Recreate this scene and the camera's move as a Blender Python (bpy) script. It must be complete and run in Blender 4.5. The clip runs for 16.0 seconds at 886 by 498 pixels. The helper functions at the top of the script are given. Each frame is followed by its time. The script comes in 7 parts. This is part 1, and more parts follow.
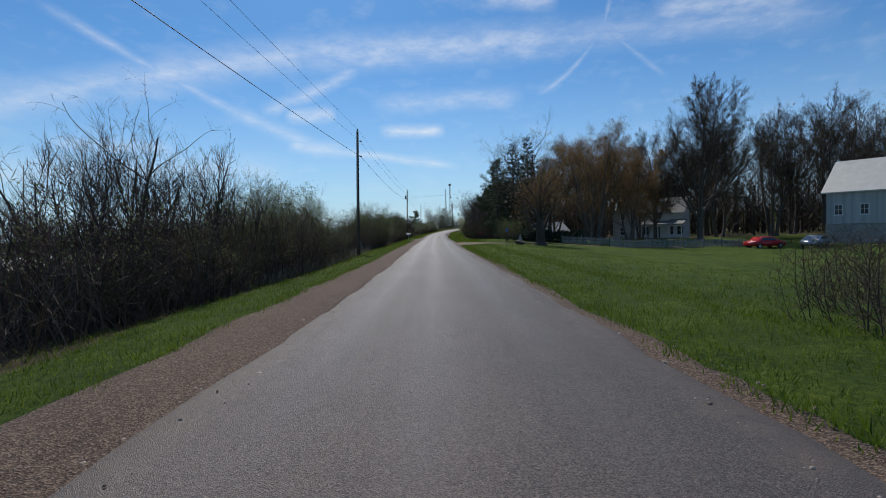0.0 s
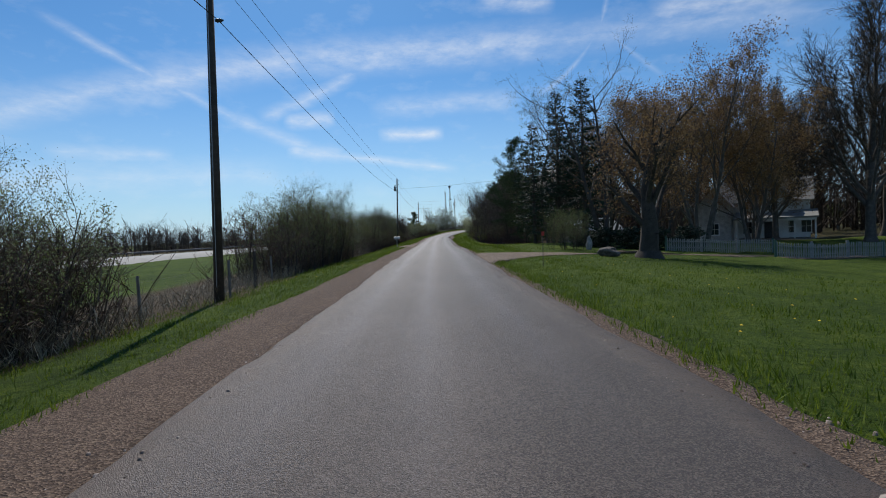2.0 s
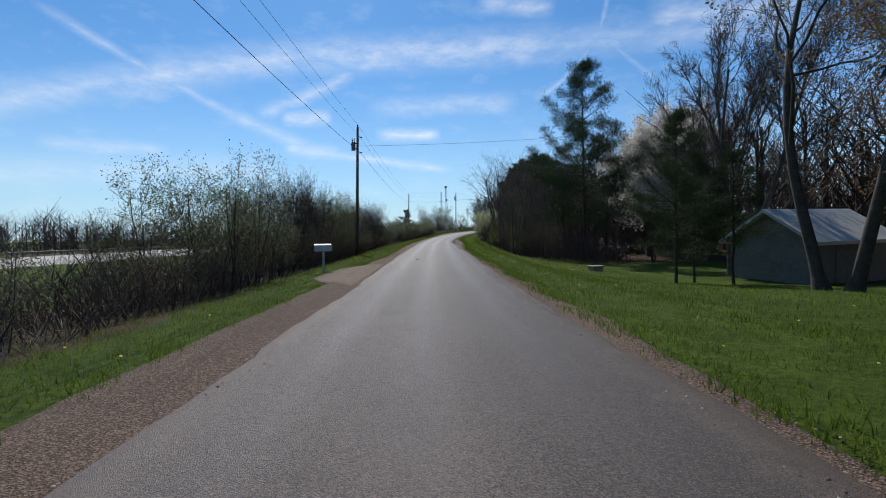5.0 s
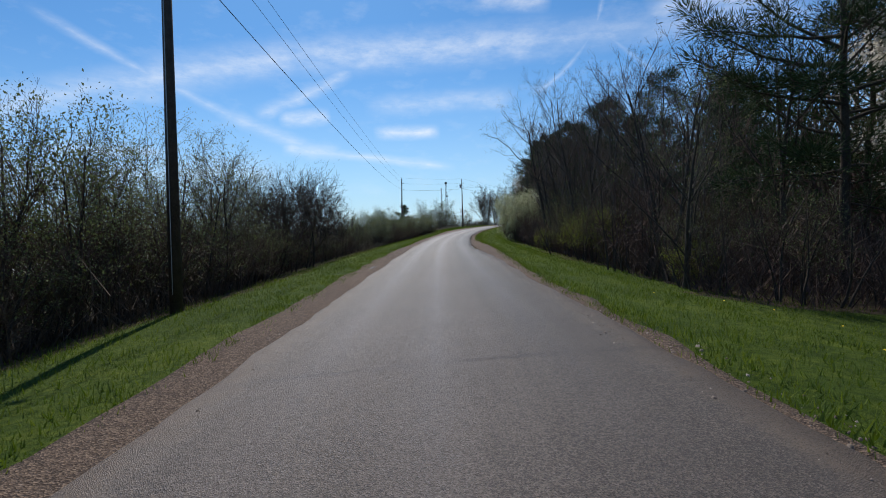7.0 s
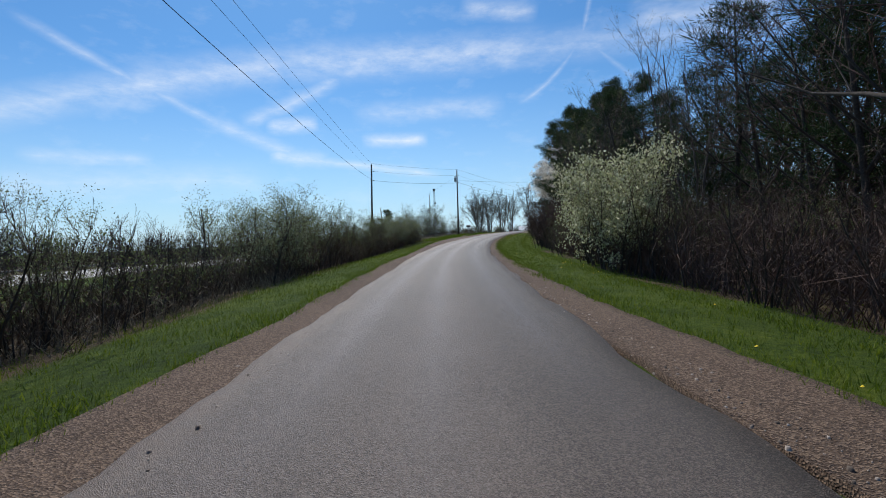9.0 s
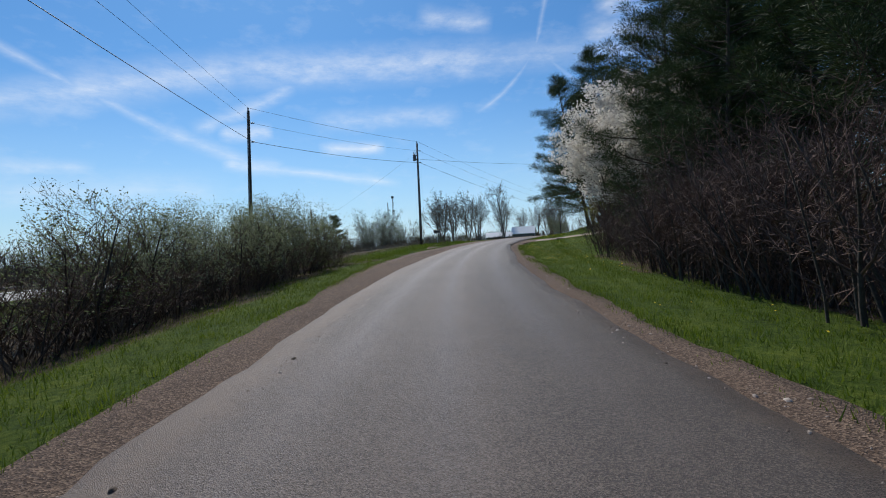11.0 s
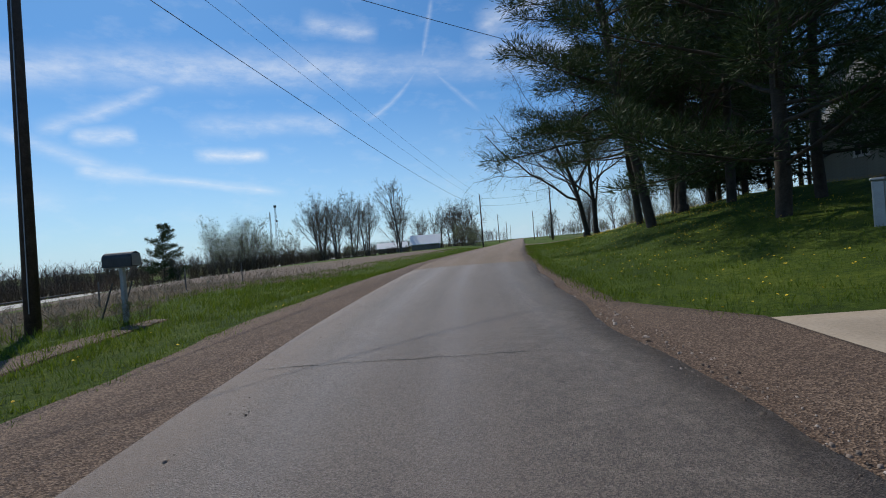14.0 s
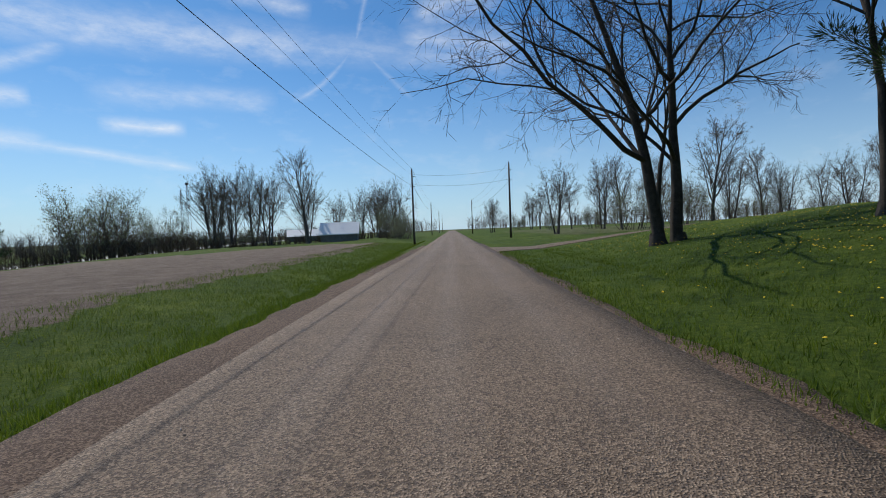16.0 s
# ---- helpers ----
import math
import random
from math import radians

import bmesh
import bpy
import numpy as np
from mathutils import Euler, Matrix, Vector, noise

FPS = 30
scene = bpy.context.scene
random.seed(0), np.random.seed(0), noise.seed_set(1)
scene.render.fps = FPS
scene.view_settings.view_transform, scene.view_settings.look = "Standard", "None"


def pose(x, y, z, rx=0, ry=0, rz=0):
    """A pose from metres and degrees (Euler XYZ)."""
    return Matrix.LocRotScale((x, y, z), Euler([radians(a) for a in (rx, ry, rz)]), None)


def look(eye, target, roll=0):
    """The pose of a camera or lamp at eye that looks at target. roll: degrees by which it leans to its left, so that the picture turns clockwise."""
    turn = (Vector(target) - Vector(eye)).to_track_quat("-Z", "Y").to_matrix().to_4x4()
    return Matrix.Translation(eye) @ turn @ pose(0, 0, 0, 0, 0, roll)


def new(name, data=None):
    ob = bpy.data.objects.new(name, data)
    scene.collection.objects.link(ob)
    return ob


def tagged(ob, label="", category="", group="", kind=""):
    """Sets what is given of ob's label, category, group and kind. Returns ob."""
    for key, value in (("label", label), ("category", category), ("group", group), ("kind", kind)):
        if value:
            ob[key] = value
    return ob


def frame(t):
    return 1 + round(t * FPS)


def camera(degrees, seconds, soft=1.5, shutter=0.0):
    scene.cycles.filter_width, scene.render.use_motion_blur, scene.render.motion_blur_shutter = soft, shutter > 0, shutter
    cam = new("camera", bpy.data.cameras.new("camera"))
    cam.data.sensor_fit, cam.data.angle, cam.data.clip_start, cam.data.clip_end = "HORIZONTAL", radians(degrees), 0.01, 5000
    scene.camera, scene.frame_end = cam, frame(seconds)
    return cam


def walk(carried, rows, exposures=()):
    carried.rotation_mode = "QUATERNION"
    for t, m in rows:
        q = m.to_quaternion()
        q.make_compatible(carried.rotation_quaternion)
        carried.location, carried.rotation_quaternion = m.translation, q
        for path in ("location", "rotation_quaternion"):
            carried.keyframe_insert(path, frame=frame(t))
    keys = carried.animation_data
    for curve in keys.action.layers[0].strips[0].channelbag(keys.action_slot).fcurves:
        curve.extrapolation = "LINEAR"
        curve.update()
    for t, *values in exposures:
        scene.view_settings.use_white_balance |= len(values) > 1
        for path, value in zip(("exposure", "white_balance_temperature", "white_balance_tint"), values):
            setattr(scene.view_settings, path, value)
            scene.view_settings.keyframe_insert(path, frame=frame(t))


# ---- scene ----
EXPOSURES = [(0.0, -0.14), (2.5, -0.08), (4.0, 0.02), (6.5, 0.04), (9.2, 0.06), (12.0, -0.04), (16.0, -0.08)]
cam = camera(84.3, 16.0, 1.0)
PATH = [  # seconds, x, y, z, rx, ry, rz
    (0.0, 0.00, 0.00, 1.60, 87.56, 1.81, -0.08),
    (0.5, -0.09, 7.21, 1.54, 87.40, 1.45, -0.15),
    (1.0, -0.18, 14.53, 1.45, 87.08, 1.79, -0.23),
    (1.5, -0.27, 22.05, 1.36, 87.79, 2.38, -0.35),
    (2.0, -0.39, 29.78, 1.31, 87.87, 2.63, -0.06),
    (2.5, -0.59, 37.47, 1.27, 88.04, 2.02, 0.11),
    (3.0, -0.80, 44.97, 1.22, 88.21, 1.71, 0.28),
    (3.5, -0.93, 52.21, 1.25, 88.29, 0.55, 0.09),
    (4.0, -0.97, 59.19, 1.29, 88.30, -0.18, -0.39),
    (4.2, -0.99, 62.02, 1.30, 88.18, 0.09, -0.56),
    (4.7, -1.06, 69.21, 1.28, 88.09, 0.62, -0.65),
    (5.2, -1.19, 76.73, 1.19, 87.94, 1.93, -0.67),
    (5.7, -1.32, 84.55, 1.11, 87.78, 3.26, -0.66),
    (6.3, -1.43, 94.27, 1.07, 87.69, 3.86, -0.64),
    (6.5, -1.45, 97.52, 1.08, 87.82, 4.17, -0.48),
    (7.0, -1.51, 105.81, 1.15, 87.66, 2.51, -0.57),
    (7.5, -1.50, 114.10, 1.16, 87.69, 2.80, -0.53),
    (8.0, -1.47, 122.26, 1.20, 88.08, 1.97, -0.76),
    (8.5, -1.40, 130.61, 1.24, 88.00, 2.44, -1.27),
    (9.0, -1.27, 139.07, 1.32, 88.47, 2.62, -1.95),
    (9.2, -1.19, 142.45, 1.35, 88.67, 2.55, -2.30),
    (9.7, -0.95, 151.17, 1.41, 88.84, 2.63, -3.07),
    (10.2, -0.50, 160.16, 1.51, 89.03, 2.82, -4.54),
    (10.7, 0.16, 169.04, 1.63, 89.18, 3.11, -6.16),
    (11.3, 1.27, 178.99, 1.73, 89.21, 3.57, -7.50),
    (11.5, 1.67, 182.12, 1.81, 89.57, 3.87, -8.37),
    (11.8, 2.34, 186.79, 1.92, 88.98, 5.00, -9.52),
    (12.0, 2.85, 189.89, 1.99, 89.40, 5.07, -10.74),
    (12.5, 4.34, 197.55, 2.19, 89.30, 5.84, -13.03),
    (13.0, 6.12, 204.98, 2.37, 89.08, 5.70, -15.22),
    (13.5, 8.11, 212.18, 2.56, 89.34, 4.66, -17.25),
    (14.0, 10.28, 219.02, 2.73, 89.39, 4.66, -19.37),
    (14.5, 12.74, 225.88, 2.93, 89.34, 4.17, -21.61),
    (15.0, 15.58, 232.60, 3.04, 89.04, 4.04, -23.77),
    (15.3, 17.38, 236.61, 3.11, 88.83, 3.65, -25.04),
    (15.5, 18.60, 239.24, 3.17, 88.75, 1.96, -25.99),
    (16.0, 21.77, 245.68, 3.33, 87.67, 2.22, -27.75),
]
walk(cam, [(t, pose(*p)) for t, *p in PATH], EXPOSURES)


# ---------------------------------------------------------------- world, sun
SUN_AZ, SUN_EL = 13.0, 49.0          # degrees left of +y, above the horizon
sun = new("sun", bpy.data.lights.new("sun", "SUN"))
sun.data.energy, sun.data.angle, sun.data.color = 3.6, radians(0.53), (1.0, 0.95, 0.87)
sun.matrix_world = look((0, 0, 50), Vector((0, 0, 50)) - Vector((-math.sin(radians(SUN_AZ)) * math.cos(radians(SUN_EL)), math.cos(radians(SUN_AZ)) * math.cos(radians(SUN_EL)), math.sin(radians(SUN_EL)))))


def wire(nt, a, b):
    nt.links.new(a, b)


def math_node(nt, op, a, b=0.0, c=None, clamp=False):
    n = nt.nodes.new("ShaderNodeMath")
    n.operation, n.use_clamp = op, clamp
    for i, v in enumerate((a, b) if c is None else (a, b, c)):
        if isinstance(v, (int, float)):
            n.inputs[i].default_value = v
        else:
            wire(nt, v, n.inputs[i])
    return n.outputs[0]


def build_sky():
    world = bpy.data.worlds.new("sky")
    scene.world = world
    world.use_nodes = True
    nt = world.node_tree
    nt.nodes.clear()
    sky = nt.nodes.new("ShaderNodeTexSky")
    sky.sky_type, sky.sun_disc = "NISHITA", False
    sky.sun_elevation, sky.sun_rotation = radians(SUN_EL), radians(-SUN_AZ)
    sky.air_density, sky.dust_density, sky.ozone_density = 1.0, 0.4, 1.6
    tc = nt.nodes.new("ShaderNodeTexCoord")
    sep = nt.nodes.new("ShaderNodeSeparateXYZ")
    wire(nt, tc.outputs["Generated"], sep.inputs[0])
    x, y, z = sep.outputs
    az = math_node(nt, "MULTIPLY", math_node(nt, "ARCTAN2", x, y), 57.2958)       # degrees to the right of +y
    el = math_node(nt, "MULTIPLY", math_node(nt, "ARCSINE", z), 57.2958)
    comb = nt.nodes.new("ShaderNodeCombineXYZ")
    wire(nt, az, comb.inputs[0])
    wire(nt, el, comb.inputs[1])

    def fbm(scale, sx, sy, rot, detail=6, rough=0.6, offset=0.0):
        m = nt.nodes.new("ShaderNodeMapping")
        m.inputs["Scale"].default_value = (sx, sy, 1)
        m.inputs["Rotation"].default_value = (0, 0, radians(rot))
        m.inputs["Location"].default_value = (offset, offset * 0.7, 0)
        wire(nt, comb.outputs[0], m.inputs[0])
        n = nt.nodes.new("ShaderNodeTexNoise")
        n.inputs["Scale"].default_value, n.inputs["Detail"].default_value, n.inputs["Roughness"].default_value = scale, detail, rough
        wire(nt, m.outputs[0], n.inputs["Vector"])
        return n.outputs[0]

    wisp = fbm(0.22, 1, 2.2, 18)
    fine = fbm(0.33, 1, 2.6, 14, 9, 0.68, 3.0)
    warp = math_node(nt, "MULTIPLY", math_node(nt, "SUBTRACT", wisp, 0.5), 2.6)

    def streak(a0, e0, a1, e1, half, gain, bow=0.0, soft=1.0):
        """A band of thin cloud from one direction to another, half degrees wide to each side."""
        da, de = a1 - a0, e1 - e0
        length = math.hypot(da, de)
        ux, uy = da / length, de / length
        px, py = math_node(nt, "SUBTRACT", az, a0), math_node(nt, "SUBTRACT", el, e0)
        along = math_node(nt, "ADD", math_node(nt, "MULTIPLY", px, ux), math_node(nt, "MULTIPLY", py, uy))
        across = math_node(nt, "SUBTRACT", math_node(nt, "MULTIPLY", py, ux), math_node(nt, "MULTIPLY", px, uy))
        k = math_node(nt, "DIVIDE", along, length)
        arc = math_node(nt, "MULTIPLY", math_node(nt, "MULTIPLY", k, math_node(nt, "SUBTRACT", 1.0, k)), 4 * bow)
        off = math_node(nt, "ADD", math_node(nt, "SUBTRACT", across, arc), math_node(nt, "MULTIPLY", warp, soft))
        body = math_node(nt, "POWER", math_node(nt, "SUBTRACT", 1.0, math_node(nt, "DIVIDE", math_node(nt, "ABSOLUTE", off), half * 1.5), clamp=True), 1.4)
        ends = math_node(nt, "MULTIPLY", math_node(nt, "MULTIPLY", k, 6.0, clamp=True), math_node(nt, "MULTIPLY", math_node(nt, "SUBTRACT", 1.0, k), 6.0, clamp=True))
        tex = math_node(nt, "MULTIPLY_ADD", fine, 1.9, -0.3, clamp=True)
        return math_node(nt, "MULTIPLY", math_node(nt, "MULTIPLY", math_node(nt, "MULTIPLY", body, ends), tex), gain * 0.9)

    total = None
    for row in CLOUDS:
        v = streak(*row)
        total = v if total is None else math_node(nt, "MAXIMUM", total, v)
    haze = math_node(nt, "MULTIPLY", math_node(nt, "SUBTRACT", wisp, 0.52, clamp=True), 0.5)
    total = math_node(nt, "ADD", total, haze, clamp=True)
    mix = nt.nodes.new("ShaderNodeMix")
    mix.data_type = "RGBA"
    mix.inputs["B"].default_value = CLOUD_WHITE
    tint = nt.nodes.new("ShaderNodeMix")
    tint.data_type, tint.blend_type = "RGBA", "MULTIPLY"
    tint.inputs["Factor"].default_value = 1.0
    tint.inputs["B"].default_value = SKY_TINT
    wire(nt, sky.outputs[0], tint.inputs["A"])
    wire(nt, total, mix.inputs["Factor"])
    low = nt.nodes.new("ShaderNodeMix")
    low.data_type = "RGBA"
    low.inputs["B"].default_value = HAZE
    wire(nt, math_node(nt, "MULTIPLY", math_node(nt, "POWER", math_node(nt, "SUBTRACT", 1.0, math_node(nt, "DIVIDE", math_node(nt, "ABSOLUTE", el), 22.0), clamp=True), 2.0), 0.72), low.inputs["Factor"])
    wire(nt, tint.outputs["Result"], low.inputs["A"])
    wire(nt, low.outputs["Result"], mix.inputs["A"])
    bg = nt.nodes.new("ShaderNodeBackground")
    bg.inputs["Strength"].default_value = 0.085
    wire(nt, mix.outputs["Result"], bg.inputs["Color"])
    out = nt.nodes.new("ShaderNodeOutputWorld")
    wire(nt, bg.outputs[0], out.inputs["Surface"])


# azimuth right of +y, elevation; start, end, half width, strength, bow, softness
CLOUD_WHITE = (11.0, 11.4, 11.9, 1)
SKY_TINT = (0.47, 0.89, 1.25, 1)
HAZE = (7.4, 9.3, 11.2, 1)
CLOUDS = [
    (-47, 9.8, -27, 16.6, 1.5, 0.5, 0.3, 0.3), (-32, 15.0, -13, 19.4, 1.8, 0.56, 0.4, 0.3), (-19, 18.8, 17, 20.0, 1.9, 0.6, 0.5, 0.3), (9, 19.7, 40, 17.5, 1.7, 0.36, 1.0, 0.4),
    (-39, 20.8, -20, 11.8, 0.5, 0.42, 0.0, 0.12), (-23, 13.2, -12, 8.7, 0.8, 0.45, 0.0, 0.25), (-17, 9.5, 2.5, 7.0, 0.5, 0.55, 0.2, 0.15),
    (-20, 12.8, -8.4, 18.2, 0.75, 0.5, -0.2, 0.25), (-17.4, 12.6, -11.6, 13.1, 0.8, 0.75, 0.0, 0.25), (-7, 11.2, 0.8, 11.1, 0.7, 0.85, 0.0, 0.2), (-17.2, 9.8, -10.6, 9.0, 0.8, 0.6, 0.0, 0.25),
    (-8, 14.0, 10, 14.4, 1.1, 0.4, 0.2, 0.35), (11.3, 14.4, 18.8, 21.0, 0.28, 0.34, -0.8, 0.05), (18.5, 20.2, 20.5, 27, 0.28, 0.3, 0.0, 0.05), (17.5, 21.5, 25, 14.6, 0.3, 0.26, 0.0, 0.08),
    (23, 21.4, 38, 19.4, 1.9, 0.5, 0.0, 0.5), (5, 24.8, 14, 23.3, 1.0, 0.5, 0.0, 0.4),
    (25, 23, 36, 26, 1.6, 0.6, 0.0, 0.6), (-39, 8.8, -28, 8.9, 0.7, 0.42, 0.0, 0.3), (-46, 5.5, -16, 7.0, 1.6, 0.3, 0.5, 0.7),
    (-38, 24, -34, 29, 1.0, 0.3, 0.0, 0.5), (-27, 26, -22, 31, 1.3, 0.3, 0.0, 0.6),
]
build_sky()

# ---------------------------------------------------------------- materials
MATS = {}


def surface(name, colours, scale=1.0, rough=0.9, bump=0.0, bump_scale=None, fine=8.0, metal=0.0, island=0.0, spec=0.4, coords="Object", translucent=0.0, blotch=0.5, per_object=0.0):
    """A procedural surface: two or three colours mixed by coarse and fine noise, with relief."""
    if name in MATS:
        return MATS[name]
    m = MATS[name] = bpy.data.materials.new(name)
    m.use_nodes = True
    nt = m.node_tree
    bsdf = nt.nodes["Principled BSDF"]
    tc = nt.nodes.new("ShaderNodeTexCoord")

    def noise_at(s, detail):
        n = nt.nodes.new("ShaderNodeTexNoise")
        n.inputs["Scale"].default_value, n.inputs["Detail"].default_value, n.inputs["Roughness"].default_value = s, detail, 0.6
        wire(nt, tc.outputs[coords], n.inputs["Vector"])
        return n.outputs[0]

    coarse, grain = noise_at(scale, 5), noise_at(scale * fine, 4)
    f = math_node(nt, "ADD", math_node(nt, "MULTIPLY", coarse, blotch), math_node(nt, "MULTIPLY", grain, 1 - blotch))
    if island:
        g = nt.nodes.new("ShaderNodeNewGeometry")
        f = math_node(nt, "ADD", math_node(nt, "MULTIPLY", f, 1 - island), math_node(nt, "MULTIPLY", g.outputs["Random Per Island"], island))
    if per_object:
        g = nt.nodes.new("ShaderNodeObjectInfo")
        f = math_node(nt, "ADD", math_node(nt, "MULTIPLY", f, 1 - per_object), math_node(nt, "MULTIPLY", g.outputs["Random"], per_object))
    ramp = nt.nodes.new("ShaderNodeValToRGB")
    lo, hi = (0.32, 0.68) if not (island or per_object) else (0.2, 0.8)
    ramp.color_ramp.elements[0].position, ramp.color_ramp.elements[1].position = lo, hi
    ramp.color_ramp.elements[0].color, ramp.color_ramp.elements[1].color = (*colours[0], 1), (*colours[-1], 1)
    for i, c in enumerate(colours[1:-1]):
        e = ramp.color_ramp.elements.new(lo + (hi - lo) * (i + 1) / (len(colours) - 1))
        e.color = (*c, 1)
    wire(nt, f, ramp.inputs[0])
    wire(nt, ramp.outputs[0], bsdf.inputs["Base Color"])
    bsdf.inputs["Roughness"].default_value, bsdf.inputs["Metallic"].default_value = rough, metal
    bsdf.inputs["Specular IOR Level"].default_value = spec
    if bump:
        b = nt.nodes.new("ShaderNodeBump")
        b.inputs["Strength"].default_value, b.inputs["Distance"].default_value = min(1.0, bump), 0.02
        wire(nt, noise_at(bump_scale or scale * fine, 5), b.inputs["Height"])
        wire(nt, b.outputs[0], bsdf.inputs["Normal"])
    if translucent:
        t = nt.nodes.new("ShaderNodeBsdfTranslucent")
        wire(nt, ramp.outputs[0], t.inputs["Color"])
        mixs = nt.nodes.new("ShaderNodeMixShader")
        mixs.inputs[0].default_value = translucent
        wire(nt, bsdf.outputs[0], mixs.inputs[1])
        wire(nt, t.outputs[0], mixs.inputs[2])
        wire(nt, mixs.outputs[0], nt.nodes["Material Output"].inputs["Surface"])
    return m


def ground_surface():
    """Grass, leaf litter and ploughed earth, mixed by the ground's own cover attribute."""
    m = bpy.data.materials.new("ground_cover")
    m.use_nodes = True
    nt = m.node_tree
    bsdf = nt.nodes["Principled BSDF"]
    tc = nt.nodes.new("ShaderNodeTexCoord")
    att = nt.nodes.new("ShaderNodeAttribute")
    att.attribute_name = "cover"
    sep = nt.nodes.new("ShaderNodeSeparateColor")
    wire(nt, att.outputs["Color"], sep.inputs[0])

    def noise_at(s, detail=5, rough=0.65):
        n = nt.nodes.new("ShaderNodeTexNoise")
        n.inputs["Scale"].default_value, n.inputs["Detail"].default_value, n.inputs["Roughness"].default_value = s, detail, rough
        wire(nt, tc.outputs["Object"], n.inputs["Vector"])
        return n.outputs[0]

    def ramp(f, stops):
        r = nt.nodes.new("ShaderNodeValToRGB")
        while len(r.color_ramp.elements) < len(stops):
            r.color_ramp.elements.new(0.5)
        for e, (p, c) in zip(r.color_ramp.elements, stops):
            e.position, e.color = p, (*c, 1)
        wire(nt, f, r.inputs[0])
        return r.outputs[0]

    def blend(f, a, b):
        n = nt.nodes.new("ShaderNodeMix")
        n.data_type = "RGBA"
        wire(nt, f, n.inputs["Factor"])
        wire(nt, a, n.inputs["A"])
        wire(nt, b, n.inputs["B"])
        return n.outputs["Result"]

    big, mid, small, tiny = noise_at(0.12), noise_at(0.9), noise_at(9.0), noise_at(55.0)
    mixn = math_node(nt, "ADD", math_node(nt, "MULTIPLY", big, 0.25), math_node(nt, "ADD", math_node(nt, "MULTIPLY", mid, 0.3), math_node(nt, "MULTIPLY", small, 0.45)))
    grass = ramp(mixn, [(0.36, (0.016, 0.034, 0.005)), (0.5, (0.056, 0.092, 0.008)), (0.62, (0.122, 0.156, 0.018))])
    litter = ramp(math_node(nt, "ADD", math_node(nt, "MULTIPLY", mid, 0.4), math_node(nt, "MULTIPLY", tiny, 0.6)), [(0.35, (0.035, 0.026, 0.016)), (0.5, (0.085, 0.062, 0.036)), (0.65, (0.16, 0.125, 0.08))])
    earth = ramp(math_node(nt, "ADD", math_node(nt, "MULTIPLY", mid, 0.45), math_node(nt, "MULTIPLY", small, 0.55)), [(0.35, (0.10, 0.075, 0.055)), (0.5, (0.17, 0.13, 0.10)), (0.66, (0.26, 0.21, 0.165))])
    edge = math_node(nt, "MULTIPLY", math_node(nt, "SUBTRACT", small, 0.5), 0.9)
    f1 = math_node(nt, "MULTIPLY", math_node(nt, "SUBTRACT", math_node(nt, "ADD", sep.outputs[0], edge), 0.35), 3.0, clamp=True)
    f2 = math_node(nt, "MULTIPLY", math_node(nt, "SUBTRACT", math_node(nt, "ADD", sep.outputs[1], edge), 0.35), 3.0, clamp=True)
    wire(nt, blend(f2, blend(f1, grass, litter), earth), bsdf.inputs["Base Color"])
    bsdf.inputs["Roughness"].default_value = 0.95
    bsdf.inputs["Specular IOR Level"].default_value = 0.15
    b = nt.nodes.new("ShaderNodeBump")
    b.inputs["Strength"].default_value, b.inputs["Distance"].default_value = 0.9, 0.06
    wire(nt, math_node(nt, "ADD", small, tiny), b.inputs["Height"])
    wire(nt, b.outputs[0], bsdf.inputs["Normal"])
    return m


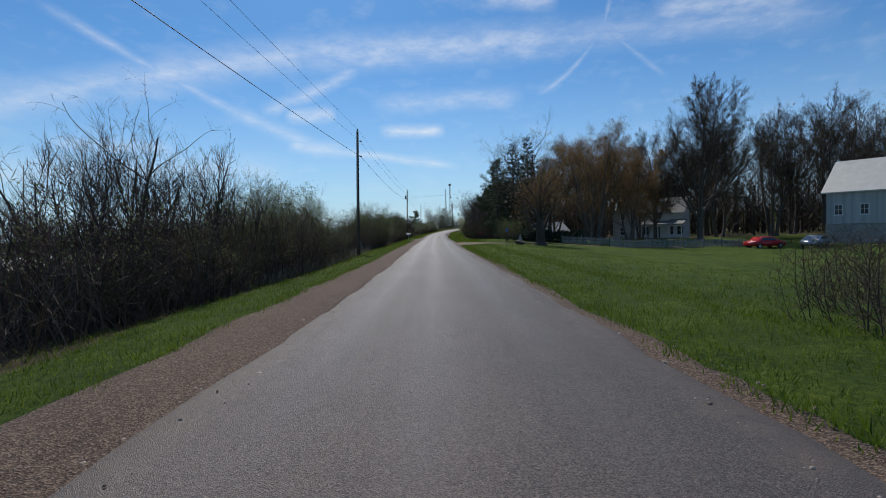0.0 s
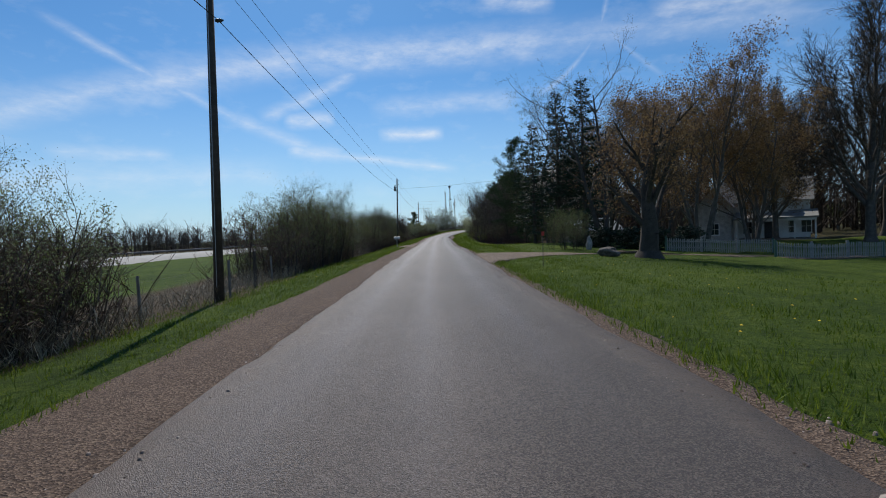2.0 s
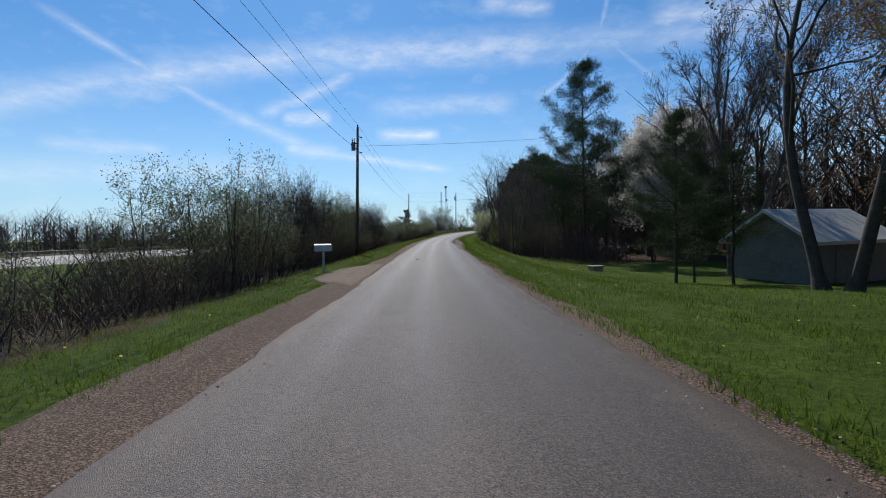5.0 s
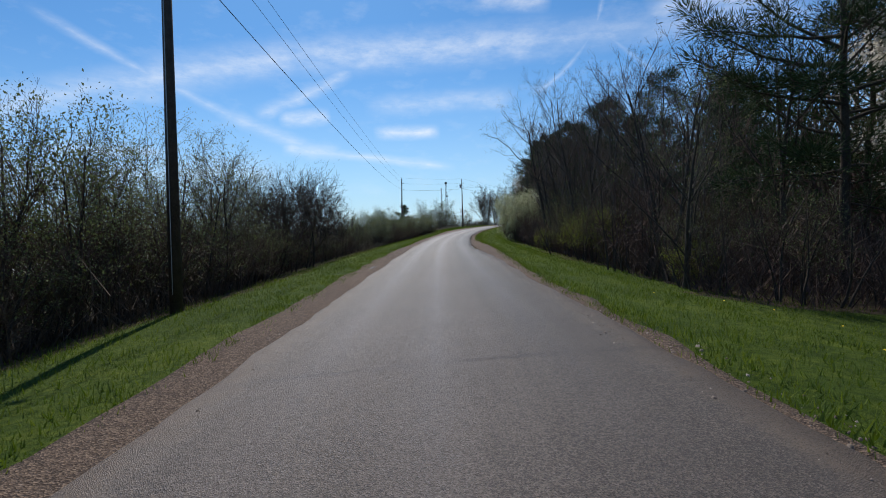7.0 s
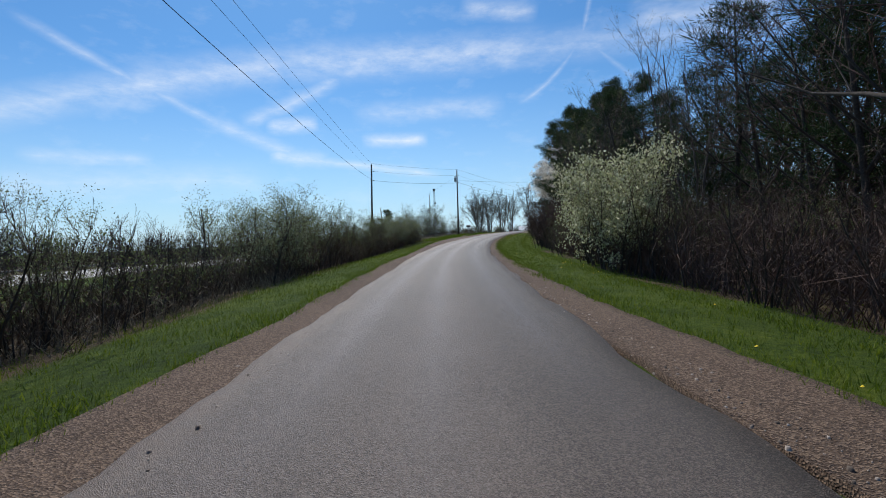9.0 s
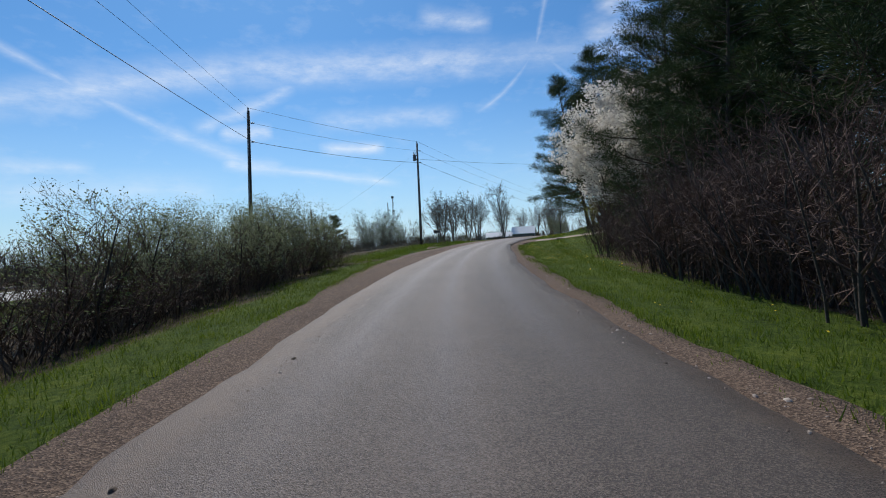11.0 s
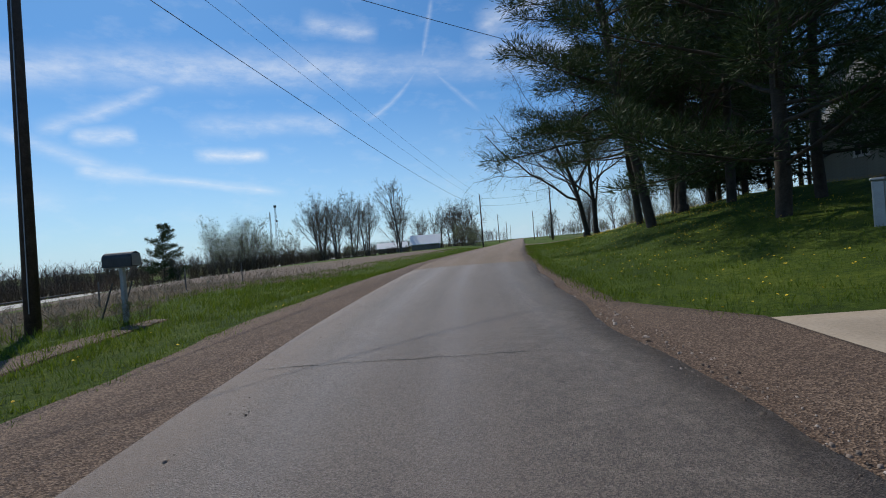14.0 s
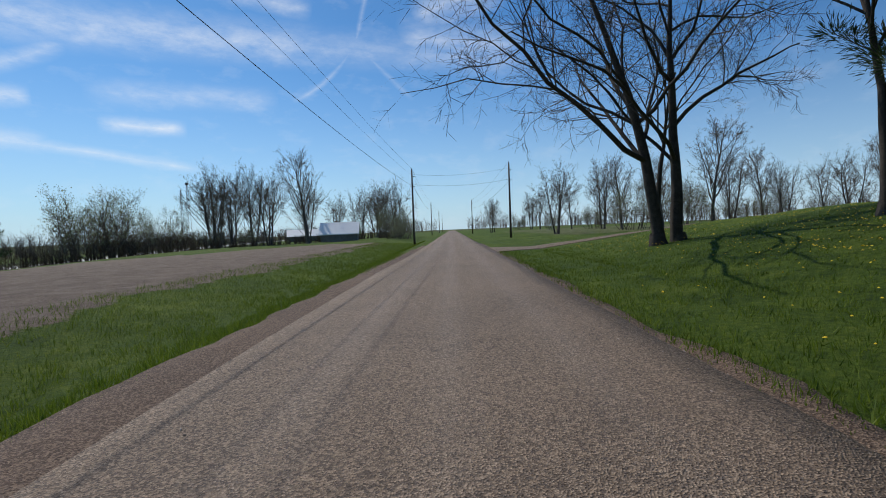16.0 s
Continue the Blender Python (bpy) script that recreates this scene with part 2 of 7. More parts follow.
def road_surface(name, dark, light, tar, track, grain=78.0, rough=0.66, lane_dark=0.0, dust=None, relief=0.016, streaky=0.28, worn=0.0):
    """Worn asphalt with stone grain, paler wheel tracks and faint patches; UV runs in metres across and along."""
    m = bpy.data.materials.new(name)
    m.use_nodes = True
    nt = m.node_tree
    bsdf = nt.nodes["Principled BSDF"]
    tc = nt.nodes.new("ShaderNodeTexCoord")
    uv = nt.nodes.new("ShaderNodeSeparateXYZ")
    wire(nt, tc.outputs["UV"], uv.inputs[0])

    def noise_at(s, detail=4, stretch=None, rough=0.6):
        n = nt.nodes.new("ShaderNodeTexNoise")
        n.inputs["Scale"].default_value, n.inputs["Detail"].default_value, n.inputs["Roughness"].default_value = s, detail, rough
        if stretch:
            mp = nt.nodes.new("ShaderNodeMapping")
            mp.inputs["Scale"].default_value = stretch
            wire(nt, tc.outputs["UV"], mp.inputs[0])
            wire(nt, mp.outputs[0], n.inputs["Vector"])
        else:
            wire(nt, tc.outputs["Object"], n.inputs["Vector"])
        return n.outputs[0]

    stone = nt.nodes.new("ShaderNodeTexVoronoi")
    stone.inputs["Scale"].default_value = grain
    wire(nt, tc.outputs["Object"], stone.inputs["Vector"])
    chips = nt.nodes.new("ShaderNodeSeparateColor")
    wire(nt, stone.outputs["Color"], chips.inputs[0])
    streaks = noise_at(1.0, 5, (1.1, 0.05, 1))
    patch = noise_at(0.35, 5)
    fine = noise_at(26.0, 5)
    tracks = None
    for centre, wide in ((-1.55, 0.5), (-0.2, 0.42), (1.35, 0.5)):
        v = math_node(nt, "SUBTRACT", 1.0, math_node(nt, "DIVIDE", math_node(nt, "ABSOLUTE", math_node(nt, "SUBTRACT", uv.outputs[0], centre)), wide), clamp=True)
        tracks = v if tracks is None else math_node(nt, "ADD", tracks, v)
    f = math_node(nt, "MULTIPLY", math_node(nt, "POWER", chips.outputs[0], 1.5), 0.58)
    f = math_node(nt, "ADD", f, math_node(nt, "MULTIPLY", fine, 0.34))
    f = math_node(nt, "ADD", f, math_node(nt, "MULTIPLY", streaks, streaky))
    f = math_node(nt, "ADD", f, math_node(nt, "MULTIPLY", patch, 0.25))
    f = math_node(nt, "ADD", f, math_node(nt, "MULTIPLY", tracks, track))
    # base colour turns darker, in streaks, towards the right lane
    if lane_dark:
        lane = math_node(nt, "MULTIPLY", math_node(nt, "SUBTRACT", uv.outputs[0], 0.1), 0.8, clamp=True)
        f = math_node(nt, "SUBTRACT", f, math_node(nt, "MULTIPLY", math_node(nt, "MULTIPLY", lane, math_node(nt, "MULTIPLY_ADD", streaks, 0.8, 0.6)), lane_dark))
    ramp = nt.nodes.new("ShaderNodeValToRGB")
    e = ramp.color_ramp.elements
    e[0].position, e[0].color = 0.31, (*tar, 1)
    e[1].position, e[1].color = 1.0, (*light, 1)
    mid = e.new(0.56)
    mid.color = (*dark, 1)
    wire(nt, f, ramp.inputs[0])
    base = ramp.outputs[0]
    if dust:
        spill = math_node(nt, "ADD", math_node(nt, "MULTIPLY", math_node(nt, "SUBTRACT", math_node(nt, "ABSOLUTE", uv.outputs[0]), 2.1), 1.6), math_node(nt, "MULTIPLY_ADD", noise_at(3.0, 6), 1.6, -0.8))
        spill = math_node(nt, "MULTIPLY", math_node(nt, "MULTIPLY", spill, 1.4, clamp=True), math_node(nt, "MULTIPLY_ADD", chips.outputs[1], 0.8, 0.15))
        mx = nt.nodes.new("ShaderNodeMix")
        mx.data_type = "RGBA"
        mx.inputs["B"].default_value = (*dust, 1)
        wire(nt, spill, mx.inputs["Factor"])
        wire(nt, base, mx.inputs["A"])
        base = mx.outputs["Result"]
    if worn:
        far = math_node(nt, "DIVIDE", math_node(nt, "SUBTRACT", uv.outputs[1], worn), 14.0, clamp=True)
        lane = math_node(nt, "MULTIPLY", math_node(nt, "SUBTRACT", uv.outputs[0], -0.1), 0.9, clamp=True)
        bare = math_node(nt, "MULTIPLY", math_node(nt, "SUBTRACT", noise_at(5.0, 8, None, 0.8), 0.42), 5.0, clamp=True)
        mx = nt.nodes.new("ShaderNodeMix")
        mx.data_type = "RGBA"
        mx.inputs["B"].default_value = (0.30, 0.25, 0.205, 1)
        chip = math_node(nt, "MULTIPLY", math_node(nt, "SUBTRACT", chips.outputs[2], 0.45), 3.0, clamp=True)
        wire(nt, math_node(nt, "MULTIPLY", math_node(nt, "MULTIPLY", math_node(nt, "MULTIPLY", far, lane), bare), math_node(nt, "MULTIPLY", chip, 0.8)), mx.inputs["Factor"])
        wire(nt, base, mx.inputs["A"])
        base = mx.outputs["Result"]
    wire(nt, base, bsdf.inputs["Base Color"])
    wire(nt, math_node(nt, "SUBTRACT", rough, math_node(nt, "MULTIPLY", tracks, 0.10)), bsdf.inputs["Roughness"])
    bsdf.inputs["Specular IOR Level"].default_value = 0.45
    b = nt.nodes.new("ShaderNodeBump")
    b.inputs["Strength"].default_value, b.inputs["Distance"].default_value = 1.0, relief
    wire(nt, math_node(nt, "ADD", stone.outputs["Distance"], fine), b.inputs["Height"])
    wire(nt, b.outputs[0], bsdf.inputs["Normal"])
    return m


GROUND = ground_surface()
ASPHALT = road_surface("asphalt", (0.122, 0.094, 0.077), (0.24, 0.194, 0.160), (0.048, 0.038, 0.032), 0.09, 105.0, 0.60, 0.26, (0.19, 0.135, 0.096), 0.011, worn=186.0)
CHIPSEAL = road_surface("chip_seal", (0.180, 0.124, 0.082), (0.39, 0.285, 0.195), (0.068, 0.046, 0.032), 0.03, 62.0, 0.8, streaky=0.06)
GRAVEL = road_surface("gravel", (0.080, 0.049, 0.032), (0.235, 0.160, 0.108), (0.030, 0.018, 0.012), 0.0, 58.0, 0.95)
GRAVEL_PALE = road_surface("gravel_pale", (0.128, 0.088, 0.058), (0.29, 0.210, 0.145), (0.055, 0.036, 0.024), 0.0, 50.0, 0.95)
CONCRETE = surface("concrete", [(0.22, 0.175, 0.125), (0.30, 0.245, 0.185), (0.36, 0.30, 0.23)], 0.8, 0.85, 0.3, 60, fine=30)
HIGHWAY = surface("highway_concrete", [(0.34, 0.32, 0.29), (0.46, 0.44, 0.40)], 0.3, 0.8, 0.2, 20)
POLE_WOOD = surface("weathered_pole_wood", [(0.035, 0.026, 0.02), (0.075, 0.055, 0.042), (0.12, 0.095, 0.075)], 4.0, 0.9, 0.6, 30, fine=9)
METAL = surface("galvanised_metal", [(0.30, 0.31, 0.32), (0.42, 0.43, 0.44)], 5.0, 0.45, 0.1, metal=0.8)
DARK_METAL = surface("dark_metal", [(0.04, 0.042, 0.045), (0.08, 0.082, 0.085)], 6.0, 0.5, metal=0.5)
CABLE = surface("cable", [(0.02, 0.02, 0.022), (0.035, 0.035, 0.037)], 3.0, 0.6)
BARK_GREY = surface("grey_bark", [(0.05, 0.042, 0.036), (0.10, 0.085, 0.072), (0.17, 0.15, 0.13)], 3.0, 0.95, 0.8, 18, fine=7)
BARK_DARK = surface("dark_bark", [(0.028, 0.022, 0.018), (0.06, 0.048, 0.038), (0.10, 0.082, 0.066)], 3.0, 0.95, 0.8, 18, fine=7)
TWIG_GREY = surface("grey_twigs", [(0.075, 0.057, 0.041), (0.13, 0.10, 0.074), (0.20, 0.155, 0.115)], 0.6, 0.9, island=0.4)
TWIG_DARK = surface("dark_twigs", [(0.042, 0.031, 0.023), (0.08, 0.060, 0.045), (0.13, 0.10, 0.076)], 0.6, 0.9, island=0.4)
TWIG_BROWN = surface("brown_twigs", [(0.058, 0.038, 0.026), (0.11, 0.074, 0.049), (0.17, 0.118, 0.078)], 0.6, 0.9, island=0.4)
TWIG_RED = surface("reddish_twigs", [(0.062, 0.038, 0.031), (0.115, 0.07, 0.054), (0.17, 0.11, 0.084)], 0.6, 0.9, island=0.4)
BUD_GREEN = surface("young_leaves", [(0.09, 0.11, 0.035), (0.15, 0.175, 0.065), (0.24, 0.26, 0.12)], 0.6, 0.8, island=0.6, translucent=0.35)
BUD_PALE = surface("pale_young_leaves", [(0.13, 0.155, 0.07), (0.22, 0.25, 0.135), (0.34, 0.365, 0.24)], 0.6, 0.8, island=0.6, translucent=0.45)
BUD_BROWN = surface("brown_catkins", [(0.16, 0.09, 0.035), (0.26, 0.155, 0.065), (0.36, 0.235, 0.11)], 0.6, 0.85, island=0.6, translucent=0.3)
BLOSSOM = surface("blossom", [(0.62, 0.57, 0.50), (0.76, 0.72, 0.65), (0.82, 0.78, 0.71)], 0.6, 0.8, island=0.6, translucent=0.52)
LIME_LEAF = surface("lime_leaves", [(0.13, 0.15, 0.02), (0.22, 0.24, 0.04), (0.33, 0.33, 0.08)], 0.6, 0.8, island=0.6, translucent=0.4)
SPRUCE = surface("spruce_needles", [(0.012, 0.022, 0.013), (0.024, 0.042, 0.024), (0.045, 0.07, 0.04)], 0.5, 0.7, island=0.5, spec=0.25)
PINE = surface("pine_needles", [(0.018, 0.034, 0.012), (0.04, 0.066, 0.022), (0.075, 0.105, 0.036)], 0.5, 0.7, island=0.5, spec=0.25, translucent=0.12)
GRASS = surface("grass_blades", [(0.052, 0.092, 0.005), (0.112, 0.166, 0.011), (0.20, 0.245, 0.03)], 0.3, 0.7, island=0.5, translucent=0.4)
DRY = surface("dry_stalks", [(0.16, 0.12, 0.07), (0.30, 0.24, 0.15), (0.42, 0.35, 0.24)], 0.5, 0.9, island=0.6)
DANDELION = surface("dandelion_yellow", [(0.60, 0.38, 0.01), (0.85, 0.62, 0.03)], 2.0, 0.8, island=0.5)

# ---------------------------------------------------------------- the road's line and the lie of the land
rows = np.array([r[1:4] for r in PATH])
rows[:, 2] -= 1.6
HEAD = radians(28.8)
first = rows[0] - (rows[1] - rows[0]) / np.linalg.norm((rows[1] - rows[0])[:2]) * np.array([[100, 100, 0], [50, 50, 0]])[:, :]
last = rows[-1] + np.array([[math.sin(HEAD) * d, math.cos(HEAD) * d, 0.0] for d in (15, 30, 60, 120, 300, 700)]) * np.array([1, 1, 0])
line = np.vstack([first, rows, last])
gone = np.r_[0, np.cumsum(np.linalg.norm(np.diff(line[:, :2], axis=0), axis=1))] - 100.0
S = np.arange(-100.0, gone[-1] - 1, 1.0)
LINE = np.stack([np.interp(S, gone, line[:, i]) for i in range(3)], 1)
kernel = np.exp(-0.5 * (np.arange(-15, 16) / 5.0) ** 2)
kernel /= kernel.sum()
for i in range(3):
    padded = np.r_[2 * LINE[0, i] - LINE[15:0:-1, i], LINE[:, i], 2 * LINE[-1, i] - LINE[-2:-17:-1, i]]
    LINE[:, i] = np.convolve(padded, kernel, "valid")
TAN = np.gradient(LINE[:, :2], axis=0)
TAN /= np.linalg.norm(TAN, axis=1, keepdims=True)
LINE[:, :2] += np.stack([TAN[:, 1], -TAN[:, 0]], 1) * 0.07
NEAR = np.r_[np.arange(0, 480, 2), np.arange(480, len(S), 20)]


def along(x, y):
    """For places in plan: how far along the road, how far to its right, and the road's height there."""
    x, y = np.atleast_1d(np.asarray(x, float)), np.atleast_1d(np.asarray(y, float))
    out = np.zeros((3, len(x)))
    for i in range(0, len(x), 4000):
        px, py = x[i:i + 4000, None], y[i:i + 4000, None]
        n = NEAR[np.argmin((px - LINE[NEAR, 0]) ** 2 + (py - LINE[NEAR, 1]) ** 2, axis=1)]
        dx, dy = x[i:i + 4000] - LINE[n, 0], y[i:i + 4000] - LINE[n, 1]
        fwd = np.clip(dx * TAN[n, 0] + dy * TAN[n, 1], -10.0, 10.0)
        s = S[n] + fwd
        out[0, i:i + 4000] = s
        cx, cy = np.interp(s, S, LINE[:, 0]), np.interp(s, S, LINE[:, 1])
        side = (x[i:i + 4000] - cx) * TAN[n, 1] - (y[i:i + 4000] - cy) * TAN[n, 0]
        out[1, i:i + 4000] = np.sign(side) * np.hypot(x[i:i + 4000] - cx, y[i:i + 4000] - cy)
        out[2, i:i + 4000] = np.interp(s, S, LINE[:, 2])
    return out


RIGHT_U = [0, 3.2, 6, 10, 16, 25, 40, 90]
RIGHT = {-100: [0, -.02, -.1, -.2, -.6, -1.0, -2.0, -2.3], 30: [0, -.02, -.1, -.3, -.8, -1.4, -1.9, -2.2],
         60: [0, -.02, -.08, -.3, -.7, -1.3, -1.7, -1.2], 80: [0, -.02, -.03, 0, -.2, -.6, -1.0, -.8], 105: [0, -.05, -.4, -1.2, -1.7, -1.8, -1.6, -1.2],
         150: [0, -.05, -.3, -1.0, -1.5, -1.5, -1.5, -1.0], 187: [0, -.05, -.32, -.85, -1.0, -.9, -.5, 0], 206: [0, -.03, -.2, -.35, -.15, .4, .9, 1.0], 220: [0, -.02, .1, .4, 1.2, 2.3, 3.1, 3.1],
         252: [0, -.03, .25, 1.45, 2.5, 2.9, 3.0, 2.7], 262: [0, -.03, .15, .95, 2.2, 2.8, 3.0, 2.6], 278: [0, -.03, .0, .55, 1.4, 2.3, 2.6, 2.2], 300: [0, -.03, -.1, .1, .3, .5, .5, .5], 420: [0, -.03, -.2, -.2, 0, .3, .4, .4], 3000: [0, 0, 0, 0, 0, 0, 0, 0]}
LEFT_U = [0, 3.6, 6, 8, 12, 22, 45]
LEFT = {-100: [0, -.03, -.15, -.45, -.7, -.9, -1.0], 180: [0, -.03, -.15, -.5, -.8, -1.0, -1.3], 205: [0, -.02, -.05, -.1, -.3, -.8, -2.2], 235: [0, -.02, .02, .1, 0, -.6, -2.6],
        256: [0, -.05, -.7, -.75, -.3, -.3, -1.6], 300: [0, -.05, -.7, -.6, -.25, -.2, -.8], 400: [0, -.05, -.4, -.3, -.2, -.2, -1.0], 3000: [0, 0, 0, 0, 0, 0, 0]}
HWY = np.array([[-50, -260, -1.3], [-50, 100, -1.3], [-53, 220, -2.2], [-47, 330, -4.0], [-33, 420, -4.2], [-12, 490, -4.0], [30, 590, -3.0], [180, 900, -2.0]], float)


def table(spec, us, s, u):
    keys = np.array(sorted(spec))
    vals = np.array([np.interp(u, us, spec[k]) for k in keys])
    i = np.clip(np.searchsorted(keys, s) - 1, 0, len(keys) - 2)
    k = np.clip((s - keys[i]) / (keys[i + 1] - keys[i]), 0, 1)
    k = k * k * (3 - 2 * k)
    n = np.arange(len(s))
    return vals[i, n] * (1 - k) + vals[i + 1, n] * k


def land(x, y):
    """Height of the ground."""
    x, y = np.atleast_1d(np.asarray(x, float)), np.atleast_1d(np.asarray(y, float))
    s, u, zr = along(x, y)
    z = np.where(u > 0, zr + table(RIGHT, RIGHT_U, s, np.abs(u)), zr + table(LEFT, LEFT_U, s, np.abs(u)))
    hx, hz = np.interp(y, HWY[:, 1], HWY[:, 0]), np.interp(y, HWY[:, 1], HWY[:, 2])
    k = np.clip((np.abs(u) - 9) / np.maximum(8.0, np.abs(x - hx) * 0 + np.maximum(6.0, (np.abs(u) + np.maximum(0, x - hx)) - 17)), 0, 1) * (u < 0)
    k = np.where(s > 200, k * k * k, k)
    z = z * (1 - k) + hz * k
    far = np.clip((np.hypot(x, y - 200) - 500) / 900, 0, 1)
    z = z * (1 - far) - 2.5 * far
    soft = np.clip((np.abs(u) - 6.0) / 8, 0, 1)
    bumps = 0.06 * np.sin(x * 0.9 + 1.3 * np.sin(y * 0.37)) * np.sin(y * 0.7 + np.sin(x * 0.45)) + 0.03 * np.sin(x * 2.1 + y * 1.7)
    return z + bumps * soft * (1 - far)


def spot(s, u):
    """The place in plan and on the ground at s along the road and u to its right."""
    x, y = np.interp(s, S, LINE[:, 0]), np.interp(s, S, LINE[:, 1])
    tx, ty = np.interp(s, S, TAN[:, 0]), np.interp(s, S, TAN[:, 1])
    x, y = x + u * ty, y - u * tx
    return float(x), float(y), float(land(x, y)[0])


# ---------------------------------------------------------------- mesh helpers
def mesh_from(name, verts, faces, material=None, smooth=False, uvs=None):
    """faces: an integer array of quads or triangles, or a list of tuples."""
    me = bpy.data.meshes.new(name)
    verts = np.asarray(verts, np.float32)
    if isinstance(faces, np.ndarray):
        n, k = faces.shape
        me.vertices.add(len(verts))
        me.vertices.foreach_set("co", verts.ravel())
        me.loops.add(n * k)
        me.loops.foreach_set("vertex_index", faces.astype(np.int32).ravel())
        me.polygons.add(n)
        me.polygons.foreach_set("loop_start", np.arange(0, n * k, k, dtype=np.int32))
        me.update(calc_edges=True)
    else:
        me.from_pydata([tuple(v) for v in verts.tolist()], [], faces)
        me.update()
    if smooth:
        me.polygons.foreach_set("use_smooth", np.ones(len(me.polygons), bool))
    if material:
        me.materials.append(material)
    return me


def part(name, data, material, parent, label="", smooth=False):
    """One mesh object under a thing or a part; data is a bmesh or a mesh."""
    if isinstance(data, bmesh.types.BMesh):
        me = bpy.data.meshes.new(name)
        bmesh.ops.recalc_face_normals(data, faces=data.faces[:])
        data.to_mesh(me)
        data.free()
        me.materials.append(material)
        if smooth:
            me.polygons.foreach_set("use_smooth", np.ones(len(me.polygons), bool))
    else:
        me = data
        if material and not me.materials:
            me.materials.append(material)
    ob = new(name, me)
    if parent is not None:
        ob.parent = parent
    if label:
        tagged(ob, label)
    return ob


def thing(name, label, category, at=None, group="", kind=""):
    ob = new(name)
    ob.empty_display_size = 0.2
    if at is not None:
        ob.matrix_basis = at
    return tagged(ob, label, category, group, kind)


def box(bm, x0, x1, y0, y1, z0, z1, bevel=0.0, m=None):
    got = bmesh.ops.create_cube(bm, size=1.0, matrix=Matrix.Translation(((x0 + x1) / 2, (y0 + y1) / 2, (z0 + z1) / 2)) @ Matrix.Diagonal((x1 - x0, y1 - y0, z1 - z0, 1)))
    if bevel:
        edges = list({e for v in got["verts"] for e in v.link_edges})
        res = bmesh.ops.bevel(bm, geom=edges, offset=bevel, segments=1, affect="EDGES")
    if m is not None:
        bmesh.ops.transform(bm, matrix=m, verts=[v for v in bm.verts])
    return bm


def tube(bm, a, b, ra, rb, sides=8, cap=True):
    a, b = Vector(a), Vector(b)
    q = (b - a).to_track_quat("Z", "Y").to_matrix().to_4x4()
    bmesh.ops.create_cone(bm, cap_ends=cap, segments=sides, radius1=ra, radius2=rb, depth=(b - a).length, matrix=Matrix.Translation((a + b) / 2) @ q)
    return bm


def frusta(segs, sides):
    """Tapered tubes from rows of two ends and two radii; returns vertices and quads."""
    segs = np.asarray(segs, float)
    p, q, r0, r1 = segs[:, :3], segs[:, 3:6], segs[:, 6], segs[:, 7]
    d = q - p
    d /= np.maximum(np.linalg.norm(d, axis=1, keepdims=True), 1e-9)
    ref = np.where(np.abs(d[:, 2:3]) < 0.9, np.array([[0.0, 0, 1]]), np.array([[1.0, 0, 0]]))
    a = np.cross(d, ref)
    a /= np.linalg.norm(a, axis=1, keepdims=True)
    b = np.cross(d, a)
    ang = np.arange(sides) * 2 * np.pi / sides
    ring = np.cos(ang)[None, :, None] * a[:, None] + np.sin(ang)[None, :, None] * b[:, None]
    v = np.concatenate([p[:, None] + ring * r0[:, None, None], q[:, None] + ring * r1[:, None, None]], 1)
    i = np.arange(sides)
    j = (i + 1) % sides
    f = np.stack([i, j, j + sides, i + sides], 1)[None] + (np.arange(len(segs)) * 2 * sides)[:, None, None]
    return v.reshape(-1, 3), f.reshape(-1, 4)


def leaves(rng, centres, size, long=1.6, spread=0.0, up=0.3):
    """Small pointed leaves (kite-shaped quads) at the given places, turned at random."""
    n = len(centres)
    c = np.asarray(centres) + rng.normal(0, 1, (n, 3)) * spread
    d = rng.normal(0, 1, (n, 3))
    d[:, 2] += up
    d /= np.linalg.norm(d, axis=1, keepdims=True)
    w = np.cross(d, rng.normal(0, 1, (n, 3)))
    w /= np.linalg.norm(w, axis=1, keepdims=True)
    s = size * rng.uniform(0.6, 1.35, (n, 1))
    v = np.stack([c, c + d * s * long * 0.5 + w * s * 0.5, c + d * s * long, c + d * s * long * 0.5 - w * s * 0.5], 1)
    return v.reshape(-1, 3), np.arange(n * 4).reshape(n, 4)


def unit(v):
    return v / max(1e-9, math.sqrt(v @ v))


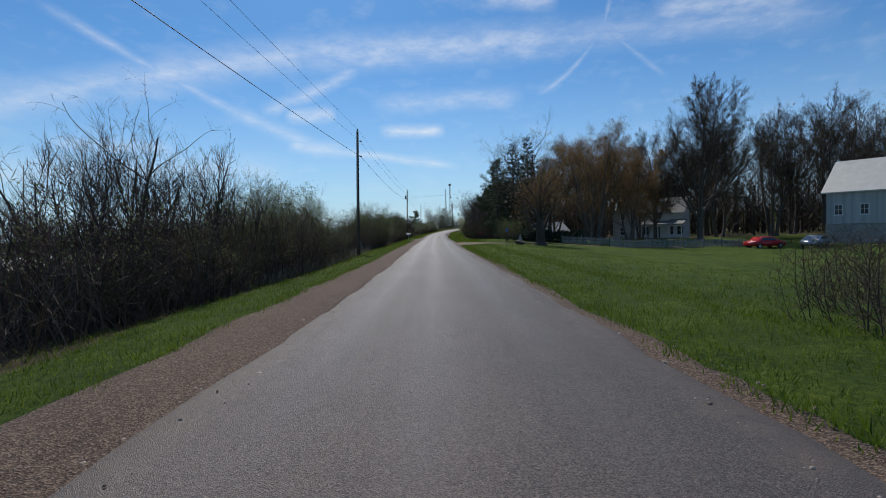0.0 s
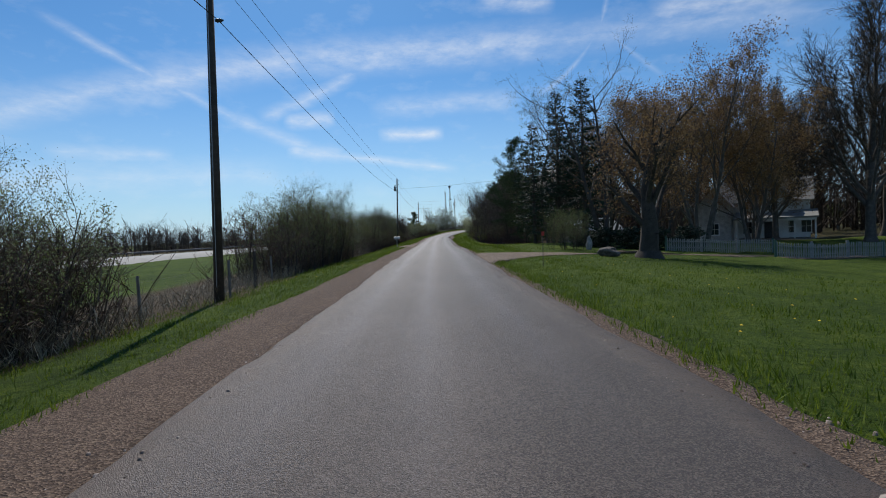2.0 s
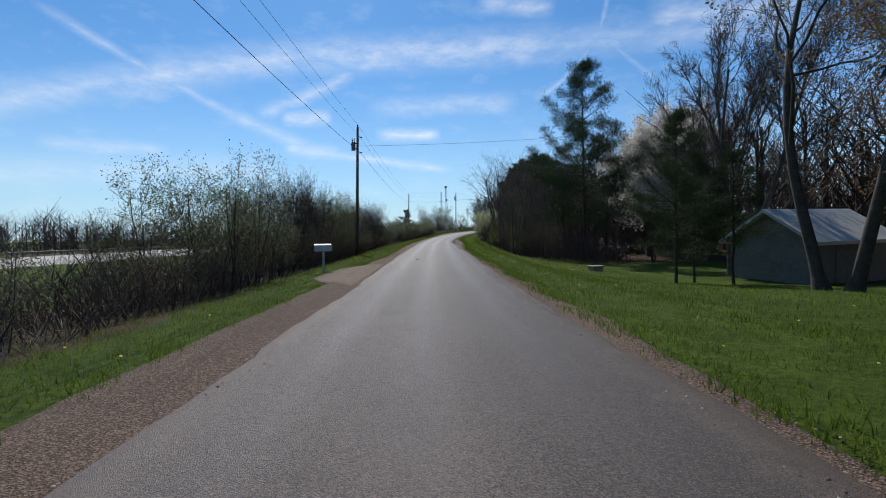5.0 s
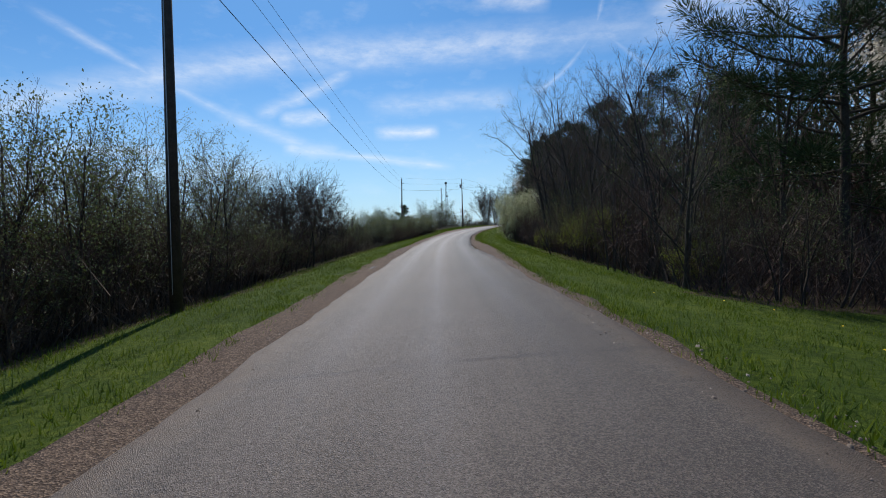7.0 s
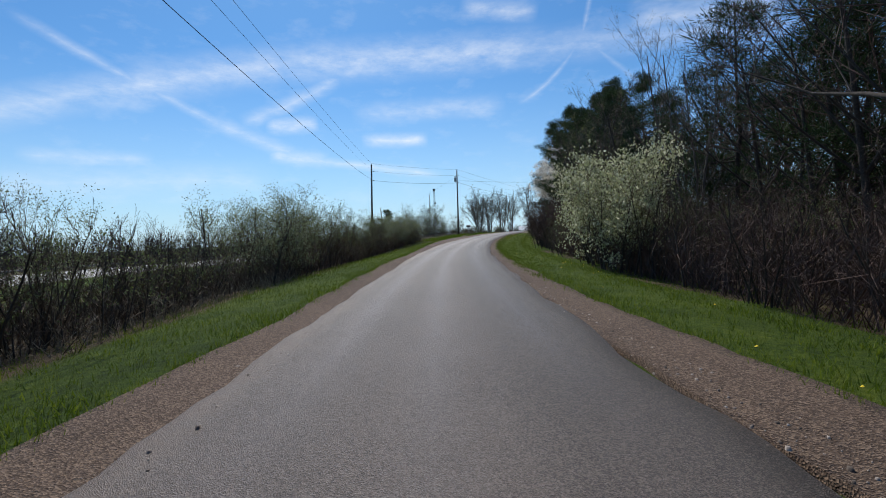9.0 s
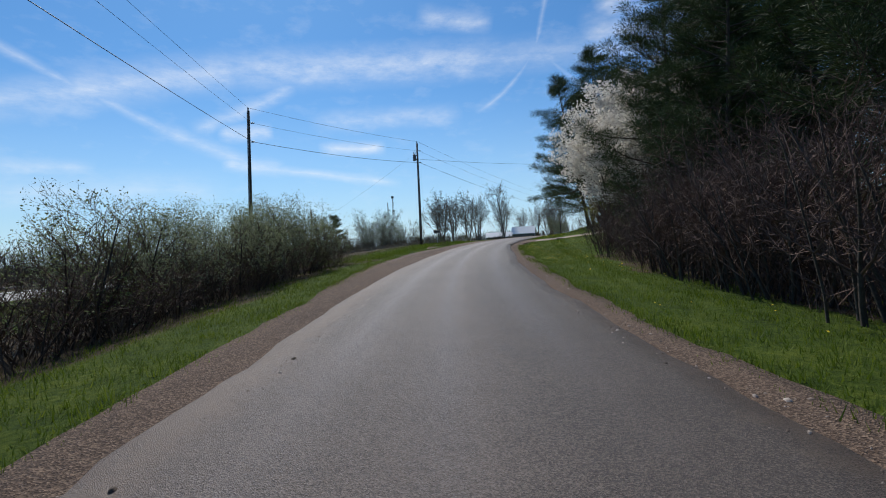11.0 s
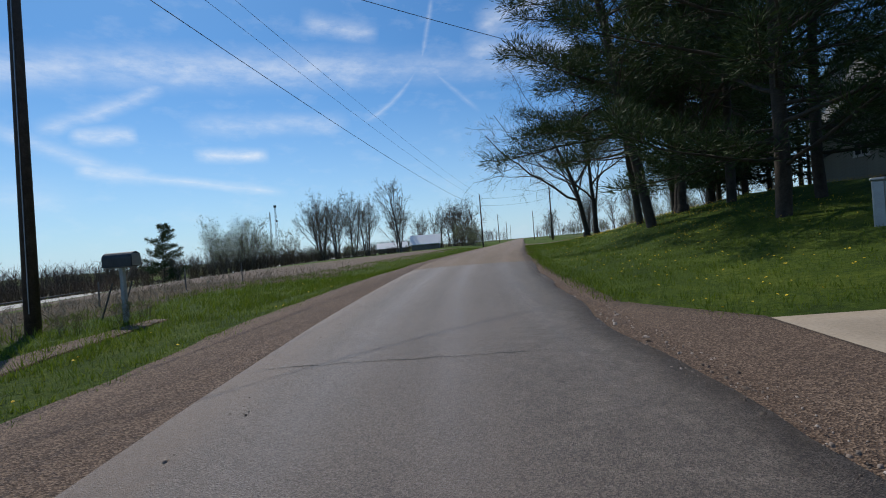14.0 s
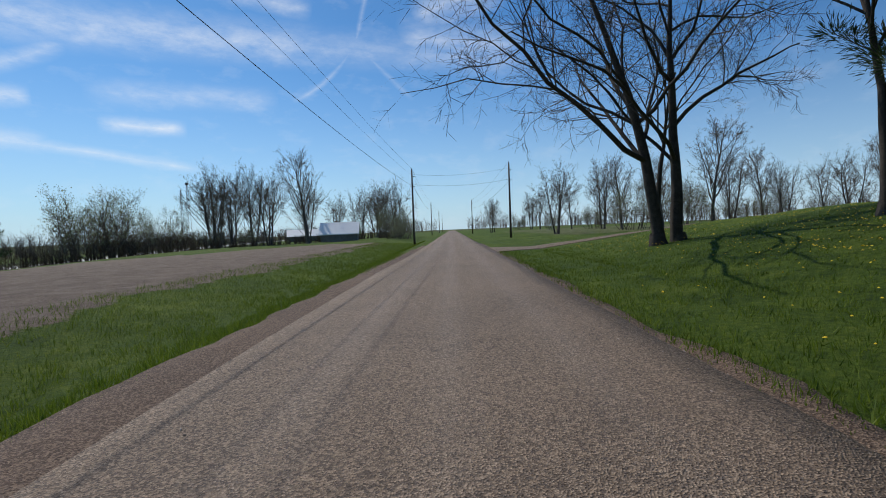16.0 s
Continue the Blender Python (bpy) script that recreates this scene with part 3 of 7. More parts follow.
def grow(rng, p, d, length, radius, level, spec, segs, tips):
    """Adds one limb with all that branches from it. segs[level] collects tapered pieces, tips the ends of the finest ones."""
    n = spec["pieces"][level]
    wander, rise = spec["wander"][level], spec["rise"][level]
    kids = spec["kids"][level] if level < len(spec["kids"]) else 0
    start = spec["start"][level] if kids else 1.0
    marks = sorted(rng.uniform(start, 1.0, kids)) if kids else []
    pts, dirs = [p], [d]
    for i in range(n):
        d = unit(d + rng.normal(0, wander, 3) + np.array([0, 0, rise]))
        p = p + d * length / n
        pts.append(p)
        dirs.append(d)
    end = spec["tip"][level]
    rad = [radius * (1 - (1 - end) * i / n) for i in range(n + 1)]
    for i in range(n):
        segs[level].append((*pts[i], *pts[i + 1], rad[i], rad[i + 1]))
    if level == len(spec["kids"]):
        tips.append(pts[-1])
        tips.append((pts[-1] + pts[0]) / 2)
        return
    turn = rng.uniform(0, 6.28)
    for k, m in enumerate(marks):
        i = min(n - 1, int(m * n))
        f = m * n - i
        base = pts[i] * (1 - f) + pts[i + 1] * f
        axis_d = dirs[i + 1]
        turn += 2.4 + rng.normal(0, 0.4)
        side = unit(np.cross(axis_d, np.array([math.cos(turn), math.sin(turn), 0.31])))
        ang = radians(spec["angle"][level] * rng.uniform(0.7, 1.25))
        nd = unit(axis_d * math.cos(ang) + side * math.sin(ang))
        fall = 1 - spec["shrink"][level] * (m - start) / max(1e-6, 1 - start)
        ln = length * spec["ratio"][level] * fall * rng.uniform(0.75, 1.2)
        r = min(rad[i] * 0.75, max(spec["thin"], rad[i] * spec["girth"][level] * rng.uniform(0.8, 1.15)))
        grow(rng, base, nd, ln, r, level + 1, spec, segs, tips)


def woody(seed, spec, stems):
    """Segment lists of a plant with the given stems: rows of foot, direction, length, radius."""
    rng = np.random.default_rng(seed)
    segs, tips = [[] for _ in range(len(spec["kids"]) + 1)], []
    for foot, d, length, radius in stems:
        grow(rng, np.array(foot, float), unit(np.array(d, float)), length, radius, 0, spec, segs, tips)
    return rng, segs, np.array(tips)


# ---------------------------------------------------------------- ground, road, shoulders, highway
def spaced(lo, a, b, hi, step, ratio):
    """Grid lines: even between a and b, wider and wider outside."""
    mid = list(np.arange(a, b + step / 2, step))
    out, d = [], step
    v = mid[-1]
    while v < hi:
        d *= ratio
        v += d
        out.append(v)
    low, d, v = [], step, mid[0]
    while v > lo:
        d *= ratio
        v -= d
        low.append(v)
    return np.array(low[::-1] + mid + out)


def build_ground():
    xs, ys = spaced(-2600, -16, 50, 2600, 0.8, 1.12), spaced(-700, -6, 300, 3200, 0.8, 1.12)
    gx, gy = np.meshgrid(xs, ys)
    x, y = gx.ravel(), gy.ravel()
    s, u, zr = along(x, y)
    z = land(x, y)
    inside = (np.abs(u) < 3.3) & (s < 690)
    z = np.where(inside, np.minimum(z, zr - 0.10 - 0.02 * np.abs(u)), z)
    nx, ny = len(xs), len(ys)
    i = (np.arange(ny - 1)[:, None] * nx + np.arange(nx - 1)[None]).ravel()
    me = mesh_from("ground", np.stack([x, y, z], 1), np.stack([i, i + 1, i + nx + 1, i + nx], 1), GROUND, True)
    wave = 0.8 * np.sin(s * 0.31) + 0.5 * np.sin(s * 0.83 + 1)
    litter = np.clip((-u - 6.0 + wave * 0.5) / 1.5, 0, 1) * np.clip((17 + u) / 4, 0, 1) * (s < 212)
    litter = np.where((s > 203) & (s < 262) & (u < -10 + wave) & (u > -30), 0.75, litter)
    woods = ((s > 92) & (s < 210) & (u > 7.5 + wave)).astype(float) * np.clip((60 - u) / 10, 0, 1)
    lawn = (s > 92) & (s < 119) & (u > 7) & (u < 30)
    # from 184 to 207 the litter starts nearer, its brown also standing in for shade
    litter = np.where(lawn, 0.0, np.maximum(litter, woods * np.where(s > 207, np.clip((u - 13) / 2, 0, 1), 1)))
    plough = ((s > 252) & (u < -11 - wave * 0.4) & (u > -60) & (s < 330)).astype(float)
    plough = np.where((s > 310) & (s < 420) & (u > 14) & (u < 120), 0.45, plough)
    # behind the fence the brown cover darkens the grass in place of tree shade
    litter = np.where((y > 82) & (x > 22) & (s < 110) & (u < 140), 0.62, litter)
    litter = np.where((x > 60) & (y > 55) & (y < 200) & (s < 185), 0.6, litter)
    litter = np.where((x < -58) & (s < 700), 0.62, litter)
    far = np.hypot(x, y - 150) > 420
    litter = np.where(far, 0.45, litter)
    col = me.color_attributes.new("cover", "FLOAT_COLOR", "POINT")
    col.data.foreach_set("color", np.stack([litter, plough, 0 * s, 0 * s + 1], 1).astype(np.float32).ravel())
    return tagged(new("ground", me), "spring grass, leaf litter and ploughed earth along the road", "ground", kind="structure")


def strip(name, s0, s1, u0, u1, lift, material, label, step=0.5, wobble=0.0, across=6, seed=0, skirt=True, crown=0.0, category="road"):
    """A paved or gravelled strip that follows the road. u0 and u1 may be tables of (s, u)."""
    rng = np.random.default_rng(seed)
    ss = np.concatenate([np.arange(s0, min(s1, 300), step), np.arange(max(s0, 300), s1, 6.0)]) if s1 > 300 else np.arange(s0, s1 + 1e-6, step)
    left = np.interp(ss, *zip(*u0)) if isinstance(u0, list) else np.full(len(ss), float(u0))
    right = np.interp(ss, *zip(*u1)) if isinstance(u1, list) else np.full(len(ss), float(u1))
    if wobble:
        for edge in (left, right):
            n = rng.normal(0, 1, len(ss))
            edge += wobble * (np.convolve(n, np.ones(5) / 5, "same") * 1.2 + np.convolve(rng.normal(0, 1, len(ss)), np.ones(17) / 17, "same") * 1.8)
    x, y, z = (np.interp(ss, S, LINE[:, i]) for i in range(3))
    tx, ty = np.interp(ss, S, TAN[:, 0]), np.interp(ss, S, TAN[:, 1])
    k = np.linspace(0, 1, across + 1)
    us = left[:, None] * (1 - k) + right[:, None] * k
    px, py = x[:, None] + us * ty[:, None], y[:, None] - us * tx[:, None]
    pz = z[:, None] + lift + crown * (1 - (us / 2.6) ** 2) + np.minimum(0, 2.6 - np.abs(us)) * 0.03
    if name.startswith("shoulder"):
        lie = land(px.ravel(), py.ravel()).reshape(px.shape) + 0.03
        out = np.clip((np.abs(us) - 2.7) / 0.6, 0, 1)
        pz = pz * (1 - out) + np.maximum(lie, pz) * out
    if skirt:
        px, py, pz, us = (np.concatenate([a[:, :1], a, a[:, -1:]], 1) for a in (px, py, pz, us))
        pz[:, 0] -= 0.14
        pz[:, -1] -= 0.14
    n, w = px.shape
    i = (np.arange(n - 1)[:, None] * w + np.arange(w - 1)[None]).ravel()
    f = np.stack([i, i + 1, i + w + 1, i + w], 1)
    me = mesh_from(name, np.stack([px.ravel(), py.ravel(), pz.ravel()], 1), f, material, True)
    uv = me.uv_layers.new(name="UVMap")
    flat = np.stack([us.ravel(), np.repeat(ss, w)], 1)[f.ravel()]
    uv.data.foreach_set("uv", flat.astype(np.float32).ravel())
    return tagged(new(name, me), label, category, kind="structure")


SEAM = 243.5
build_ground()
strip("road", -60, SEAM, [(-60, -2.45), (60, -2.5), (170, -2.6), (186, -3.1), (200, -3.65), (206, -3.4), (220, -3.6), (226, -3.5), (243, -3.0)], [(-60, 2.6), (130, 2.6), (140, 2.15), (150, 2.15), (160, 2.5), (205, 2.5), (216, 2.1), (225, 2.2), (243, 2.6)], 0.0, ASPHALT, "worn grey asphalt country road with paler wheel tracks", wobble=0.09, across=10, crown=0.04)
strip("road_chip_seal", SEAM + 0.01, 690, [(SEAM, -3.1), (250, -3.45), (258, -3.4), (275, -2.9), (300, -2.7), (700, -2.7)], [(SEAM, 2.7), (700, 2.7)], 0.004, CHIPSEAL, "brownish chip-sealed road surface beyond a straight seam", wobble=0.04, across=10, seed=3, crown=0.04)
strip("shoulder_left", -60, 300, [(-60, -4.0), (50, -4.15), (60, -3.8), (100, -4.0), (105, -3.6), (112, -3.4), (143, -3.75), (150, -3.4), (180, -3.7), (190, -4.3), (200, -5.1), (212, -5.5), (216, -5.3), (220, -4.6), (226, -4.7), (244, -4.5), (256, -4.2), (275, -3.7), (300, -3.2)], [(-60, -2.3), (300, -2.3)], -0.045, GRAVEL, "reddish-brown gravel shoulder along the asphalt", wobble=0.13, across=4, seed=5, category="shoulder")
strip("shoulder_right", -60, 300, [(-60, 2.3), (206, 2.3), (216, 1.9), (300, 2.4)], [(-60, 3.05), (55, 3.05), (120, 3.0), (136, 3.5), (143, 3.7), (149, 3.4), (156, 3.15), (200, 3.2), (212, 3.0), (219, 3.0), (245, 3.0), (300, 3.0)], -0.045, GRAVEL, "grey-brown gravel shoulder along the asphalt", wobble=0.12, across=4, seed=6, category="shoulder")


def apron(name, outline, material, label, lift, category="driveway", steps=10):
    """A driveway: a ruled sheet between two edges given as rows of (s, u), laid on the ground."""
    a, b = outline
    rows_ = []
    for k in np.linspace(0, 1, 25):
        pa = [np.interp(k, np.linspace(0, 1, len(a)), [p[i] for p in a]) for i in (0, 1)]
        pb = [np.interp(k, np.linspace(0, 1, len(b)), [p[i] for p in b]) for i in (0, 1)]
        for q in np.linspace(0, 1, steps + 1):
            s, u = pa[0] * (1 - q) + pb[0] * q, pa[1] * (1 - q) + pb[1] * q
            x, y, z = spot(s, u)
            k2 = min(1.0, max(0.0, (abs(u) - 2.6) / 0.5))
            rows_.append((x, y, z + lift * k2 - 0.05 * (1 - k2)))
    w = steps + 1
    i = (np.arange(24)[:, None] * w + np.arange(steps)[None]).ravel()
    top = np.array(rows_)
    f = np.stack([i, i + 1, i + w + 1, i + w], 1)
    if np.cross(top[f[0, 1]] - top[f[0, 0]], top[f[0, 3]] - top[f[0, 0]])[2] < 0:
        f = f[:, ::-1].copy()
    me = mesh_from(name, top, f, material, True)
    ob = tagged(new(name, me), label, category, kind="structure")
    mod = ob.modifiers.new("thickness", "SOLIDIFY")
    mod.thickness, mod.offset = 0.16, -1.0
    return ob


apron("gravel_driveway", ([(52.8, 2.2), (54.4, 3.4), (58.0, 6.2), (61.3, 10.3), (63.2, 12.8), (60.8, 20), (60.3, 34)], [(64.0, 2.2), (63.0, 3.6), (62.2, 7), (62.4, 12), (62.8, 20), (62.5, 34)]), GRAVEL_PALE, "pale gravel driveway mouth beside the lawn", 0.025)
apron("concrete_driveway", ([(221.8, 3.7), (222.4, 7.2), (223.8, 14), (229, 24), (233, 34)], [(227.2, 4.0), (226.2, 8), (227.7, 14), (233, 24), (238, 33)]), CONCRETE, "pale concrete driveway running up to the house", 0.012)
apron("gravel_mouth", ([(215, 1.7), (219, 3.0), (221.7, 3.9)], [(232, 2.0), (229.5, 3.1), (227.2, 4.2)]), GRAVEL, "brown gravel patch before the concrete driveway", 0.03)
apron("field_entrance", ([(89, -2.2), (92, -4.2), (94, -5.0)], [(102, -2.2), (100, -4.2), (98.5, -5.0)]), GRAVEL_PALE, "gravel pull-off beside the mailbox", 0.03)
apron("mailbox_track", ([(218, -4.9), (222, -5.5), (225, -6.5), (228, -6.9), (231.5, -7.1)], [(218, -5.6), (222, -6.6), (225, -7.4), (228, -7.6), (231.5, -7.5)]), GRAVEL, "worn gravel loop behind a strip of grass", 0.03)
apron("farm_track", ([(281, 2.3), (283, 6), (284, 14), (286, 40)], [(289, 2.3), (287.5, 6), (287.5, 14), (290, 40)]), GRAVEL_PALE, "pale gravel farm track between grass and field", 0.03)


def build_highway():
    """A divided road beyond the field, with a low dark barrier."""
    n = 140
    t = np.linspace(-240, 880, n)
    x, z = np.interp(t, HWY[:, 1], HWY[:, 0]), np.interp(t, HWY[:, 1], HWY[:, 2])
    k = np.exp(-0.5 * (np.arange(-8, 9) / 3.0) ** 2)
    k /= k.sum()
    x = np.convolve(np.r_[np.full(8, x[0]), x, np.full(8, x[-1])], k, "valid")
    z = np.convolve(np.r_[np.full(8, z[0]), z, np.full(8, z[-1])], k, "valid")
    d = np.stack([np.gradient(x), np.gradient(t)], 1)
    d /= np.linalg.norm(d, axis=1, keepdims=True)
    nrm = np.stack([d[:, 1], -d[:, 0]], 1)
    offs = [(6.5, -0.6), (5.2, 0.7), (-5.5, 0.75), (-7, -0.6)]
    v = np.concatenate([np.stack([x + nrm[:, 0] * o, t + nrm[:, 1] * o, z + h], 1)[:, None] for o, h in offs], 1)
    i = (np.arange(n - 1)[:, None] * 4 + np.arange(3)[None]).ravel()
    tagged(new("highway", mesh_from("highway", v.reshape(-1, 3), np.stack([i, i + 4, i + 5, i + 1], 1), HIGHWAY)), "pale concrete highway on a low bank beyond the field", "road", kind="structure")
    rail = thing("guard_rail", "dark low guard rail along the far highway", "guard rail", kind="structure")
    o = -4.6
    prof = [(o + 0.05, 1.2), (o + 0.08, 1.42), (o + 0.02, 1.5), (o - 0.08, 1.5), (o - 0.08, 1.2)]
    v = np.concatenate([np.stack([x + nrm[:, 0] * a, t + nrm[:, 1] * a, z + h], 1)[:, None] for a, h in prof], 1)
    w = len(prof)
    f = np.concatenate([np.stack([np.arange(n - 1) * w + a, np.arange(1, n) * w + a, np.arange(1, n) * w + (a + 1) % w, np.arange(n - 1) * w + (a + 1) % w], 1) for a in range(w)])
    part("rail_beam", mesh_from("rail_beam", v.reshape(-1, 3), f, DARK_METAL), DARK_METAL, rail)
    bm = bmesh.new()
    box(bm, -0.07, 0.07, -0.07, 0.07, 0.0, 0.75)
    post = bpy.data.meshes.new("rail_post")
    bm.to_mesh(post)
    bm.free()
    post.materials.append(DARK_METAL)
    for j in range(34, 84):
        ob = part("rail_post", post, DARK_METAL, rail)
        ob.location = (x[j] + nrm[j, 0] * (o - 0.1), t[j] + nrm[j, 1] * (o - 0.1), z[j] + 0.72)


build_highway()


# ---------------------------------------------------------------- utility poles and wires
def insulator(parent, at):
    bm = bmesh.new()
    for z, r in ((0, 0.05), (0.06, 0.075), (0.1, 0.05), (0.16, 0.07), (0.22, 0.04)):
        tube(bm, (0, 0, z), (0, 0, z + 0.05), r, r * 0.8, 8)
    ob = part("insulator", bm, DARK_METAL, parent)
    ob.location = at
    return ob


def utility_pole(x, y, height, z, lean=(0.0, 0.0), transformer=0, side=1.0, label=""):
    """A round wooden pole; its top carries an insulator, a ground wire and, where seen, a transformer can."""
    top = Vector((lean[0], lean[1], height))
    pole = thing("utility_pole", label, "utility pole", pose(x, y, z), "utility poles along the road")
    bm = bmesh.new()
    tube(bm, top * -0.035, top, 0.167, 0.105, 14)
    part("pole", bm, POLE_WOOD, pole, smooth=True)
    insulator(pole, top + Vector((0, 0, 0.0)))
    for h, s in ((height - 0.9, side), (height - 2.3, side)):
        p = top * (h / height)
        ob = insulator(pole, p + Vector((0.16 * s, 0, 0)))
        ob.rotation_euler = (0, radians(90) * s, 0)
    bm = bmesh.new()
    for h in np.arange(0.5, height - 0.5, 0.6):
        p0, p1 = top * (h / height), top * ((h + 0.6) / height)
        tube(bm, p0 + Vector((0.0, -0.17, 0)), p1 + Vector((0, -0.17, 0)), 0.012, 0.012, 5)
    part("ground_wire", bm, METAL, pole)
    if transformer:
        h = height - 2.1
        p = top * (h / height)
        bm = bmesh.new()
        c = p + Vector((0.36 * transformer, -0.05, 0))
        tube(bm, c, c + Vector((0, 0, 0.72)), 0.19, 0.19, 14)
        tube(bm, c + Vector((0, 0, 0.72)), c + Vector((0, 0, 0.79)), 0.2, 0.1, 14)
        tank = part("transformer_can", bm, surface("dark_grey_enamel", [(0.09, 0.092, 0.096), (0.15, 0.153, 0.158)], 4.0, 0.55), pole, "dark grey metal transformer can")
        bm = bmesh.new()
        tube(bm, c + Vector((0.08, 0, 0.8)), c + Vector((0.1, 0, 1.1)), 0.045, 0.03, 8)
        part("bushing", bm, DARK_METAL, tank)
        bm = bmesh.new()
        tube(bm, c + Vector((-0.08, 0, 0.8)), c + Vector((-0.1, 0, 1.1)), 0.045, 0.03, 8)
        part("bushing", bm, DARK_METAL, tank)
        for dz in (0.12, 0.6):
            bm = bmesh.new()
            box(bm, min(p.x, c.x), max(p.x, c.x), p.y - 0.06, p.y + 0.02, p.z + dz, p.z + dz + 0.07)
            part("bracket", bm, DARK_METAL, pole)
    return Vector((x, y, z)) + top


def hang(name, a, b, sag, radius, label):
    """A wire that sags between two places."""
    a, b = Vector(a), Vector(b)
    n = 24
    pts = [a.lerp(b, i / n) - Vector((0, 0, 4 * sag * (i / n) * (1 - i / n))) for i in range(n + 1)]
    d = (b - a).normalized()
    side = d.cross(Vector((0, 0, 1))).normalized()
    up = side.cross(d)
    v = [p + side * radius * math.cos(q) + up * radius * math.sin(q) for p in pts for q in (0, 1.5708, 3.1416, 4.7124)]
    f = [(i * 4 + j, i * 4 + (j + 1) % 4, i * 4 + 4 + (j + 1) % 4, i * 4 + 4 + j) for i in range(n) for j in range(4)]
    return tagged(new(name, mesh_from(name, [tuple(p) for p in v], f, CABLE)), label, "cable", "overhead wires")


POLES = [(-8.2, -72.0, 11.6, (0, 0), 0), (-8.0, 46.2, 11.6, (0.35, 0), 0), (-8.6, 118.9, 11.75, (0.4, 0), -1), (-9.35, 212.2, 11.9, (0.45, 0), 0), (4.95, 232.9, 12.3, (0.2, 0.3), -1)]
tops = []
for px, py, ph, lean, tr in POLES:
    pz = float(land(px, py)[0])
    tops.append(utility_pole(px, py, ph, pz, lean, tr, label="tall dark weathered wooden utility pole" + (" with a grey transformer can" if tr else " on the grassy verge")))
tops.append(utility_pole(50.5, 309.1, 10.6, float(land(50.5, 309.1)[0]), label="weathered wooden utility pole beside the farm field"))
tops.append(utility_pole(62.7, 302.8, 10.5, float(land(62.7, 302.8)[0]), label="weathered wooden utility pole beside the gravel track"))
for d, off in ((150, -6.5), (150, 6.5), (225, -6.0), (300, -6.0)):
    px, py, pz = spot(256 + d, off)
    tops.append(utility_pole(px, py, 10.5, pz, label="distant wooden utility pole beside the road"))
pl = utility_pole(-12.6, 269.0, 9.4, float(land(-12.6, 269.0)[0]), (-0.35, 0), label="plain wooden pole at the edge of the low field")
for a, b in ((0, 1), (1, 2), (2, 3), (3, 4), (4, 5), (5, 7), (6, 8), (7, 9)):
    A, B = tops[a], tops[b]
    L = (B - A).length
    hang("power_line", A + Vector((0, 0, 0.25)), B + Vector((0, 0, 0.25)), L * 0.008, 0.011, "thin black power line between the poles")
    hang("power_line", A + Vector((0.2, 0, -0.9)), B + Vector((0.2, 0, -0.9)), L * 0.009, 0.010, "thin black power line between the poles")
    hang("power_line", A + Vector((0.2, 0, -2.3)), B + Vector((0.2, 0, -2.3)), L * 0.011, 0.018, "thicker black cable between the poles")
hang("service_line", tops[2] + Vector((0.2, 0, -1.7)), (23, 125, 11.6), 0.35, 0.012, "thin service line crossing the road")
hang("service_line", tops[4] + Vector((0.2, 0, -1.9)), (45, 246, 12.5), 0.7, 0.014, "thin service line crossing the road")
hang("service_line", tops[5] + Vector((0, 0, -0.6)), tops[6] + Vector((0, 0, -0.6)), 0.5, 0.012, "service line between two poles across the road")
hang("service_line", tops[5] + Vector((0, 0, -2.0)), tops[6] + Vector((0, 0, -2.2)), 0.5, 0.012, "service line between two poles across the road")
hang("guy_wire", tops[4] + Vector((0, 0, -1.0)), pl + Vector((0, 0, -3.2)), 0.3, 0.008, "thin guy wire running down from the pole")
hang("service_line", pl + Vector((0, 0, -1.0)), (-50, 330, 4.0), 0.6, 0.012, "thin line from the plain pole towards the highway")

# ---------------------------------------------------------------- plants: templates
BIG = dict(kids=[15, 11, 9, 6], pieces=[8, 5, 3, 2, 1], wander=[0.05, 0.10, 0.14, 0.18, 0.2], rise=[0.03, 0.08, 0.06, 0.04, 0.03], start=[0.2, 0.2, 0.15, 0.1], angle=[38, 38, 40, 40],
           ratio=[0.66, 0.42, 0.40, 0.5], shrink=[0.5, 0.5, 0.4, 0.3], girth=[0.45, 0.42, 0.45, 0.6], tip=[0.25, 0.25, 0.3, 0.5, 0.6], thin=0.016)
CLUMP = dict(BIG, kids=[10, 8, 7, 5], start=[0.15, 0.18, 0.15, 0.1], thin=0.015)
SMALLER = dict(BIG, kids=[10, 8, 6, 4], thin=0.009)
LOOSE = dict(kids=[8, 8, 6, 5], pieces=[9, 8, 5, 3, 1], wander=[0.06, 0.17, 0.2, 0.22, 0.2], rise=[0.03, 0.06, 0.03, 0.02, 0.0], start=[0.3, 0.25, 0.2, 0.1], angle=[50, 46, 46, 45],
             ratio=[0.62, 0.45, 0.42, 0.45], shrink=[0.35, 0.45, 0.4, 0.3], girth=[0.5, 0.45, 0.45, 0.6], tip=[0.25, 0.25, 0.3, 0.5, 0.6], thin=0.009)
THICKET = dict(kids=[8, 5, 3], pieces=[5, 3, 2, 1], wander=[0.08, 0.15, 0.2, 0.22], rise=[0.05, 0.07, 0.05, 0.03], start=[0.22, 0.15, 0.1], angle=[44, 42, 44],
               ratio=[0.46, 0.46, 0.5], shrink=[0.22, 0.3, 0.3], girth=[0.55, 0.55, 0.65], tip=[0.3, 0.35, 0.45, 0.6], thin=0.011)


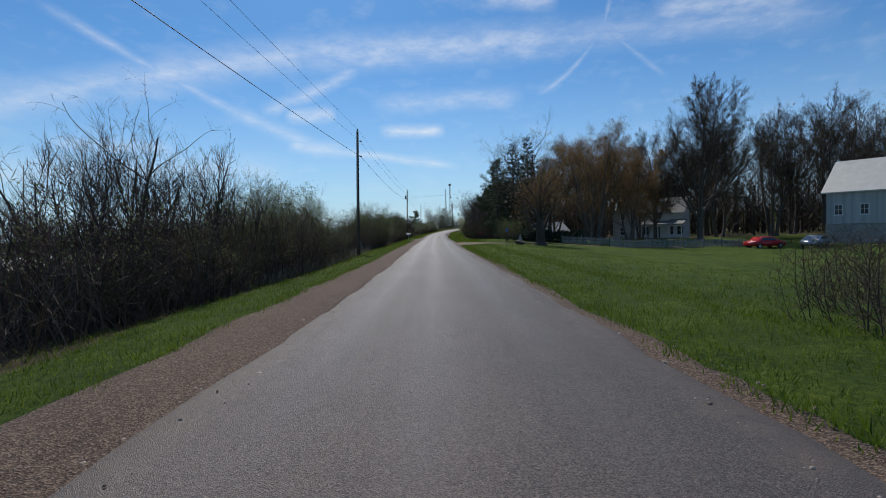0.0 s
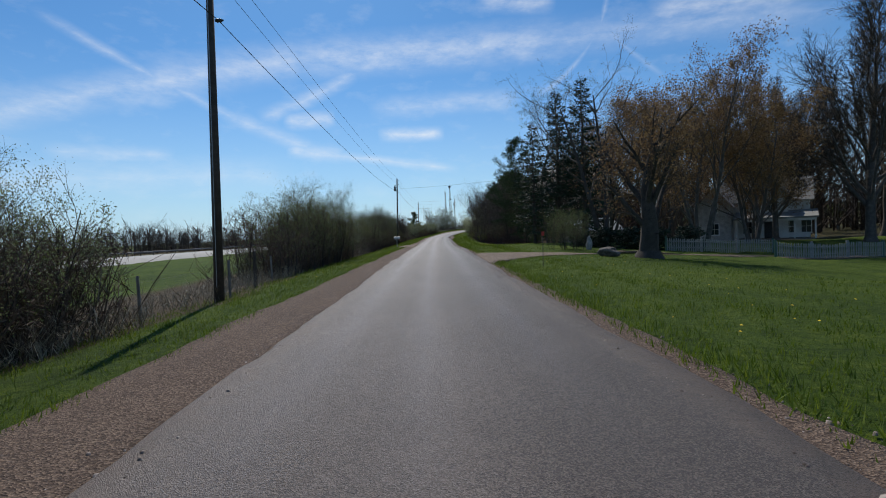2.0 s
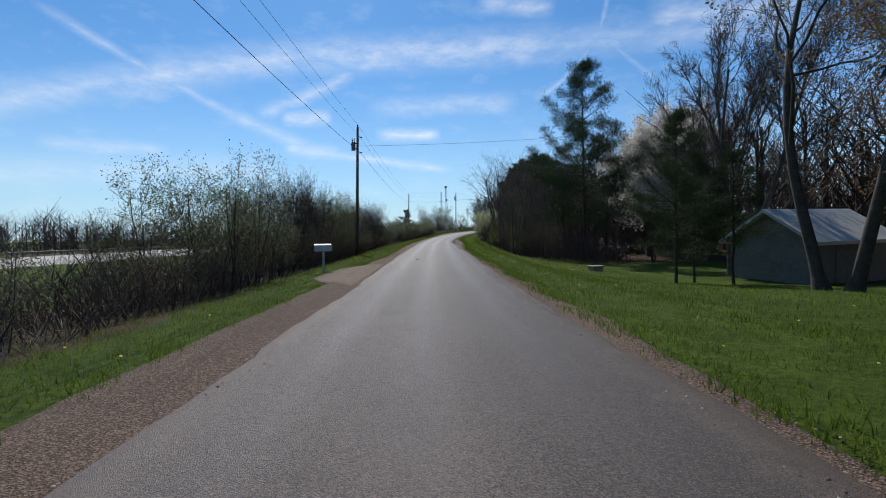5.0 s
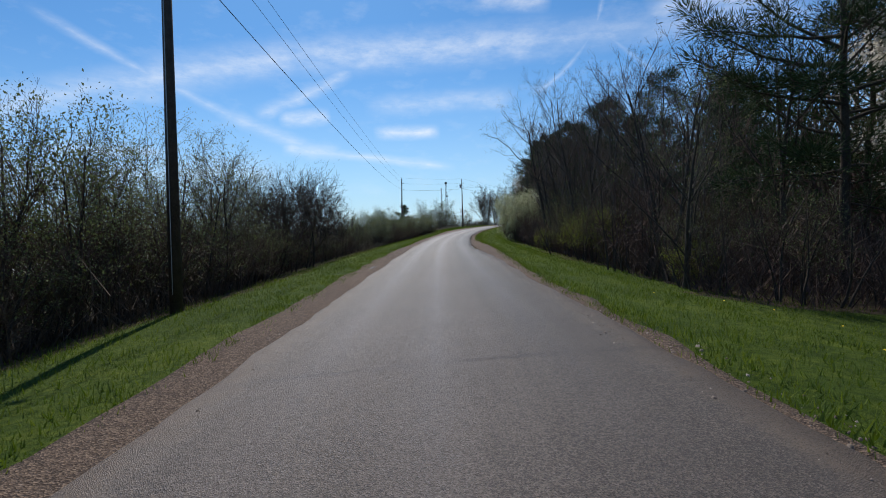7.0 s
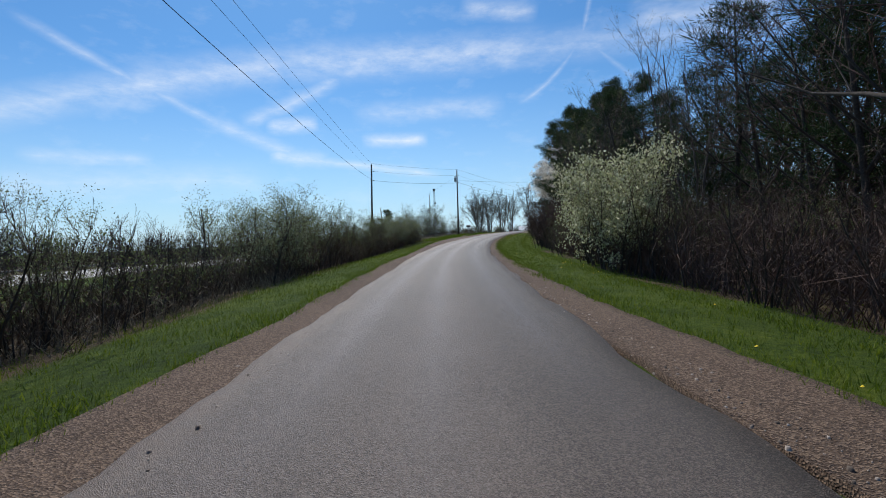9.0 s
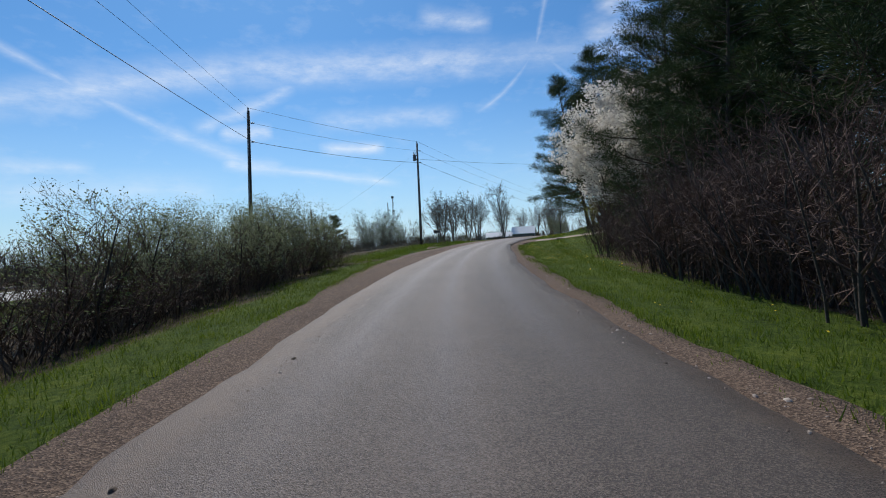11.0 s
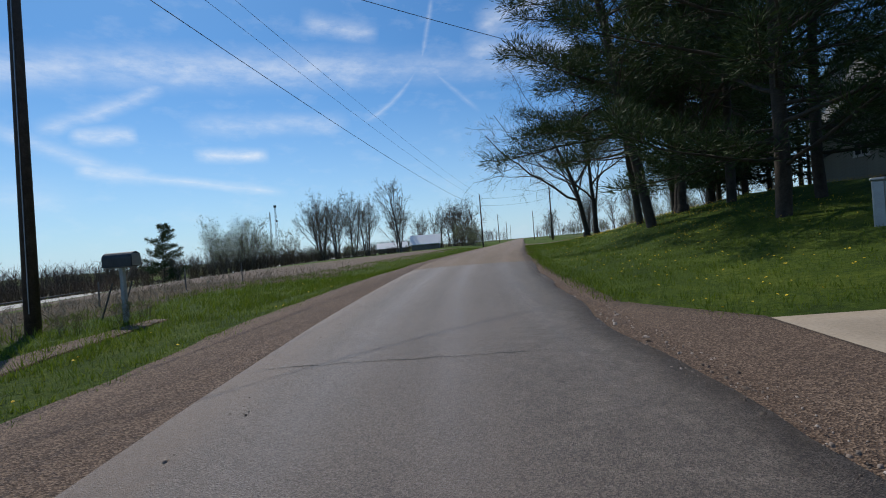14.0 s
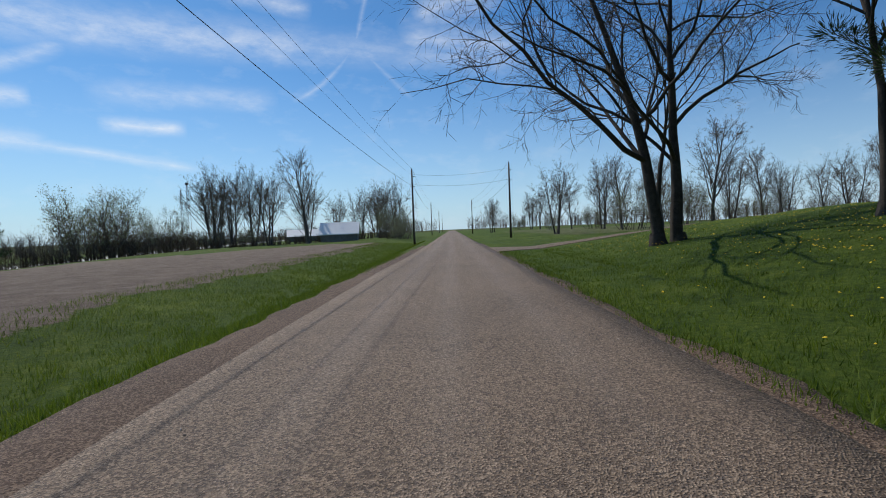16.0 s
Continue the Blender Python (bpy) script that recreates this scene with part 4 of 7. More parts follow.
def slivers(segs, seed):
    """The finest twigs: slender tapering slivers turned at random, one quad each."""
    rng = np.random.default_rng(seed)
    a = np.asarray(segs, float)
    p, q = a[:, :3], a[:, 3:6]
    w = np.cross(q - p, rng.normal(0, 1, (len(a), 3)))
    w /= np.maximum(np.linalg.norm(w, axis=1, keepdims=True), 1e-9)
    v = np.stack([p - w * a[:, 6:7] * 1.2, p + w * a[:, 6:7] * 1.2, q + w * a[:, 7:8], q - w * a[:, 7:8]], 1)
    return v.reshape(-1, 3), np.arange(len(a) * 4).reshape(-1, 4)


def twig_mesh(segs, material, seed, solid=1):
    """Twigs in one mesh: the first levels as three-sided tubes, the rest as slivers."""
    v0, f0 = frusta([s_ for lv in segs[:solid] for s_ in lv], 3)
    v1, f1 = slivers([s_ for lv in segs[solid:] for s_ in lv], seed)
    return mesh_from("twig_crown", np.concatenate([v0, v1]), np.concatenate([f0, f1 + len(v0)]), material)


def scaled(segs, tips, height):
    k = height / tips[:, 2].max()
    return [[tuple(v * k for v in s_[:6]) + s_[6:] for s_ in lv] for lv in segs], tips * k


def bare_tree(seed, height, stems=1, spec=BIG, bark=BARK_GREY, twig=TWIG_GREY, spread=0.35, buds=None, bud_size=0.05, bud_share=1.0, radius=None, per_tip=1, bud_spread=0.12, lean=(0, 0)):
    """Meshes of a tree with bare limbs and, where given, buds, young leaves or blossom on its twigs."""
    rng = np.random.default_rng(seed + 1000)
    r = radius or height * 0.017
    rows_ = []
    for i in range(stems):
        a = i * 6.283 / stems + rng.uniform(-0.4, 0.4)
        k = 0 if stems == 1 else rng.uniform(0.6, 1.2) * spread
        foot = (0, 0, -0.3) if stems == 1 else (math.cos(a) * r * 1.3, math.sin(a) * r * 1.3, -0.3)
        rows_.append((foot, (math.cos(a) * k + rng.normal(0, 0.02) + lean[0], math.sin(a) * k + rng.normal(0, 0.02) + lean[1], 1), height * (0.8 if stems == 1 else rng.uniform(0.68, 0.82)), r * (1 if stems == 1 else 0.7)))
    rng, segs, tips = woody(seed, spec, rows_)
    segs, tips = scaled(segs, tips, height)
    for foot, d, _, rr in rows_:
        segs[0].append((*foot, foot[0] + d[0] * 0.7, foot[1] + d[1] * 0.7, 0.45, rr * 1.7, rr * 1.02))
    made = [mesh_from("trunk", *frusta(segs[0] + segs[1], 7), bark, True), twig_mesh(segs[2:], twig, seed)]
    if buds:
        pick = np.repeat(tips[rng.random(len(tips)) < bud_share], per_tip, axis=0)
        made.append(mesh_from("foliage", *leaves(rng, pick, bud_size, 1.5, bud_spread), buds))
    return made


def shrub(seed, height, width, stems=11, spec=THICKET, bark=BARK_DARK, twig=TWIG_GREY, buds=None, bud_size=0.03, bud_share=1.0, per_tip=1, bud_spread=0.06, low=0.5):
    rng = np.random.default_rng(seed + 5000)
    rows_ = []
    for i in range(stems):
        a, d = rng.uniform(0, 6.283), math.sqrt(rng.uniform(0, 1)) * width * 0.36
        lean = rng.uniform(0.05, low) * width / height
        rows_.append(((math.cos(a) * d, math.sin(a) * d, -0.2), (math.cos(a) * lean, math.sin(a) * lean, 1), height * rng.uniform(0.62, 0.92), 0.03 * height / 4 * rng.uniform(0.6, 1.4)))
    rng, segs, tips = woody(seed, spec, rows_)
    k = height / np.percentile(tips[:, 2], 98.5)
    reach = width * 0.6
    segs = [[tuple(v * k for v in s_[:6]) + s_[6:] for s_ in lv] for lv in segs]
    segs = [[s_ for s_ in lv if math.hypot(s_[3], s_[4]) < reach and math.hypot(s_[0], s_[1]) < reach and s_[5] < height * 1.06] for lv in segs]
    tips = tips * k
    tips = tips[(np.hypot(tips[:, 0], tips[:, 1]) < reach) & (tips[:, 2] < height * 1.06)]
    made = [mesh_from("stem_stool", *frusta(segs[0], 4), bark), twig_mesh(segs[1:], twig, seed)]
    if buds:
        pick = np.repeat(tips[rng.random(len(tips)) < bud_share], per_tip, axis=0)
        made.append(mesh_from("foliage", *leaves(rng, pick, bud_size, 1.9, bud_spread, 0.9), buds))
    return made


def kites(rng, c, d, size, wide=0.30):
    n = len(c)
    w = np.cross(d, rng.normal(0, 1, (n, 3)))
    w /= np.linalg.norm(w, axis=1, keepdims=True)
    s = size * rng.uniform(0.7, 1.5, (n, 1))
    v = np.stack([c - d * s * 0.3, c + d * s * 0.4 + w * s * wide, c + d * s * 1.25, c + d * s * 0.4 - w * s * wide], 1).reshape(-1, 3)
    return v, np.arange(n * 4).reshape(n, 4)


def spruce(seed, height, base_r, clear=0.06, droop=0.35, dense=1.0, whorl=0.42, tuft=0.17, irregular=0.15, crown_pow=0.8, per=5):
    """A trunk with whorls of drooping branches, each a spine with flat needle sprays."""
    rng = np.random.default_rng(seed)
    segs, branch, sc, sd = [], [], [], []
    p = np.array([0, 0, -0.3])
    for i in range(14):
        q = np.array([rng.normal(0, 0.03), rng.normal(0, 0.03), height * (i + 1) / 14])
        segs.append((*p, *q, height * 0.016 * (1 - 0.93 * i / 14), height * 0.016 * (1 - 0.93 * (i + 1) / 14)))
        p = q
    z = height * clear
    while z < height - 0.25:
        k = (z / height - clear) / (1 - clear)
        reach = base_r * (1 - k) ** crown_pow * (0.72 + 0.28 * min(1, k * 6)) + 0.12
        m = max(3, int(per + rng.integers(-1, 2)))
        a0 = rng.uniform(0, 6.28)
        for j in range(m):
            a = a0 + j * 6.283 / m + rng.normal(0, 0.2)
            L = reach * rng.uniform(1 - 2.2 * irregular, 1 + irregular)
            d = np.array([math.cos(a), math.sin(a), rng.uniform(-0.05, 0.25) - droop * (1 - k)])
            q = np.array([0, 0, z + rng.uniform(-0.15, 0.15)])
            steps = max(3, int(L / 0.5))
            for i in range(steps):
                d = unit(d + np.array([0, 0, 0.13 * (i / steps) + 0.02]) + rng.normal(0, 0.05, 3))
                nq = q + d * L / steps
                f = i / steps
                branch.append((*q, *nq, 0.03 * (1 - f) * L / 2 + 0.008, 0.03 * (1 - f - 1 / steps) * L / 2 + 0.006))
                for _ in range(int(dense * (7 + 9 * min(1, f * 2)) * (L / steps) / 0.5)):
                    side = np.cross(d, [0, 0, 1]) * rng.choice([-1, 1])
                    wide = (0.12 + 0.5 * (1 - f) * min(1.0, f * 3 + 0.25)) * L * 0.42
                    o = side * rng.uniform(0, wide) + np.array([0, 0, rng.normal(0, 0.07) - 0.05])
                    sc.append(q + (nq - q) * rng.uniform(0, 1) + o + d * abs(o @ side) * 0.6)
                    sd.append(unit(d * 0.8 + side * rng.uniform(0.1, 0.9) + rng.normal(0, 0.28, 3) - np.array([0, 0, 0.25])))
                q = nq
        z += whorl * rng.uniform(0.75, 1.25) * (1.15 - 0.5 * k)
    return [mesh_from("trunk", *frusta(segs, 9), BARK_DARK, True), mesh_from("bough_spread", *frusta(branch, 4), BARK_DARK), mesh_from("foliage", *kites(rng, np.array(sc), np.array(sd), tuft), SPRUCE)]


def pine(seed, height, reach, clear=0.25, limbs=46, tufts=26, needles=PINE, size=0.2, low=0.45, ragged=0.35):
    """A tall pine: bare lower trunk, uneven level limbs, and needle tufts gathered at the ends of the branchlets."""
    rng = np.random.default_rng(seed)
    segs, branch, sc, sd = [], [], [], []
    p = np.array([0, 0, -0.3])
    spine = [p]
    for i in range(12):
        q = np.array([p[0] + rng.normal(0, 0.08), p[1] + rng.normal(0, 0.08), height * (i + 1) / 12])
        segs.append((*p, *q, height * 0.0125 * (1 - 0.85 * i / 12), height * 0.0125 * (1 - 0.85 * (i + 1) / 12)))
        p = q
        spine.append(p)
    for n in range(limbs):
        k = (n + rng.uniform(0, 1)) / limbs
        z = height * (clear + (1 - clear) * k) - 0.3
        i = min(11, int(z / height * 12))
        base = spine[i] + (spine[i + 1] - spine[i]) * (z / height * 12 - i)
        a = rng.uniform(0, 6.28)
        shape = min(1.0, low + k * 2.2) * (1 - k ** 2.2) + 0.10
        L = reach * shape * rng.uniform(1 - ragged, 1 + ragged * 0.6)
        d = np.array([math.cos(a), math.sin(a), rng.uniform(-0.28, 0.28) + 0.5 * k * k])
        q = base
        steps = max(3, int(L / 0.7))
        for j in range(steps):
            d = unit(d + np.array([0, 0, 0.05]) + rng.normal(0, 0.09, 3))
            nq = q + d * L / steps
            f = (j + 1) / steps
            branch.append((*q, *nq, 0.022 * L * (1.05 - j / steps) * 0.5 + 0.01, 0.022 * L * (1.05 - f) * 0.5 + 0.008))
            for _ in range(3 if f > 0.3 else 1):
                side = unit(np.cross(d, [0, 0, 1])) * rng.choice([-1, 1])
                bd = unit(d * rng.uniform(0.3, 0.9) + side * rng.uniform(0.2, 1.0) + np.array([0, 0, rng.uniform(-0.05, 0.35)]))
                bl = (0.35 + 0.25 * L * (1 - f)) * rng.uniform(0.6, 1.2)
                e = nq + bd * bl
                branch.append((*nq, *e, 0.014, 0.006))
                for c, m in ((e, tufts), (nq + bd * bl * 0.55, tufts // 2)):
                    o = rng.normal(0, 1, (m, 3)) * np.array([0.28, 0.28, 0.19])
                    dd = o / 0.3 + bd * 0.7 + np.array([0, 0, 0.35])
                    sc.append(c + o)
                    sd.append(dd / np.linalg.norm(dd, axis=1, keepdims=True))
            q = nq
    return [mesh_from("trunk", *frusta(segs, 10), BARK_DARK, True), mesh_from("bough_spread", *frusta(branch, 4), BARK_DARK), mesh_from("foliage", *kites(rng, np.concatenate(sc), np.concatenate(sd), size, 0.085), needles)]


def plant(name, meshes, x, y, label, category, group="", turn=0.0, size=1.0, wide=1.0, names=("trunk", "twig_crown", "foliage"), lean=(0.0, 0.0)):
    """lean: degrees by which the plant tips towards +x and +y."""
    tip = Euler((radians(-lean[1]), radians(lean[0]), 0)).to_matrix() @ Euler((0, 0, turn)).to_matrix()
    ob = thing(name, label, category, Matrix.LocRotScale((x, y, float(land(x, y)[0])), tip.to_quaternion(), (size * wide, size * wide, size)), group)
    for nm, me in zip(names, meshes):
        p_ = part(nm, me, None, ob)
        if nm in ("twig_crown", "bough_spread", "foliage", "stem_stool"):
            tagged(p_, kind="stuff")
    return ob


random.seed(7)
# ---- shrubs and thickets along the left verge
THICK2 = dict(THICKET, kids=[9, 5, 4], thin=0.011)
ROUND = dict(THICKET, kids=[10, 7, 4], pieces=[6, 4, 2, 1], start=[0.25, 0.15, 0.1], angle=[38, 42, 44], ratio=[0.5, 0.5, 0.5], rise=[0.03, 0.10, 0.10, 0.07], girth=[0.55, 0.6, 0.7], thin=0.012)
UPRIGHT = dict(THICKET, kids=[6, 4, 3], angle=[30, 32, 36], start=[0.3, 0.15, 0.1], rise=[0.05, 0.12, 0.1, 0.06], thin=0.012)
HEDGE_SIZE = [(4.6, 4.2), (4.8, 4.0), (4.4, 4.3), (5.2, 3.6), (4.8, 4.5), (4.6, 4.6), (6.4, 6.0), (5.9, 5.4)]
T_HEDGE = [shrub(11, 4.6, 4.2, 13, THICK2, twig=TWIG_BROWN, buds=BUD_GREEN, bud_share=0.4, bud_size=0.036, per_tip=2),
           shrub(12, 4.8, 4.0, 11, UPRIGHT, twig=TWIG_GREY, buds=BUD_PALE, bud_share=0.8, per_tip=6, bud_size=0.030, bud_spread=0.13),
           shrub(13, 4.4, 4.3, 13, THICK2, twig=TWIG_RED, buds=BUD_GREEN, bud_share=0.15, bud_size=0.05),
           shrub(14, 5.2, 3.6, 11, UPRIGHT, twig=TWIG_DARK),
           shrub(15, 4.8, 4.5, 13, THICK2, twig=TWIG_BROWN, buds=BUD_GREEN, bud_share=0.75, per_tip=4, bud_size=0.034, bud_spread=0.13),
           shrub(16, 4.6, 4.6, 10, ROUND, twig=TWIG_DARK, buds=BUD_PALE, bud_share=0.8, per_tip=5, bud_size=0.036, bud_spread=0.15, low=0.8),
           shrub(17, 6.4, 6.0, 13, ROUND, twig=TWIG_DARK, low=0.42),
           shrub(18, 5.9, 5.4, 14, ROUND, twig=TWIG_GREY, buds=BUD_PALE, bud_share=0.45, bud_size=0.029, per_tip=4, bud_spread=0.13, low=0.38)]
T_LOW = [shrub(21, 1.6, 2.4, 15, dict(THICKET, kids=[8, 5, 4], thin=0.006), twig=TWIG_BROWN, low=1.0), shrub(22, 2.0, 2.2, 12, dict(THICKET, kids=[7, 5, 4], thin=0.007), twig=TWIG_GREY, buds=BUD_GREEN, bud_share=0.4)]
HEDGE_LABEL = ["brown tangled hedge shrub with a few new leaves", "grey hedge shrub covered in pale young leaves", "reddish bare thicket shrub with fine twigs", "bare grey shrub with tall upright stems", "bushy hedge shrub with fresh green leaves", "bushy shrub thick with silvery young leaves", "tall rounded shrub with bare grey fanning stems", "tall rounded shrub hazed with olive new leaves"]
def hedge_shrub(s, u, tall, wide, k):
    h, w = HEDGE_SIZE[k]
    x, y, z = spot(s, u)
    plant("hedge_shrub", T_HEDGE[k], x, y, HEDGE_LABEL[k], "shrub", "shrubs along the road", random.uniform(0, 6.28), tall / h, wide * h / (w * tall), ("stem_stool", "twig_crown", "foliage"))


# along, to the right, height, width, kind
for row in ((13.5, -9.6, 5.4, 3.8, 3), (15.3, -10.4, 6.2, 4.2, 6), (17.4, -9.4, 6.5, 3.8, 3), (19.4, -10.2, 6.0, 4.2, 6), (21.2, -9.2, 5.0, 3.6, 3), (23.8, -9.6, 4.6, 4.4, 4), (26.6, -10.0, 5.6, 4.8, 7), (29.5, -9.4, 5.3, 4.6, 4), (32.4, -10.0, 5.2, 5.0, 7),
            (35.5, -9.5, 4.6, 4.6, 1), (38.4, -9.7, 4.8, 4.6, 7), (41.0, -9.4, 4.1, 3.4, 1), (58.0, -9.6, 4.0, 4.2, 2), (60.8, -9.4, 5.0, 4.8, 0), (63.6, -9.4, 5.9, 5.4, 7), (66.8, -9.0, 5.9, 5.8, 7), (70.0, -8.7, 5.0, 5.4, 7), (72.4, -9.2, 3.8, 3.8, 1), (61.8, -8.7, 4.4, 4.4, 4), (65.2, -8.5, 5.0, 4.8, 4), (68.4, -8.4, 4.6, 4.6, 0), (70.8, -8.6, 4.0, 4.0, 4),
            (91.5, -10.2, 3.4, 3.4, 0), (94.8, -9.6, 5.6, 5.8, 4), (98.6, -9.8, 5.3, 5.2, 7), (101.6, -10.2, 4.8, 4.4, 1), (104.4, -10.2, 5.8, 4.8, 6), (106.8, -9.6, 6.2, 4.4, 3), (109.2, -10.4, 7.0, 5.4, 6), (112.0, -9.8, 7.1, 5.0, 6), (114.6, -10.0, 5.6, 4.8, 0),
            (117.0, -9.8, 5.4, 4.6, 4), (119.8, -10.2, 5.8, 5.0, 7), (122.6, -9.8, 5.2, 4.6, 0), (126.2, -10.5, 6.7, 6.6, 7), (130.4, -11.2, 5.6, 5.2, 7), (135.0, -9.8, 6.4, 7.6, 6), (132.2, -9.4, 5.0, 4.6, 6), (138.8, -10.4, 6.0, 5.0, 6), (142.0, -9.8, 6.9, 5.6, 6), (145.2, -9.8, 5.6, 4.6, 6), (147.6, -9.4, 4.2, 3.2, 3),
            (149.4, -9.3, 3.6, 2.8, 1), (151.8, -9.7, 3.6, 2.6, 3), (154.0, -9.3, 3.2, 2.2, 3), (156.4, -9.5, 3.1, 1.9, 3), (162.4, -9.2, 4.5, 5.2, 5), (166.0, -9.8, 4.2, 4.6, 4), (169.6, -9.8, 4.6, 4.6, 1), (173.2, -10.0, 4.3, 4.6, 4), (177.0, -10.0, 4.4, 4.4, 0),
            (181.0, -10.0, 4.1, 4.4, 4), (185.0, -9.8, 3.7, 4.2, 0), (189.0, -10.0, 3.4, 4.6, 5), (192.6, -9.8, 3.6, 4.8, 5), (196.0, -10.0, 3.9, 5.2, 5), (199.6, -10.0, 3.9, 5.2, 5), (203.0, -10.0, 3.2, 4.6, 5)):
    hedge_shrub(*row)
# the dense dark foot of the hedge
for s0, s1, u, tall, gap in ((11, 42, -8.6, 2.8, 1.9), (11, 26, -9.8, 3.2, 1.8), (26, 42, -10.2, 3.2, 2.6), (22, 41, -8.2, 3.3, 2.5), (57, 73, -8.5, 2.9, 2.3), (90, 104, -8.9, 2.4, 2.4), (103, 126, -8.7, 2.9, 2.4), (112, 133, -9.2, 3.1, 2.5), (126, 148, -9.3, 2.3, 2.6), (164, 187, -8.9, 2.1, 2.6), (187, 204, -9.0, 1.7, 3.0)):
    s = s0
    while s < s1:
        hedge_shrub(s + random.uniform(-0.5, 0.5), u + random.uniform(-0.4, 0.4), tall * random.uniform(0.75, 1.15), random.uniform(2.8, 3.8), random.choice((0, 2, 2)))
        s += gap * random.uniform(0.8, 1.2)
for s, u, size in ((28, -8, 1.1), (40, -8, 1), (73, -9, 1.1), (75.5, -8.6, 1.2), (78, -9.2, 1), (80.5, -9, 1.1), (83, -9, 1.2), (96, -9.5, 1), (148, -8.8, 1.5), (150.5, -8.6, 1.3), (154, -9.2, 1.1), (157.5, -9.4, 1.2), (205.5, -9.5, 1.0), (8.2, 7.2, 0.9), (7.4, 7.4, 1.0), (9.2, 8.6, 1.0), (6.9, 7.8, 1.05), (8.6, 9.0, 1.1), (8.0, 8.0, 1.05), (9.6, 9.6, 1.1)):
    k = random.choice((0, 1))
    x, y, z = spot(s, u)
    plant("low_shrub", T_LOW[k if u < 0 else 0], x, y, "low bare brown bush with arching twigs", "shrub", "low bushes along the verge", random.uniform(0, 6.28), size, 1.1, ("stem_stool", "twig_crown", "foliage"))
snag = bare_tree(23, 7.8, 1, dict(LOOSE, kids=[7, 4, 3, 2]), BARK_DARK, TWIG_GREY, radius=0.09, lean=(0.12, 0.05))
plant("dead_tree", snag, *spot(15.5, -10.0)[:2], "slender dead tree rising out of the hedge", "tree")

# ---- farmhouse trees
FAN, FANS = dict(BIG, kids=[18, 13, 10, 7], thin=0.026, start=[0.14, 0.15, 0.12, 0.1], ratio=[0.7, 0.45, 0.46, 0.6], angle=[34, 28, 32, 34], rise=[0.03, 0.10, 0.10, 0.08, 0.05]), dict(CLUMP, kids=[13, 10, 8, 6], thin=0.026, start=[0.1, 0.15, 0.12, 0.1], ratio=[0.66, 0.45, 0.46, 0.6], angle=[34, 28, 32, 34], rise=[0.03, 0.10, 0.10, 0.08, 0.05])
T_BARE = [bare_tree(31, 24, 1, FAN, twig=TWIG_DARK, buds=BUD_BROWN, bud_size=0.06, bud_share=0.12), bare_tree(32, 23, 3, FANS, twig=TWIG_DARK, spread=0.2, buds=BUD_BROWN, bud_size=0.06, bud_share=0.15), bare_tree(33, 22, 2, FANS, twig=TWIG_DARK, spread=0.25, buds=BUD_BROWN, bud_size=0.06, bud_share=0.12)]
T_LOOSE = [bare_tree(41, 20, 2, LOOSE, BARK_DARK, TWIG_GREY, 0.22), bare_tree(42, 18, 2, LOOSE, BARK_DARK, TWIG_GREY, 0.28, buds=BUD_GREEN, bud_share=0.5, bud_size=0.07)]
T_BROWN = [bare_tree(51, 18, 4, dict(CLUMP, thin=0.022), BARK_GREY, TWIG_BROWN, 0.22, BUD_BROWN, 0.085, 0.7, per_tip=2, bud_spread=0.3), bare_tree(52, 15, 3, CLUMP, BARK_GREY, TWIG_BROWN, 0.25, BUD_BROWN, 0.085, 0.8, per_tip=2, bud_spread=0.3)]
T_SPRUCE = [spruce(61, 15, 3.0, 0.12, dense=0.8, irregular=0.2), spruce(62, 13, 2.8, 0.12, dense=0.8, irregular=0.2)]
T_PINE = [pine(71, 18, 5.2, 0.17, 60, 52, size=0.165, ragged=0.45), None, pine(73, 15, 3.5, 0.3, 42, 26, size=0.18), pine(74, 21, 5.6, 0.24, 58, 52, size=0.17, low=0.8, ragged=0.55), pine(75, 21, 5.8, 0.09, 70, 50, size=0.17, low=0.8, ragged=0.5)]
T_BLOSSOM = [bare_tree(81, 13, 4, dict(SMALLER, start=[0.1, 0.15, 0.15, 0.1], kids=[11, 8, 6, 4]), BARK_DARK, TWIG_GREY, 0.26, BLOSSOM, 0.12, 0.9, per_tip=2, bud_spread=0.2, radius=0.13), bare_tree(82, 15, 3, dict(SMALLER, kids=[11, 8, 6, 4], start=[0.15, 0.15, 0.15, 0.1]), BARK_DARK, TWIG_GREY, 0.14, BLOSSOM, 0.13, 0.9, per_tip=2, bud_spread=0.2, radius=0.12)]
CONE = ("trunk", "bough_spread", "foliage")
T_YEW = spruce(64, 1.9, 1.5, 0.02, 0.1, 1.3, 0.2, 0.13, 0.2, 0.45, 8)
for k, x, y, size in ((0, 40, 76, 1.1), (1, 54, 80, 1.0), (2, 47, 83, 1.05), (1, 60, 76, 1.05), (2, 70, 74, 1.05), (0, 36.5, 84, 0.8), (2, 63, 88, 1.05), (0, 47, 98, 0.9), (2, 72, 80, 1.0), (1, 82, 96, 1.0), (1, 34, 104, 0.95), (0, 58, 108, 1.0), (2, 92, 84, 1.0), (1, 20, 108, 0.85)):
    plant("bare_tree", T_BARE[k], x, y, "large bare grey tree with a fine twig crown", "tree", "bare trees around the farmhouse", x, size)
for k, x, y, size in ((0, 13.8, 73.0, 1.0), (1, 13.2, 91, 1.1), (0, 17.5, 84, 0.95)):
    plant("bare_tree", T_LOOSE[k], x, y, "tall bare tree with open crooked limbs", "tree", "bare trees around the farmhouse", y * 1.3, size)
